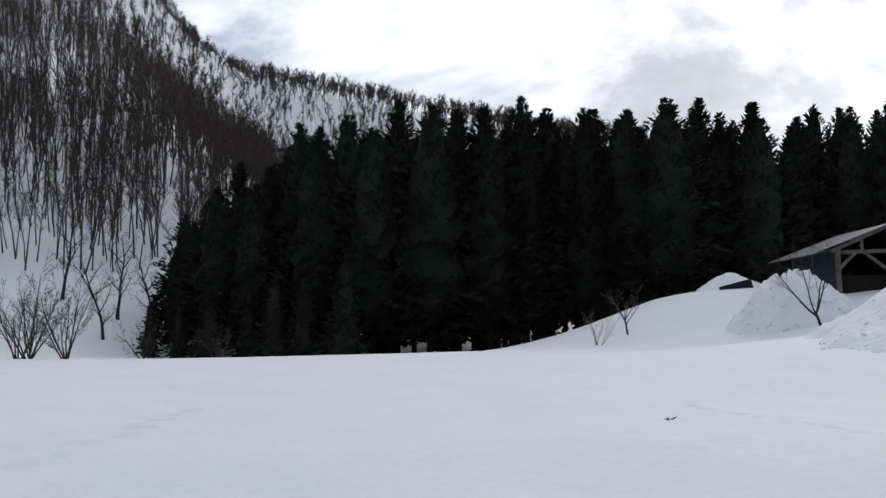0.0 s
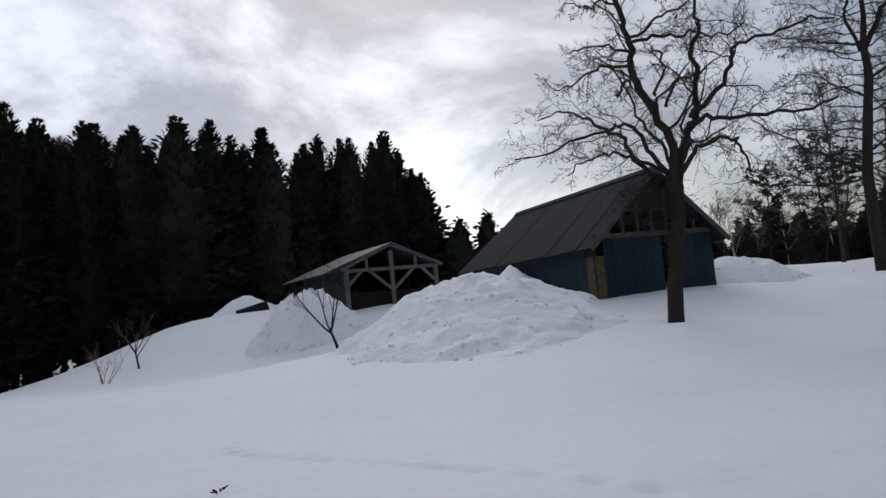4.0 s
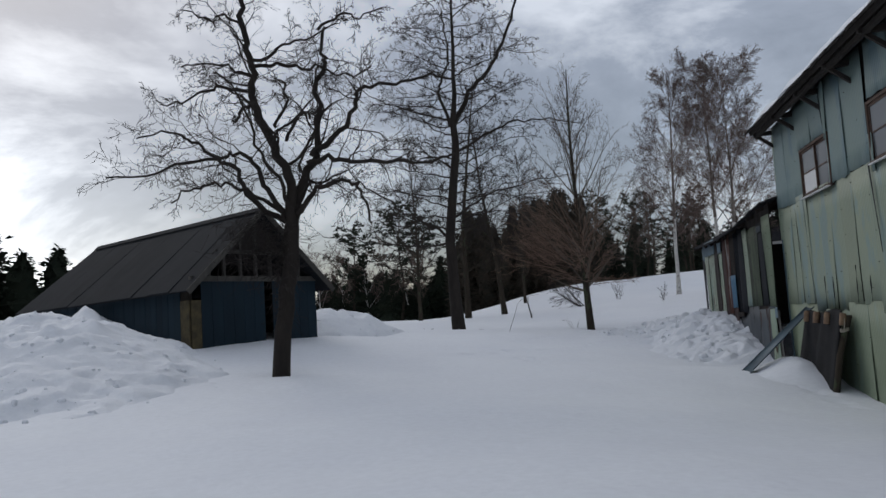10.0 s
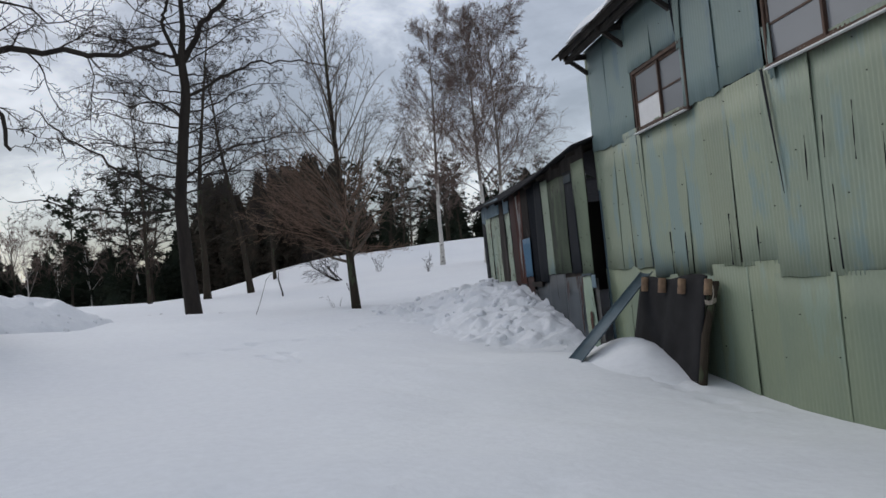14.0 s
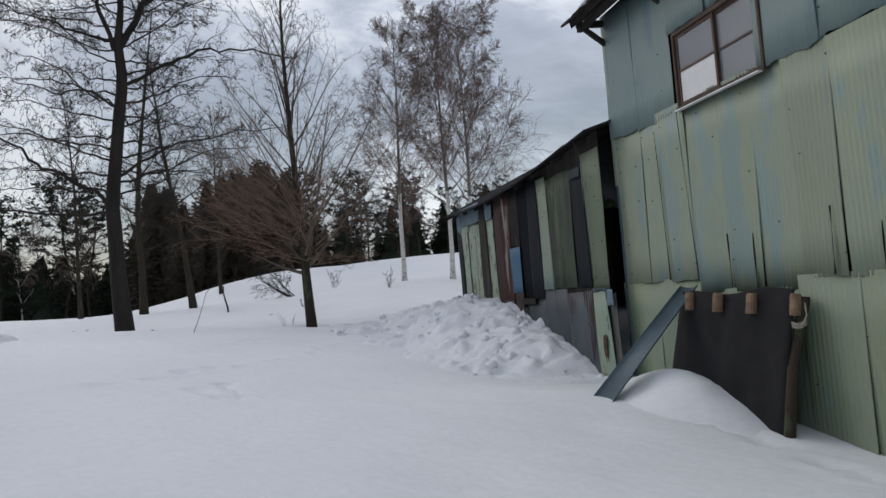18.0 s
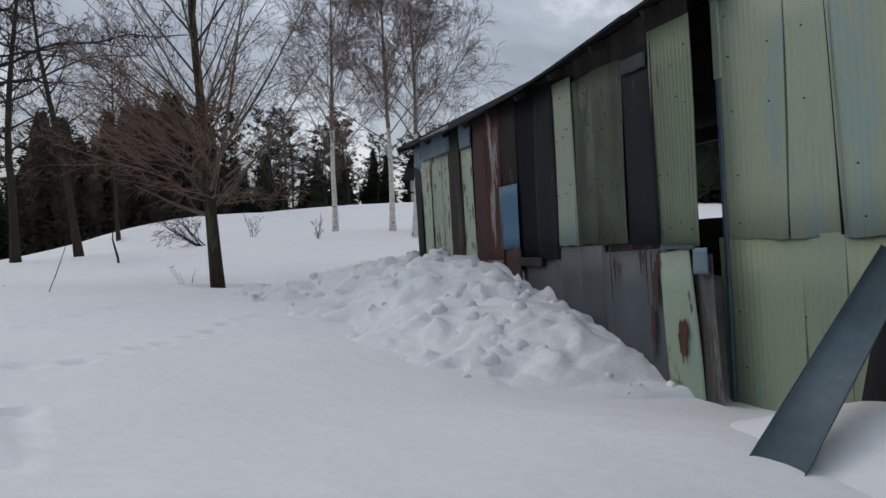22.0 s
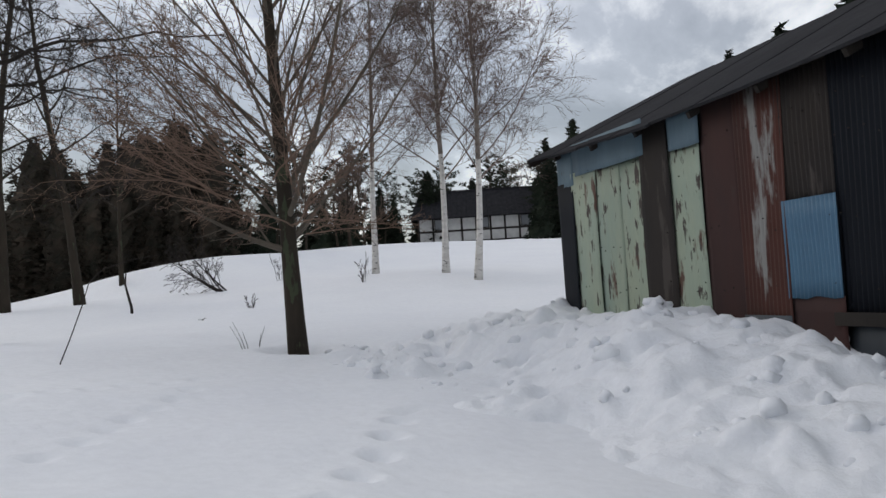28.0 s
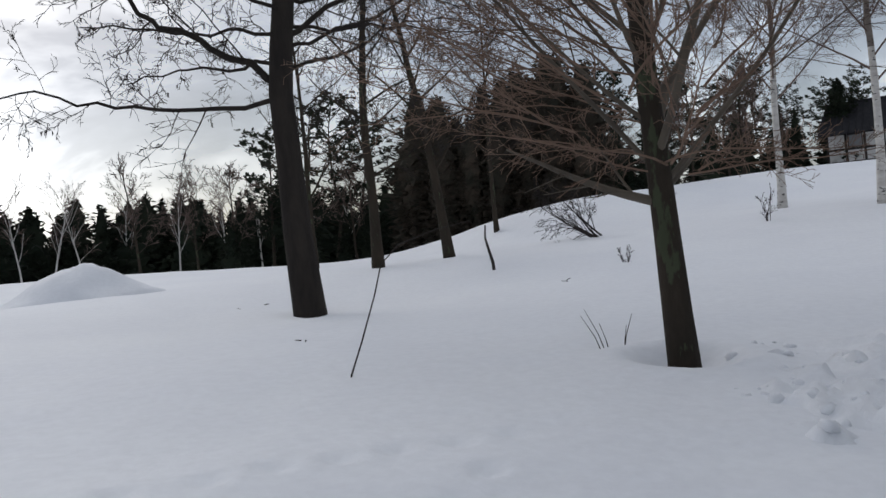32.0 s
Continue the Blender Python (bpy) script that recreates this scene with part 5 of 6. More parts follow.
def bare_tree(name, label, x, y, seed, height, radius, trunk_h, limbs, h, bark, twig_mat, lean=(0, 0), leader=True, top_gnarl=0.05, group="", sunk=0.3, knot=1.0, category="tree", flare=1.3, limb_mat=None, upper_mat=None, upper_from=6):
    """A leafless tree: a tapered trunk, its limbs (height, az, el, length, radius) and twigs."""
    r = random.Random(seed)
    z = ground_at(x, y)
    tree = thing(name, label, category, Matrix.Translation((x, y, z)), group)
    top = height if leader else trunk_h
    n = 14
    line, p, d = [Vector((0, 0, -sunk))], Vector((0, 0, -sunk)), Vector((lean[0], lean[1], 1)).normalized()
    for i in range(n):
        step = (top + sunk) / n
        d = (d + Vector((r.gauss(0, top_gnarl), r.gauss(0, top_gnarl), 0.02))).normalized()
        p = p + d * step
        line.append(p.copy())
    end = 0.12 if leader else 0.62
    radii = [radius * (1 - (1 - end) * (i / n) ** 0.9) * (flare if i == 0 else 1.0 + (flare - 1) * 0.35 if i == 1 else 1) for i in range(n + 1)]
    TIPS.clear()
    cut = upper_from if upper_mat else n
    part("trunk", Shape().tube(line[:cut + 1], radii[:cut + 1], 14), bark, tree, smooth=True)
    if upper_mat:
        part("upper_trunk", Shape().tube(line[cut:], radii[cut:], 8), upper_mat, tree, "brown upper trunk", smooth=True)
    twigs = Shape()
    for hh, az, el, ln, rad in limbs:
        t = min(0.995, (hh + sunk) / (top + sunk))
        q, _ = along(line, t)
        way = heading(az, el)
        wood = Shape()
        lb = bend(r, q, way, ln, h.pieces[0], h.gnarl[0] * knot, h.lift[0], h.zig)
        k = len(lb)
        rr = [max(h.twig, rad * (1 - 0.80 * j / (k - 1))) for j in range(k)]
        wood.tube(lb, rr, h.sides[0], False)
        sprout(r, h, 0, lb, ln, rad, wood, twigs)
        part("limb", wood, limb_mat or bark, tree, smooth=True)
    if leader:
        sprout(r, Habit((10,) + tuple(h.count[1:]), (0.5,) + tuple(h.share[1:]), h.spread, h.gnarl, h.lift, 0.1, h.twig, h.pieces, h.sides, h.thin), 0, line[-4:], height * 0.28, radius * 0.22, twigs, twigs)
    if twigs.f:
        part("twig_mass", twigs, twig_mat, tree, "fine bare twigs", kind="stuff")
    return tree


def grown_tree(name, label, x, y, seed, trunk, h, bark, twig_mat, limbs, rough=0.05, limb_twigs=1.0):
    """A tree of a known habit: its trunk (across, away, up, radius) and its limbs (radii at both ends, slant away, and the line across and up), with twigs grown on them."""
    r = random.Random(seed)
    tree = thing(name, label, "tree", Matrix.Translation((x, y, ground_at(x, y))))
    TIPS.clear()

    def fine(line, n, shake):
        """The line in n pieces, rounded off and slightly crooked."""
        k, out = len(line) - 1, []
        for i in range(n + 1):
            f = i / n * k
            j = min(int(f), k - 1)
            p0, p1, p2, p3 = line[max(j - 1, 0)], line[j], line[j + 1], line[min(j + 2, k)]
            u = f - j
            q = 0.5 * (2 * p1 + (p2 - p0) * u + (2 * p0 - 5 * p1 + 4 * p2 - p3) * u * u + (3 * p1 - p0 - 3 * p2 + p3) * u ** 3)
            out.append(q + Vector((r.gauss(0, shake), r.gauss(0, shake), r.gauss(0, shake))) if 0 < i < n else q)
        return out

    pts = [RIGHT * a + AWAY * b + UP * c for a, b, c, _ in trunk]
    line = fine(pts, 22, rough * 0.3)
    radii = [float(np.interp(i / 22 * (len(trunk) - 1), range(len(trunk)), [q[3] for q in trunk])) for i in range(23)]
    part("trunk", Shape().tube(line, radii, 14), bark, tree, smooth=True)
    twigs = Shape()
    for r0, r1, slant, path in limbs:
        size = sum(math.dist(p, q) for p, q in zip(path, path[1:]))
        at, lb = 0.0, []
        start = min(line, key=lambda p: abs(p.z - path[0][1])) if r0 > 0 else None
        base = start.dot(AWAY) if start and abs(start.dot(RIGHT) - path[0][0]) < 0.6 else 0.0
        for i, (a, c) in enumerate(path):
            at += math.dist(path[i - 1], path[i]) if i else 0.0
            lb.append(RIGHT * a + AWAY * (base + slant * at) + UP * c)
        n = 3 * len(path)
        lb = fine(lb, n, rough)
        wood = Shape().tube(lb, [r0 + (r1 - r0) * (i / n) ** 0.8 for i in range(n + 1)], 8, False)
        sprout(r, h, 0, lb, max(size, 1.2) * limb_twigs, (r0 + r1) * 0.55, wood, twigs)
        part("limb", wood, bark, tree, smooth=True)
    part("twig_mass", twigs, twig_mat, tree, "fine bare twigs", kind="stuff")
    return tree


# crooked locust before the barn
LOCUST = Habit((12, 7, 4), (0.40, 0.52, 0.55), (52, 46, 42), (0.06, 0.06, 0.07), (0.005, -0.01, -0.04), 0.16, 0.0058, (11, 7, 5, 3), (8, 5, 3, 3), 0.46, 0.26)
BOUGHS = [(0.115, 0.050, -0.05, ((0.32, 2.8), (0.3, 3.7), (0.2, 4.3), (-0.2, 5.2), (-0.3, 5.6), (-0.3, 6.2), (-0.4, 6.8), (-0.5, 7.3), (-0.4, 7.7)))]
BOUGHS.append((0.105, 0.030, 0.20, ((0.34, 2.8), (0.5, 3.7), (0.8, 4.3), (0.9, 4.6), (0.87, 5.1), (0.9, 6.1), (1.1, 6.5), (1.0, 6.9), (1.1, 7.4))))
BOUGHS.append((0.065, 0.022, 0.25, ((0.8, 4.35), (1.3, 4.8), (1.7, 5.4), (1.75, 5.7), (2.0, 5.85), (2.8, 6.0), (3.3, 6.15), (3.8, 6.1))))
BOUGHS.append((0.062, 0.024, -0.15, ((0.7, 4.2), (1.1, 4.3), (1.5, 4.2), (2.1, 4.1), (2.6, 4.1), (3.1, 4.0), (3.7, 4.15))))
BOUGHS.append((0.060, 0.020, -0.35, ((0.45, 3.2), (0.9, 3.6), (1.3, 3.7), (1.7, 3.65), (1.85, 3.3), (2.0, 2.8))))
BOUGHS.append((0.062, 0.016, -0.30, ((0.3, 3.0), (-0.1, 3.7), (-0.3, 4.2), (-0.6, 4.4), (-0.9, 4.3), (-1.6, 4.2), (-2.1, 4.0), (-2.9, 3.9))))
BOUGHS.append((0.065, 0.016, 0.25, ((0.3, 3.0), (-0.5, 3.6), (-0.8, 4.2), (-1.3, 4.6), (-1.7, 4.9), (-2.0, 5.1), (-2.4, 5.3), (-3.1, 5.2))))
BOUGHS.append((0.045, 0.016, -0.55, ((0.2, 3.1), (-0.4, 3.6), (-0.7, 3.7), (-1.1, 3.7), (-1.35, 3.6), (-1.7, 3.35))))
BOUGHS.append((0.046, 0.014, -0.20, ((-0.3, 5.75), (-0.7, 5.8), (-1.2, 5.85), (-1.6, 5.6), (-2.1, 5.5))))
BOUGHS.append((0.044, 0.014, 0.25, ((-0.3, 6.1), (-0.6, 6.2), (-0.9, 6.4), (-1.3, 6.5), (-1.9, 6.5))))
BOUGHS.append((0.046, 0.030, 0.10, ((-0.28, 5.45), (-0.5, 5.4), (-0.8, 5.2))))
BOUGHS.append((0.045, 0.016, 0.15, ((-0.3, 6.3), (0.3, 6.3), (0.8, 6.2), (1.0, 6.3), (1.6, 6.1), (2.1, 6.3))))
BOUGHS.append((0.036, 0.018, 0.30, ((0.1, 5.0), (0.3, 5.5), (0.2, 6.0), (0.1, 6.1))))
BOUGHS.append((0.040, 0.016, -0.30, ((0.3, 4.7), (0.6, 5.15), (0.72, 5.2), (1.1, 5.2))))
BOUGHS.append((0.042, 0.014, -0.30, ((-0.35, 6.4), (0.0, 6.4), (0.4, 6.65), (0.9, 6.7), (1.5, 6.9))))
BOUGHS.append((0.036, 0.012, -0.15, ((-0.42, 7.1), (-0.8, 7.35), (-1.2, 7.3), (-1.7, 7.5))))
BOUGHS.append((0.032, 0.012, 0.15, ((1.05, 7.0), (1.5, 7.35), (1.9, 7.3), (2.4, 7.5))))
BOUGHS.append((0.050, 0.014, 0.85, ((0.4, 3.3), (0.6, 3.9), (0.4, 4.5), (0.7, 5.2), (0.6, 5.9))))
BOUGHS.append((0.048, 0.014, -0.85, ((0.35, 3.2), (0.2, 3.8), (-0.1, 4.3), (-0.2, 5.0), (-0.6, 5.5))))
locust = grown_tree("locust_tree", "gnarled leafless locust tree with crooked dark limbs", 3.93, 18.75, 5, ((-0.02, 0, -0.35, 0.20), (0.0, 0, 0.0, 0.18), (0.1, 0, 1.1, 0.165), (0.27, 0, 2.1, 0.16), (0.33, 0, 2.95, 0.155)), LOCUST, BARK, TWIG_DARK, BOUGHS, 0.035)
r = random.Random(6)
vine = Shape()
for i in range(950):                      # tangle of dead creeper under the fork and down the trunk
    low = r.random() < 0.22
    c = RIGHT * ((0.12 if low else -0.28) + r.gauss(0, 0.10 if low else 0.36)) + AWAY * r.gauss(0, 0.12 if low else 0.26) + UP * (r.uniform(1.1, 2.6) if low else 2.72 + r.gauss(0, 0.36))
    vine.tube(bend(r, c, heading(r.uniform(0, 360), r.uniform(-60, 40)), r.uniform(0.25, 0.6), 3, 0.25, -0.05), [0.006, 0.005, 0.004, 0.003], 3, False)
part("creeper", vine, TWIG_DARK, locust, "dense tangle of dead creeper", kind="stuff")

# tall alder
ALDER = Habit((12, 7, 4), (0.34, 0.46, 0.46), (52, 50, 46), (0.12, 0.15, 0.18), (0.02, 0.0, -0.05), 0.12, 0.0085, (10, 6, 4, 2), (6, 4, 3, 3), 0.48, 0.12)
r = random.Random(21)
BOUGHS = [(0.135, 0.045, 0.05, ((0.4, 9.8), (1.0, 10.9), (1.7, 11.8), (2.5, 12.8), (3.2, 14.1), (3.7, 15.6), (4.0, 17.2)))]
BOUGHS.append((0.085, 0.030, 0.10, ((0.2, 9.7), (-0.2, 11.3), (-0.2, 11.7), (0.1, 12.5), (0.3, 13.0), (0.3, 14.4), (0.2, 15.6))))
BOUGHS.append((0.075, 0.020, -0.20, ((0.4, 8.4), (1.4, 8.9), (2.4, 9.4), (3.6, 9.6), (4.9, 9.5), (6.2, 9.2))))
BOUGHS.append((0.060, 0.016, 0.20, ((0.1, 5.3), (1.1, 6.0), (2.5, 6.6), (3.9, 7.0), (6.0, 7.3))))
BOUGHS.append((0.080, 0.020, -0.10, ((-0.1, 4.4), (-1.2, 5.1), (-2.2, 5.6), (-2.9, 6.3), (-4.0, 7.0), (-5.0, 8.0))))
BOUGHS.append((0.055, 0.016, 0.15, ((-0.1, 4.1), (-1.7, 4.1), (-3.2, 4.3), (-4.7, 4.7), (-6.2, 4.9))))
BOUGHS.append((0.055, 0.016, 0.25, ((0.3, 10.1), (-1.0, 10.4), (-1.9, 10.8), (-2.8, 11.2), (-4.2, 12.2))))
BOUGHS.append((0.050, 0.016, -0.30, ((0.3, 7.7), (-0.9, 8.2), (-1.7, 8.0), (-2.9, 8.3))))
for i in range(56):                       # many lighter branches round the straight stem
    f = i / 56
    c, side = 4.6 + 13.2 * f, (-1) ** i
    reach = (4.8 - 2.8 * f) * r.uniform(0.6, 1.1)
    rise = r.uniform(0.05, 0.55)
    a0 = float(np.interp(c, (0, 4.5, 8.4, 11.3, 18.0), (0, -0.1, 0.4, 0.5, 0.7)))
    BOUGHS.append((0.046 - 0.022 * f, 0.012, r.uniform(-1.3, 1.3), ((a0, c), (a0 + side * reach * 0.3, c + rise * reach * 0.25), (a0 + side * reach * 0.65, c + rise * reach * 0.7), (a0 + side * reach, c + rise * reach * 0.85))))
alder = grown_tree("alder_tree", "tall leafless alder with hanging catkins and dark trunk", 16.05, 37.15, 8, ((0.06, 0, -0.4, 0.36), (0.0, 0, 0.0, 0.33), (-0.1, 0, 2.5, 0.25), (-0.1, 0, 4.5, 0.23), (0.1, 0, 6.4, 0.205), (0.4, 0, 8.4, 0.185), (0.32, 0, 9.8, 0.15), (0.5, 0, 11.3, 0.105), (0.6, 0, 14.3, 0.07), (0.7, 0, 18.6, 0.02)), ALDER, BARK, TWIG_DARK, BOUGHS, 0.05)

catkins = Shape()
for p in r.sample(TIPS, 1500):            # clusters of catkins hanging from the twigs
    for k in range(2):
        q = p + Vector((r.uniform(-0.03, 0.03), r.uniform(-0.03, 0.03), 0))
        catkins.tube([q, q + Vector((r.uniform(-0.02, 0.02), r.uniform(-0.02, 0.02), -r.uniform(0.06, 0.11)))], [0.011, 0.008], 3, False)
part("catkin_mass", catkins, TWIG_DARK, alder, "small dark hanging catkins", kind="stuff")

# young broad tree by the shed: straight trunk, many long rising shoots
YOUNG = Habit((8, 4, 2), (0.36, 0.46, 0.5), (42, 44, 44), (0.035, 0.08, 0.12), (0.012, 0.02, 0.0), 0.16, 0.0046, (9, 6, 4, 2), (7, 4, 3, 3), 0.40)
SHOOT = Habit((9, 5, 2), (0.36, 0.46, 0.5), (34, 40, 42), (0.05, 0.08, 0.12), (0.012, 0.01, 0.0), 0.15, 0.0036, (9, 6, 4, 2), (5, 4, 3, 3), 0.42)
r = random.Random(33)
limbs = []
for i in range(44):
    f = i / 44
    az = i * 137.5 + r.uniform(-28, 28)
    limbs.append((1.55 + 7.0 * f ** 1.05, az, min(68, 40 + 26 * f ** 0.6 + r.uniform(-9, 11)), (4.9 - 3.4 * f) * r.uniform(0.7, 1.12), (0.043 - 0.029 * f) * r.uniform(0.55, 1.0)))
limbs.append((1.42, 178, 12, 1.5, 0.05))
limbs.append((1.50, 35, 24, 1.6, 0.03))
young = bare_tree("young_tree", "young leafless tree with spreading red-brown shoots", 17.20, 27.86, 13, 9.8, 0.14, 1.5, limbs, YOUNG, BARK_BROWN, TWIG_YOUNG, lean=(-0.03, 0.01), top_gnarl=0.012, flare=1.12, limb_mat=BARK_SHOOT)
shoots = Shape()
for i in range(74):                       # long low shoots, most of them on the side away from the shed
    wide = i % 4 != 3
    az = r.uniform(100, 262) if wide else r.uniform(-75, 75)
    out_ = r.uniform(0.0, 1.3 if wide else 0.6)
    p = UP * (1.5 + 0.35 * out_ + 2.2 * r.random()) + heading(az, 0) * out_
    ln = r.uniform(1.4, 2.9) if wide else r.uniform(1.0, 1.9)
    line = bend(r, p, heading(az + r.uniform(-35, 35), 12 + 14 * (p.z - 1.45) + r.uniform(-12, 12)), ln, 9, 0.085, 0.004)
    shoots.tube(line, [0.012 * (1 - 0.7 * j / 9) for j in range(10)], 4, False)
    sprout(r, SHOOT, 0, line, ln, 0.011, shoots, shoots)
part("shoot_mass", shoots, TWIG_RED, young, "fine red-brown shoots", kind="stuff")

# birches
BIRCHES = Habit((11, 8, 5), (0.44, 0.56, 0.80), (34, 36, 32), (0.06, 0.07, 0.06), (0.02, -0.03, -0.12), 0.18, 0.0062, (7, 5, 4, 2), (5, 3, 3, 3), 0.42)
for k, (x, y, hgt, ln) in enumerate(((31.63, 40.55, 12.8, (0.044, -0.038)), (31.82, 37.28, 12.2, (0.03, -0.03)), (30.75, 35.08, 11.5, (0.06, -0.05)))):
    r = random.Random(50 + k)
    limbs = [(3.2 + i * 0.33, i * 137.5 + r.uniform(-30, 30), r.uniform(34, 60), max(1.6, 4.6 - i * 0.095) * r.uniform(0.7, 1.1), max(0.014, 0.030 - 0.0006 * i)) for i in range(28)]
    bare_tree("birch_tree", "white-barked birch with fine drooping bare twigs", x, y, 60 + k, hgt, 0.128, 3.0, limbs, BIRCHES, BIRCH, TWIG_BIRCH, lean=ln, top_gnarl=0.018, group="birches on the rise", limb_mat=TWIG_BIRCH, upper_mat=BIRCH_UPPER, upper_from=5)

# slender alders behind
SLIM = Habit((8, 5, 2), (0.42, 0.5, 0.5), (45, 45, 45), (0.09, 0.12, 0.14), (0.03, 0.02, 0.0), 0.2, 0.009, (6, 5, 3, 2), (5, 3, 3, 3), 0.45)
for k, (x, y, hgt, rad, ln) in enumerate(((19.95, 44.44, 13.6, 0.17, (0.02, -0.02)), (22.07, 44.03, 11.8, 0.16, (-0.06, 0.0)), (20.0, 52.0, 11.0, 0.13, (0.03, 0)), (27.0, 50.5, 9.5, 0.10, (0.02, 0)))):
    r = random.Random(70 + k)
    limbs = [(2.6 + i * 0.42, i * 137.5 + r.uniform(-30, 30), r.uniform(22, 50), max(1.2, 3.2 - i * 0.09) * r.uniform(0.7, 1.1), max(0.02, 0.05 - 0.0014 * i)) for i in range(21)]
    bare_tree("alder_tree", "slender leafless alder with a greyish trunk", x, y, 80 + k, hgt, rad, 3.0, limbs, SLIM, BARK_BROWN, TWIG_DARK, lean=ln, top_gnarl=0.025, group="slender alders")

# saplings, sticks and shrubs
BUSH = Habit((6, 4), (0.45, 0.45), (35, 38), (0.08, 0.1), (0.05, 0.04), 0.25, 0.006, (6, 4, 3, 3), (4, 3, 3, 3), 0.5)


def shrub(name, label, x, y, seed, height, stems, el, rad, habit=BUSH, lean_az=None, bark=TWIG_DARK, sunk=0.25):
    r = random.Random(seed)
    ob = thing(name, label, "shrub", Matrix.Translation((x, y, ground_at(x, y))))
    twigs = Shape()
    for i in range(stems):
        az = (lean_az if lean_az is not None else 0) + (i * 137.5 if lean_az is None else r.uniform(-30, 30))
        start = Vector((r.uniform(-0.1, 0.1), r.uniform(-0.1, 0.1), -sunk))
        ln = height * r.uniform(0.75, 1.05)
        line = bend(r, start, heading(az, el + r.uniform(-10, 12)), ln + sunk, 8, 0.06, 0.03)
        stem = Shape().tube(line, [max(0.004, rad * (1 - 0.85 * j / 8)) for j in range(9)], 6, False)
        sprout(r, habit, 0, line, ln, rad, stem, twigs)
        part("stem", stem, bark, ob, smooth=True)
    if twigs.f:
        part("twig_mass", twigs, bark, ob, kind="stuff")
    return ob


SMALL = Habit((6, 5, 3), (0.55, 0.5, 0.5), (35, 35, 35), (0.08, 0.1, 0.1), (0.04, 0.03, 0.0), 0.35, 0.008, (7, 5, 4, 3), (5, 4, 3, 3), 0.55)
small = bare_tree("small_tree", "small leaning leafless tree standing on the snowbank", -8.56, 39.82, 91, 3.4, 0.09, 1.0,
                  ((0.8, 190, 42, 3.3, 0.055), (0.9, 100, 60, 2.8, 0.05), (0.9, 20, 58, 2.9, 0.05), (0.95, 160, 58, 3.1, 0.045)), SMALL, BARK, TWIG_DARK, lean=(-0.35, 0.0), leader=False, top_gnarl=0.04)
bare_tree("small_tree", "small leafless tree at the edge of the cedars", -19.4, 41.0, 92, 3.4, 0.07, 0.9,
          tuple((0.6 + 0.1 * i, i * 137.5, 45 + 4 * i, 1.9, 0.03) for i in range(6)), BUSH, BARK_BROWN, BARK_SHOOT, leader=False, top_gnarl=0.03)
shrub("shrub", "thin leafless shrub at the foot of the snowbank", -19.5, 37.6, 93, 1.9, 6, 62, 0.022, bark=TWIG_RED)
shrub("shrub", "low leafless shrub poking through the snowbank", -11.4, 40.6, 94, 1.2, 6, 25, 0.016, lean_az=170)
for k, (x, y, hgt, n) in enumerate(((-41.6, 17.5, 4.3, 9), (-39.6, 18.4, 3.9, 8), (-43.2, 17.6, 3.6, 6), (-45.0, 26.0, 2.4, 5), (-42.6, 30.0, 2.6, 6))):
    shrub("shrub", "round leafless shrub standing in the open snow", x, y, 95 + k, hgt, n, 62, 0.05, Habit((7, 5, 2), (0.5, 0.45, 0.45), (32, 34, 36), (0.07, 0.09, 0.1), (0.03, 0.03, 0.0), 0.2, 0.010, (7, 4, 3, 2), (4, 3, 3, 3), 0.5), bark=BARK_BROWN)


def stick(label, x, y, pts, rad, name="sapling"):
    ob = thing(name, label, "sapling", Matrix.Translation((x, y, ground_at(x, y))))
    line = [RIGHT * a + AWAY * b + UP * c for a, b, c in pts]
    part("stem", Shape().tube(line, [rad * (1 - 0.6 * j / (len(line) - 1)) for j in range(len(line))], 7, False), TWIG_DARK, ob, smooth=True)
    return ob


stick("bent bare sapling stem rising from the snow", 20.73, 38.76, ((0.1, 0, -0.3), (0.08, 0, 0.2), (0.0, 0, 0.55), (-0.05, 0, 0.8), (-0.02, 0, 1.08)), 0.045)
stick("thin bowed twig arching out of the snow", 14.39, 28.91, ((-0.04, 0, -0.2), (0.0, 0, 0.03), (0.12, 0, 0.32), (0.27, 0, 0.72), (0.35, 0, 0.98), (0.52, 0.02, 1.14), (0.88, 0.04, 1.25), (1.18, 0.05, 1.29)), 0.009)
for k, (dx, el, ln) in enumerate(((-0.05, 138, 0.36), (0.0, 128, 0.42), (0.04, 115, 0.28), (0.22, 62, 0.34), (0.24, 75, 0.24))):
    a = radians(el)
    stick("short bare shoot beside the young tree", 16.87 + 0.6 * dx, 28.58 - 0.24 * dx, ((0, 0, -0.1), (0.3 * ln * math.cos(a), 0, 0.4 * ln), (0.75 * ln * math.cos(a), 0, ln)), 0.006, "shoot")
shrub("shrub", "dark sapling with drooping twigs touching the snow", 26.99, 43.06, 110, 2.2, 5, 30, 0.04, Habit((8, 5, 3), (0.6, 0.5, 0.5), (45, 40, 40), (0.1, 0.12, 0.12), (-0.05, -0.06, -0.05), 0.2, 0.008, (6, 4, 3, 3), (4, 3, 3, 3), 0.5), lean_az=180)
for k, (x, y, hgt) in enumerate(((28.6, 38.2, 0.8), (29.5, 43.5, 0.9), (22.5, 36.0, 0.4))):
    shrub("shrub", "tuft of bare twigs on the snow rise", x, y, 120 + k, hgt, 5, 70, 0.012)


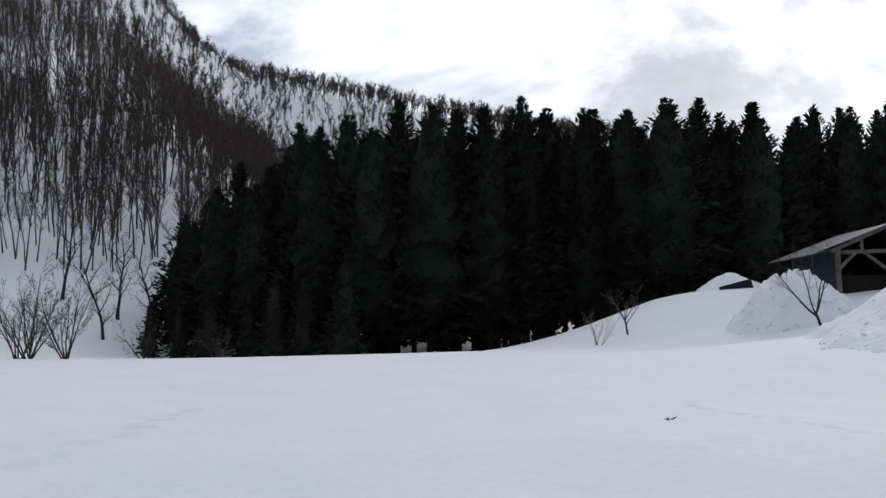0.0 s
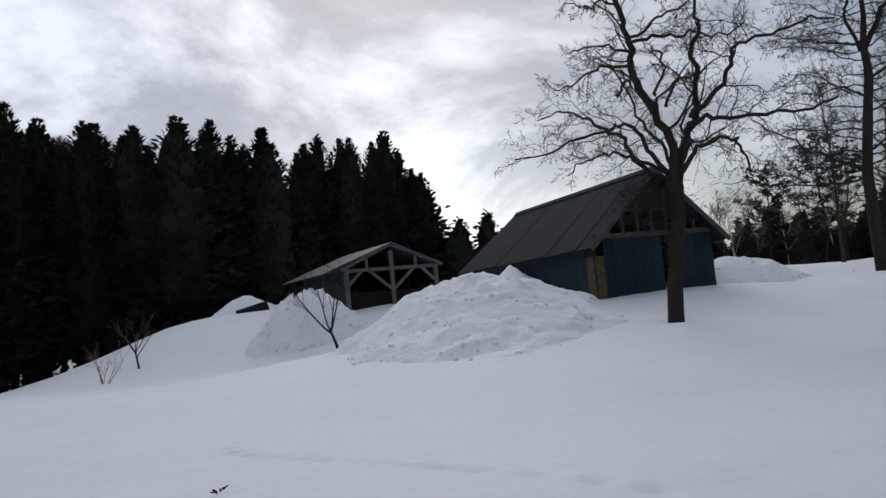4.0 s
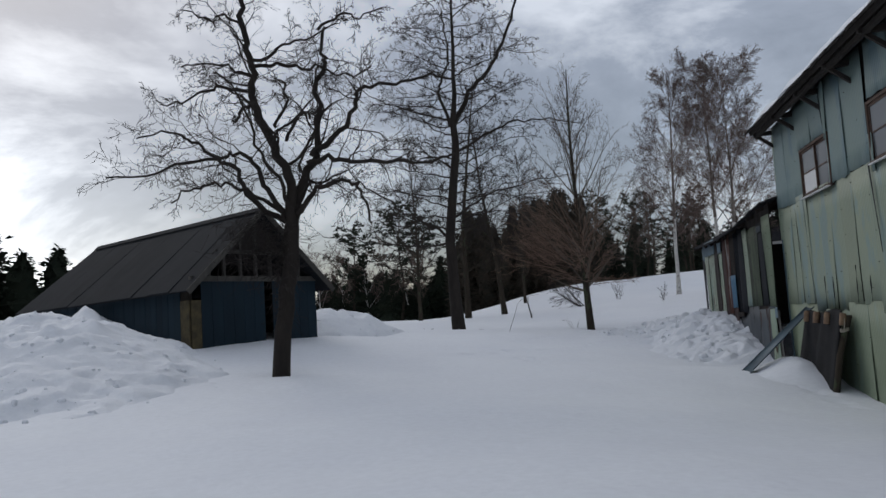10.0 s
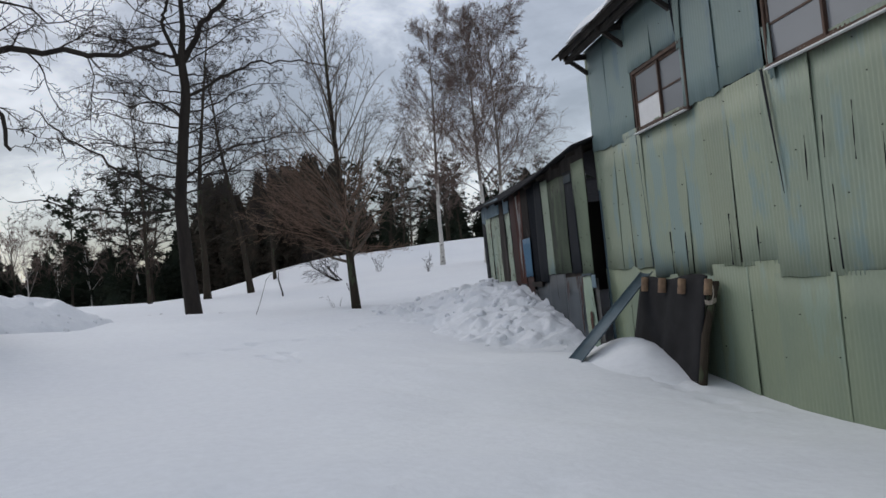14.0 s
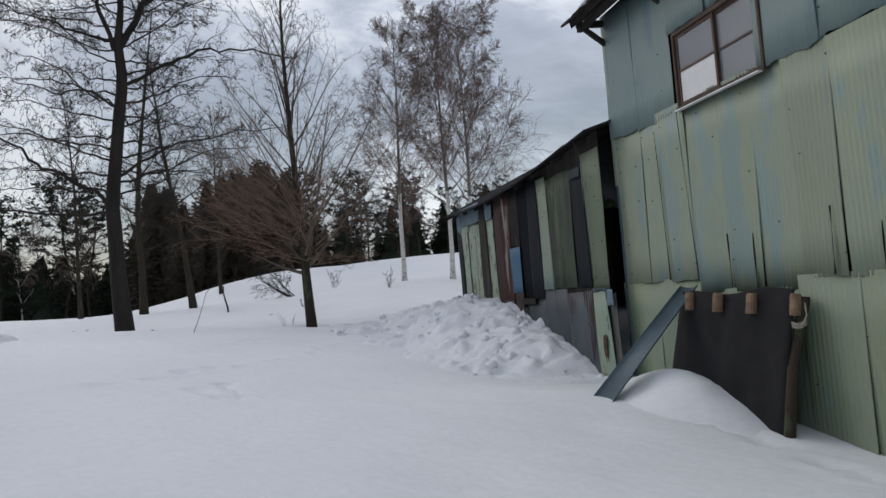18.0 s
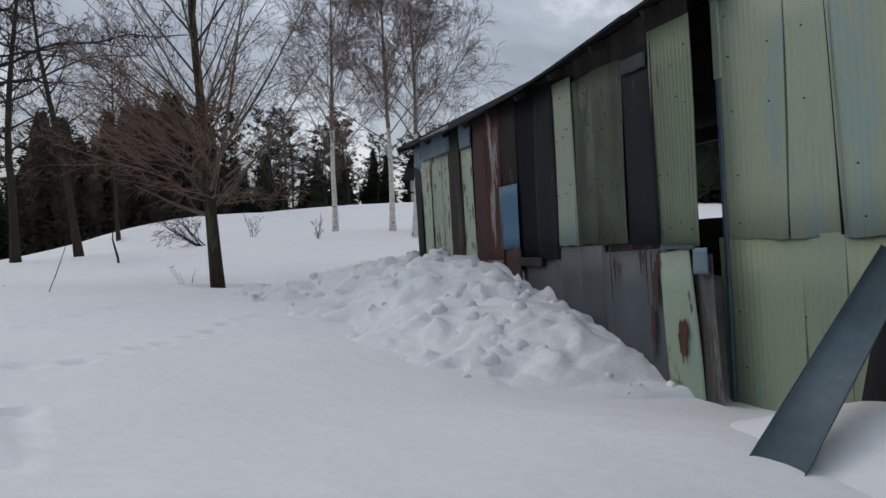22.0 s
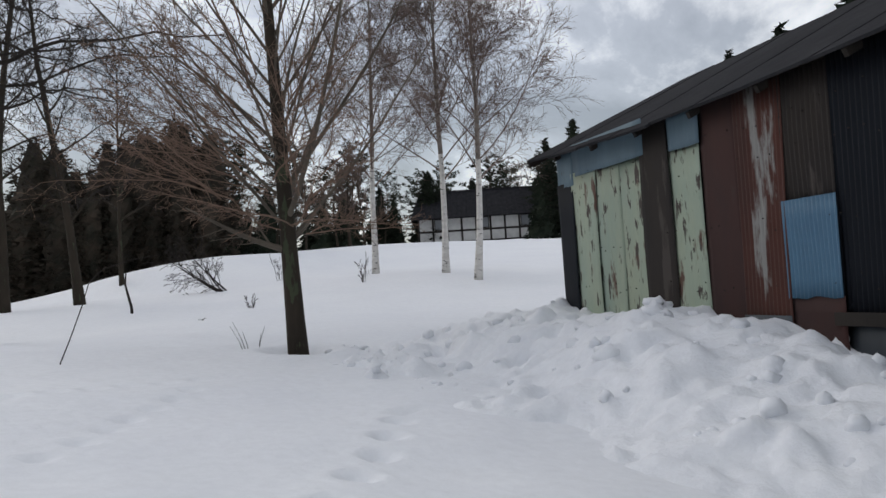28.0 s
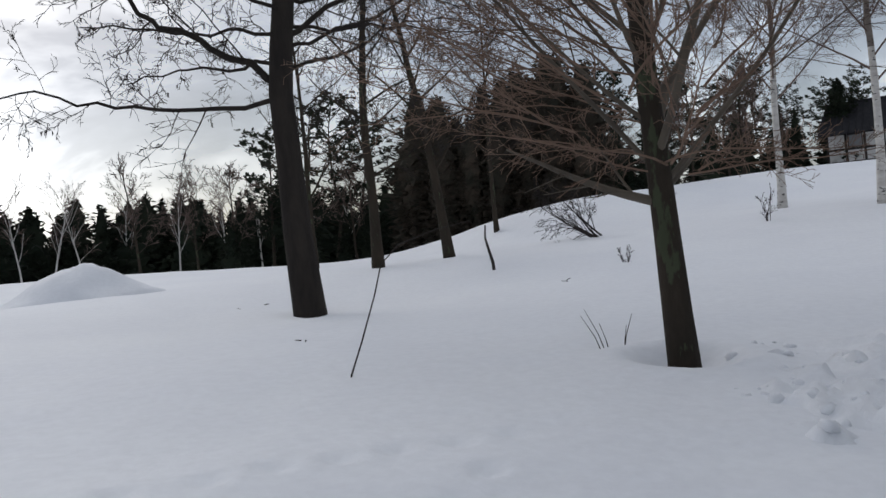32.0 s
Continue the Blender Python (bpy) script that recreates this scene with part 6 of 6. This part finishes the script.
# ---- conifers ----
def conifer(name, label, seed, height, width, bare, needle, dense, shape, group, droop=-0.12, clump=0.55, bark=BARK, whorl=1.1, rise=0.5, inner=0.72):
    """A needle tree: trunk, and a crown of many drooping sprays with gaps and an uneven outline."""
    r = random.Random(seed)
    ob = thing(name, label, "tree", Matrix.Identity(4), group)
    lean = [Vector((0.12 * math.sin(seed + i), 0.12 * math.cos(seed * 2 + i), height * i / 6 - (0.6 if i == 0 else 0))) for i in range(7)]
    part("trunk", Shape().tube(lean, [0.022 * height * (1 - 0.9 * i / 6) * 0.62 for i in range(7)], 7), bark, ob, smooth=True)
    s = Shape()
    gap = r.uniform(0, 6)
    for i in range(dense):
        t = r.random()
        z = bare + (height - bare) * t
        az = r.uniform(0, 2 * math.pi)
        tier = 0.66 + 0.46 * abs(math.sin(math.pi * z / whorl + 1.5 * math.sin(az * 2 + gap)))
        rough = 0.80 + 0.45 * noise.noise(Vector((math.cos(az) * 1.6, math.sin(az) * 1.6, z * 0.5 + seed * 3.1)))
        reach = width * shape(t) * tier * rough
        q = math.sqrt(r.random()) if r.random() < 0.3 else r.uniform(0.72, 1.06)
        c = Vector((math.cos(az) * reach * q, math.sin(az) * reach * q, z + droop * reach * q + r.uniform(-0.15, 0.15)))
        out = Vector((math.cos(az), math.sin(az), droop * 2 + rise * t + r.uniform(-0.35, 0.35))).normalized()
        side = out.cross(UP).normalized()
        size = clump * r.uniform(0.5, 1.25) * (1 - 0.6 * t)
        for m in range(2):
            tw = radians(r.uniform(-75, 75))
            w = side * math.cos(tw) + UP * math.sin(tw)
            tip = c + (out + w * r.uniform(-0.7, 0.7)).normalized() * size
            a, b = c + w * size * 0.28, c - w * size * 0.28
            s.quad(c - out * size * 0.5, a + out * size * 0.2, tip, b + out * size * 0.1)
    rings, spokes = 13, 9
    base = len(s.v)
    for i in range(rings + 1):
        t = 0.04 + 0.93 * i / rings
        z = bare + (height - bare) * t
        for k in range(spokes):
            az = 2 * math.pi * (k + 0.5 * (i % 2)) / spokes
            rough = 0.80 + 0.45 * noise.noise(Vector((math.cos(az) * 1.6, math.sin(az) * 1.6, z * 0.5 + seed * 3.1)))
            reach = width * shape(t) * inner * rough * r.uniform(0.75, 1.12)
            s.v.append(Vector((math.cos(az) * reach, math.sin(az) * reach, z + r.uniform(-0.25, 0.25))))
    for i in range(rings):
        for k in range(spokes):
            a, b = base + i * spokes + k, base + i * spokes + (k + 1) % spokes
            s.f.append((a, b, b + spokes, a + spokes))
    part("crown", s, needle, ob, "dense dark sprays of needles")
    return ob


def cone(t):
    return (1 - t) ** 0.75 * (0.35 + 0.65 * min(1, t * 5)) + 0.03


def column(t):
    return min(1.0, (1 - t) * 2.6) ** 0.6 * (0.7 + 0.3 * min(1, t * 4)) + 0.02


def spire(t):
    return (1 - t) * 0.95 + 0.02


def dome(t):
    return min(1.0, (1 - t) * 1.9) ** 0.8 * (0.55 + 0.45 * min(1, t * 4)) + 0.02


def open_pine(seed, height):
    """A pine with a bare lower stem and separate layered tufts of needles on its boughs, the sky showing between them."""
    r = random.Random(seed)
    ob = thing("pine_tree", "tall dark pine with an open crown", "tree", Matrix.Identity(4), "far pines")
    stem = [Vector((0.25 * math.sin(seed + 0.9 * i), 0.25 * math.cos(seed * 2 + i), height * 0.97 * i / 7 - (0.6 if i == 0 else 0))) for i in range(8)]
    wood, s = Shape().tube(stem, [0.16 * (1 - 0.85 * i / 7) for i in range(8)], 7), Shape()
    for i in range(34):
        t = 0.26 + 0.72 * (i + r.random()) / 34
        p, _ = along(stem, t)
        reach = (3.3 * math.sin(math.pi * min(1.0, 0.18 + 0.95 * (1 - t))) * r.uniform(0.55, 1.1) + 0.35)
        line = bend(r, p, heading(i * 137.5 + r.uniform(-30, 30), 4 + 34 * t + r.uniform(-10, 10)), reach, 5, 0.09, 0.02)
        wood.tube(line, [0.045 - 0.007 * j for j in range(6)], 4, False)
        for j in range(int(5 + 9 * reach / 3.3)):
            c, _ = along(line, r.uniform(0.35, 1.0))
            c = c + Vector((r.gauss(0, 0.26), r.gauss(0, 0.26), r.gauss(0.06, 0.10)))
            for m in range(6):
                out = heading(r.uniform(0, 360), r.uniform(-15, 60))
                w = out.orthogonal().normalized() * 0.09
                ln = r.uniform(0.22, 0.5)
                s.quad(c - w * 0.4, c + out * ln * 0.5 + w, c + out * ln, c + out * ln * 0.5 - w)
    part("trunk", wood, BARK_BROWN, ob, smooth=True)
    part("crown", s, NEEDLE_PINE, ob, "layered dark tufts of needles", kind="stuff")
    return ob


def place(base, x, y, scale, turn, wide=1.0, sink=0.2):
    m = Matrix.Translation((x, y, ground_at(x, y) - sink)) @ Matrix.Rotation(radians(3.0), 4, "Y") @ Matrix.Rotation(turn, 4, "Z")
    ob = copy_thing(base, m)
    ob.scale = (scale * wide, scale * wide, scale)
    return ob


def grove(bases, spots, seed):
    """Sets a wood of copies of the given trees; the first copies are the trees themselves."""
    r = random.Random(seed)
    used = set()
    for x, y, size in spots:
        base = r.choice(bases)
        k = size / base["tall"]
        turn = r.uniform(0, 6.28)
        if base.name not in used:
            used.add(base.name)
            base.matrix_basis = Matrix.Translation((x, y, ground_at(x, y) - 0.2)) @ Matrix.Rotation(radians(3.0), 4, "Y") @ Matrix.Rotation(turn, 4, "Z") @ Matrix.Diagonal((k, k, k, 1))
        else:
            place(base, x, y, k, turn, r.uniform(0.85, 1.15))
    for b in bases:
        if b.name not in used:
            for o in (*b.children, b):
                bpy.data.objects.remove(o)


def made(ob, tall):
    ob["tall"] = tall
    return ob


CED_LABEL, CED_GROUP = "tall dark cedar in a dense planted wood", "cedar wood"
cedars = [made(conifer("cedar_tree", CED_LABEL, 200 + k, 20.0, w, b, NEEDLE, 1150, sh, CED_GROUP, clump=1.05, whorl=2.6, rise=1.2, inner=0.56), 20.0) for k, (w, b, sh) in enumerate(((5.0, 2.6, dome), (4.6, 3.3, dome), (4.6, 2.6, cone), (5.2, 3.3, dome), (4.6, 2.9, dome)))]
r = random.Random(7)
spots = []
for row in range(5):
    n = 17
    for i in range(n):
        t = (i + r.uniform(-0.3, 0.3)) / (n - 1)
        x, y = -58 + 46 * t - 3.6 * row * 0.68 + r.uniform(-1, 1), 37 + 38 * t + 3.6 * row * 0.72 + r.uniform(-1, 1)
        top = 9.5 + 8.5 * min(1, max(0, (t + 0.02) / 0.20)) + r.uniform(-3.6, 1.4) - 1.8 * max(0, t - 0.55)
        spots.append((x, y, top + 1.5 * (row > 1) - ground_at(x, y)))
for i in range(10):                       # the wood's edge turns away behind the timber shed
    spots.append((-10.5 + r.uniform(-3, 1.5), 74 + 3.0 * i, 15.5 + r.uniform(-2, 1)))
spots += [(x, y, top - ground_at(x, y)) for x, y, top in ((-9.6, 76.5, 14.6), (-11.5, 79, 15.4), (-9.4, 82, 15.0), (-12.5, 74, 15.2))]
grove(cedars, spots, 4)
low = [made(conifer("young_cedar", "low bushy cedar at the edge of the wood", 210 + k, 8.0, 2.2, 0.2, NEEDLE, 520, cone, CED_GROUP, clump=0.6), 8.0) for k in range(2)]
grove(low, [(-57.5 + 2.3 * i + r.uniform(-0.5, 0.5), 34.5 + 1.2 * i + r.uniform(-0.6, 0.6), 4.5 + 0.7 * i + r.uniform(-0.8, 0.8)) for i in range(7)] + [(-53 + 1.75 * i - 5 + r.uniform(-2, 2), 47 + 1.45 * i + r.uniform(-2, 2), 5.5 + r.uniform(-1.5, 1.5)) for i in range(0, 22, 2)], 5)

browns = [made(conifer("brown_cedar", "columnar cedar with winter-brown needles", 220 + k, 10.0, 2.1, 0.8, NEEDLE_BROWN, 950, column, "brown cedars on the rise", clump=0.5, inner=0.62), 10.0) for k in range(3)]
r = random.Random(17)
grove(browns, [(29.3 + 1.1 * i + r.uniform(-0.3, 0.3), 64.0 - 0.8 * i + r.uniform(-0.6, 0.6), 8.3 + r.uniform(-1.4, 1.2)) for i in range(8)] + [(30.3 + 1.1 * i, 67.5 - 0.8 * i + r.uniform(-0.6, 0.6), 8.6 + r.uniform(-1.2, 1)) for i in range(8)] + [(30.0 + 1.2 * i + r.uniform(-0.3, 0.3), 62.0 - 0.8 * i, 6.0 + r.uniform(-1, 1)) for i in range(6)], 6)

firs = [made(conifer("fir_tree", "dark ragged fir in the far tree line", 230 + k, 10.0, w, 0.2, NEEDLE_PINE, 620, sh, "far tree line", -0.2, 0.8, whorl=1.0, rise=0.3, inner=0.74), 10.0) for k, (w, sh) in enumerate(((3.4, spire), (3.3, cone), (3.0, spire), (3.8, cone)))]
broads = [made(conifer("pine_tree", "broad bushy pine in the far tree line", 250 + k, 8.0, w, 0.3, NEEDLE_PINE, 420, sh, "far tree line", -0.12, 0.85, whorl=1.3, rise=0.5, inner=0.6), 8.0) for k, (w, sh) in enumerate(((3.2, dome), (3.6, dome), (3.0, cone)))]
pines = [made(open_pine(240 + k, 12.0), 12.0) for k in range(3)]
r = random.Random(19)
spots = [(-9 + 2.6 * i + r.uniform(-1, 1), 92 + r.uniform(-3, 5), (8.0 if i < 10 else 7.4 if i < 16 else 6.2) + r.uniform(-1.8, 1.8)) for i in range(19)]
spots += [(36 + 2.2 * i + r.uniform(-1, 1), 92 - 0.5 * i + r.uniform(-3, 3), 7.5 + r.uniform(-2, 2)) for i in range(28)]
spots += [(20 + 1.8 * i + r.uniform(-1, 1), 74 + r.uniform(-3, 3), (4.6 if i < 6 else 6.0) + r.uniform(-1.2, 1.6)) for i in range(12)]
spots += [(67, 36, 15), (69, 32, 17.5), (64, 38.5, 13), (72, 29, 18), (74, 33, 17), (88, 65, 13.5), (87, 68, 11.5)]
spots += [(72.4, 59.5, 6.4), (105.2, 78.8, 15.5)]
spots += [(96 + 3 * i, 62 - 4.5 * i, 11 + r.uniform(-2, 4)) for i in range(9)]
grove(firs, spots, 8)
spots = [(-14 + 2.3 * i + r.uniform(-1, 1), 97 + r.uniform(-2, 5), 6.6 + r.uniform(-1.6, 1.6)) for i in range(26)]
spots += [(-16 + 1.3 * i + r.uniform(-1, 1), 88.5 + r.uniform(-2, 2), (7.2 if i < 36 else 5.8) + r.uniform(-1.4, 1.2)) for i in range(44)]
spots += [(-5.6, 80, 9.0), (-2.8, 81, 9.4), (-7.9, 84, 8.0), (-0.6, 84, 7.4)]
grove(broads, spots, 10)
spots = [(28.5, 79, 12.5), (31.0, 80, 11.5), (24.5, 82, 11.0), (43, 66, 9.5), (46, 64, 8.6), (49, 66, 9.0), (41, 70, 10), (52, 63, 8.2), (55, 68, 8.0), (83, 66, 8.5), (86, 67, 9.5), (92, 60, 12), (98, 62, 13), (102, 56, 14), (90, 78, 11), (96, 80, 12), (88, 84, 11)]
spots += [(64 + 2.4 * i + r.uniform(-1, 1), 88 - 1.0 * i + r.uniform(-2, 2), 8 + r.uniform(-2, 2)) for i in range(8)]
grove(pines, spots, 9)

# brown leafless trees before the tree line
FARBARE = Habit((8, 5, 3), (0.5, 0.5, 0.5), (40, 40, 40), (0.08, 0.1, 0.12), (0.03, 0.02, 0.0), 0.2, 0.013, (6, 4, 3, 2), (4, 3, 3, 3), 0.45)
for k in range(17):
    r = random.Random(470 + k)
    x, y = (39.0 + 1.9 * k + r.uniform(-0.8, 0.8), 66 - 0.8 * k + r.uniform(-2, 2)) if k < 8 else (14 + 3.4 * (k - 8) + r.uniform(-1, 1), 72 + r.uniform(-2, 2)) if k < 13 else (99.4 + 1.4 * (k - 13), 86 - 2.2 * (k - 13))
    limbs = [((1.6 + i * 0.42) * (1 if k < 13 else 1.7), i * 137.5 + r.uniform(-20, 20), r.uniform(38, 66), (3.0 - 0.12 * i) * r.uniform(0.7, 1.1) * (1 if k < 13 else 1.5), 0.035) for i in range(11)]
    bare_tree("bare_tree", "brown leafless tree before the far conifers", x, y, 490 + k, (7.0 if k < 13 else 12.0) + r.uniform(-1.2, 1.2), 0.10, 1.6, limbs, FARBARE, BARK_BROWN, TWIG_BIRCH, lean=(r.uniform(-0.05, 0.05), 0), top_gnarl=0.03, group="bare trees before the tree line")

# pale birches at the far tree line
for k in range(12):
    r = random.Random(400 + k)
    x, y = 2 + 2.7 * k + r.uniform(-1, 1), 84 + r.uniform(-2, 3)
    limbs = [(2.6 + i * 0.5, i * 137.5, r.uniform(48, 68), 2.4 * r.uniform(0.7, 1.1), 0.03) for i in range(9)]
    bare_tree("birch_tree", "slender pale birch before the far conifers", x, y, 430 + k, 7.0 + r.uniform(-1, 1.5), 0.09, 2.5, limbs, Habit((6, 4), (0.45, 0.5), (38, 38), (0.07, 0.1), (0.02, 0.0), 0.2, 0.016, (5, 4, 3, 3), (4, 3, 3, 3), 0.45), BIRCH, TWIG_BIRCH, lean=(r.uniform(-0.12, 0.12), 0), top_gnarl=0.03, group="far birches")

# ---- far house ----
HOUSE = Matrix.Translation((85.4, 74.8, ground_at(84, 76.5) - 0.2)) @ Matrix.Rotation(radians(-52), 4, "Z")
far = thing("farmhouse", "distant house with dark tiled roof and white half-timbered walls", "house", HOUSE)
part("wall", Shape().box(-8, -3.4, 0, 8, 3.4, 3.2), PLASTER, far, "white plastered wall")
for x in np.arange(-8, 8.1, 1.6):
    part("timber", Shape().box(x - 0.11, -3.46, 0, x + 0.11, -3.38, 3.2), WOOD_DARK, far)
for z in (0.25, 1.5, 3.05):
    part("rail", Shape().box(-8, -3.47, z - 0.11, 8, -3.39, z + 0.11), WOOD_DARK, far)
for x in (-5.6, -0.8, 4.0):
    win = part("window", Shape().box(x - 0.65, -3.45, 1.62, x + 0.65, -3.40, 2.9), WOOD_DARK, far)
    part("pane", Shape().box(x - 0.55, -3.47, 1.72, x + 0.55, -3.455, 2.8), GLASS, win)
rf = Shape()
rf.quad((-8.8, -4.6, 2.9), (8.8, -4.6, 2.9), (8.0, 0, 6.2), (-8.0, 0, 6.2)).quad((-8.8, 4.6, 2.9), (-8.0, 0, 6.2), (8.0, 0, 6.2), (8.8, 4.6, 2.9)).quad((-8.8, -4.6, 2.9), (-8.0, 0, 6.2), (-8.8, 4.6, 2.9)).quad((8.8, -4.6, 2.9), (8.8, 4.6, 2.9), (8.0, 0, 6.2)).quad((-8.8, -4.6, 2.88), (-8.8, 4.6, 2.88), (8.8, 4.6, 2.88), (8.8, -4.6, 2.88))
part("roof", rf, ROOF_FELT, far, "dark tiled roof")
for k in range(30):
    x = -8.5 + 17 * k / 29
    part("tile_rib", Shape().beam((x, -4.6, 2.95), (x * 0.93, -0.05, 6.22), 0.12, 0.10), ROOF_FELT, far)
part("ridge", Shape().beam((-8.1, 0, 6.25), (8.1, 0, 6.25), 0.3, 0.25), ROOF_FELT, far)

# ---- bare woods on the hill ----
r = random.Random(77)
woods = Shape()


def hill_tree(x, y, hgt, twiggy, bushy=1.0):
    z = ground_at(x, y)
    base = Vector((x, y, z - 0.3))
    tilt = Vector((0.18 + r.uniform(-0.1, 0.1), -0.06 + r.uniform(-0.1, 0.1), 1)).normalized()
    line = [base]
    d = tilt
    for i in range(3):
        d = (d + Vector((r.gauss(0, 0.09), r.gauss(0, 0.09), 0.12))).normalized()
        line.append(line[-1] + d * hgt / 3)
    w = 0.0125 * hgt
    woods.tube(line, [w, w * 0.75, w * 0.45, w * 0.15], 3, False)
    for i in range(twiggy):
        p, dd = along(line, 0.40 + 0.58 * r.random() ** 0.8)
        way = (spread_from(r, dd, r.uniform(22, 52)) + UP * 0.25).normalized()
        ln = hgt * r.uniform(0.12, 0.30) * min(bushy, 1.4)
        across = way.orthogonal().normalized() * w * 0.32 * bushy
        woods.quad(p - across, p + across, p + way * ln)
        q = p + way * ln * 0.45
        for j in range(2):
            e = spread_from(r, way, 38)
            woods.quad(q - across * 0.7, q + across * 0.7, q + e * ln * 0.6)


count = 0
while count < 4200:
    x, y = r.uniform(-250, -50), r.uniform(0, 170)
    s, w = -0.93 * x + 0.37 * y - 70, 0.37 * x + 0.93 * y
    if s < 11 or s > 190 or w > 75 or w < -40 or (s > 60 and r.random() < 0.66):
        continue
    hill_tree(x, y, r.uniform(5.5, 9.5), 24)
    count += 1
tagged(new("hillside_wood", woods.mesh("hillside_wood", HILL_TWIG)), "dense leafless wood of dark trunks on a snowy hillside", "wood", kind="stuff")
woods = Shape()
count = 0
while count < 3600:
    u, v = 345 - 130 * r.random() ** 1.3, r.uniform(-115, 190)
    x, y = -0.64 * u - 0.77 * v, 0.77 * u - 0.64 * v
    if ground_at(x, y) < 28:
        continue
    hill_tree(x, y, r.uniform(4.0, 8.5), 16, 3.0)
    count += 1
tagged(new("ridge_wood", woods.mesh("ridge_wood", HILL_TWIG)), "sparse leafless trees along a high snowy ridge", "wood", kind="stuff")
for k in range(4):                     # bare trees at the foot of the hill
    rr = random.Random(500 + k)
    x, y = ((-62.5, 38), (-66, 36), (-70, 33), (-63, 33))[k]
    limbs = [(1.4 + i * 0.5, i * 137.5, rr.uniform(35, 60), 2.6 * rr.uniform(0.7, 1.1), 0.06) for i in range(9)]
    bare_tree("hillside_tree", "dark leafless tree at the foot of the hill", x, y, 510 + k, 7.5, 0.16, 2.0, limbs, SLIM, BARK, TWIG_DARK, lean=(rr.uniform(-0.2, 0.2), 0), top_gnarl=0.06, group="trees at the foot of the hill")

# ---- small litter on the snow ----
r = random.Random(88)
for k, (x, y) in enumerate(((-1.19, 5.18), (-4.2, 33.0), (-5.2, 31.2), (-6.4, 33.4), (-9.6, 34.0), (14.6, 31.6), (15.15, 38.9), (15.7, 39.5), (14.85, 37.3), (20.4, 35.0))):
    ob = thing("fallen_twig", "dark fallen twig lying on the snow", "twig", Matrix.Translation((x, y, ground_at(x, y) + 0.01)), "fallen twigs")
    for i in range(2 if k else 5):
        line = bend(r, Vector((r.uniform(-0.06, 0.06), r.uniform(-0.06, 0.06), 0.0)), heading(r.uniform(0, 360), r.uniform(-2, 6)), r.uniform(0.03, 0.065) * (1 if k < 1 else 2.6), 4, 0.15, 0.0)
        part("twig", Shape().tube(line, [0.009, 0.008, 0.006, 0.005, 0.003], 5, False), TWIG_DARK, ob)
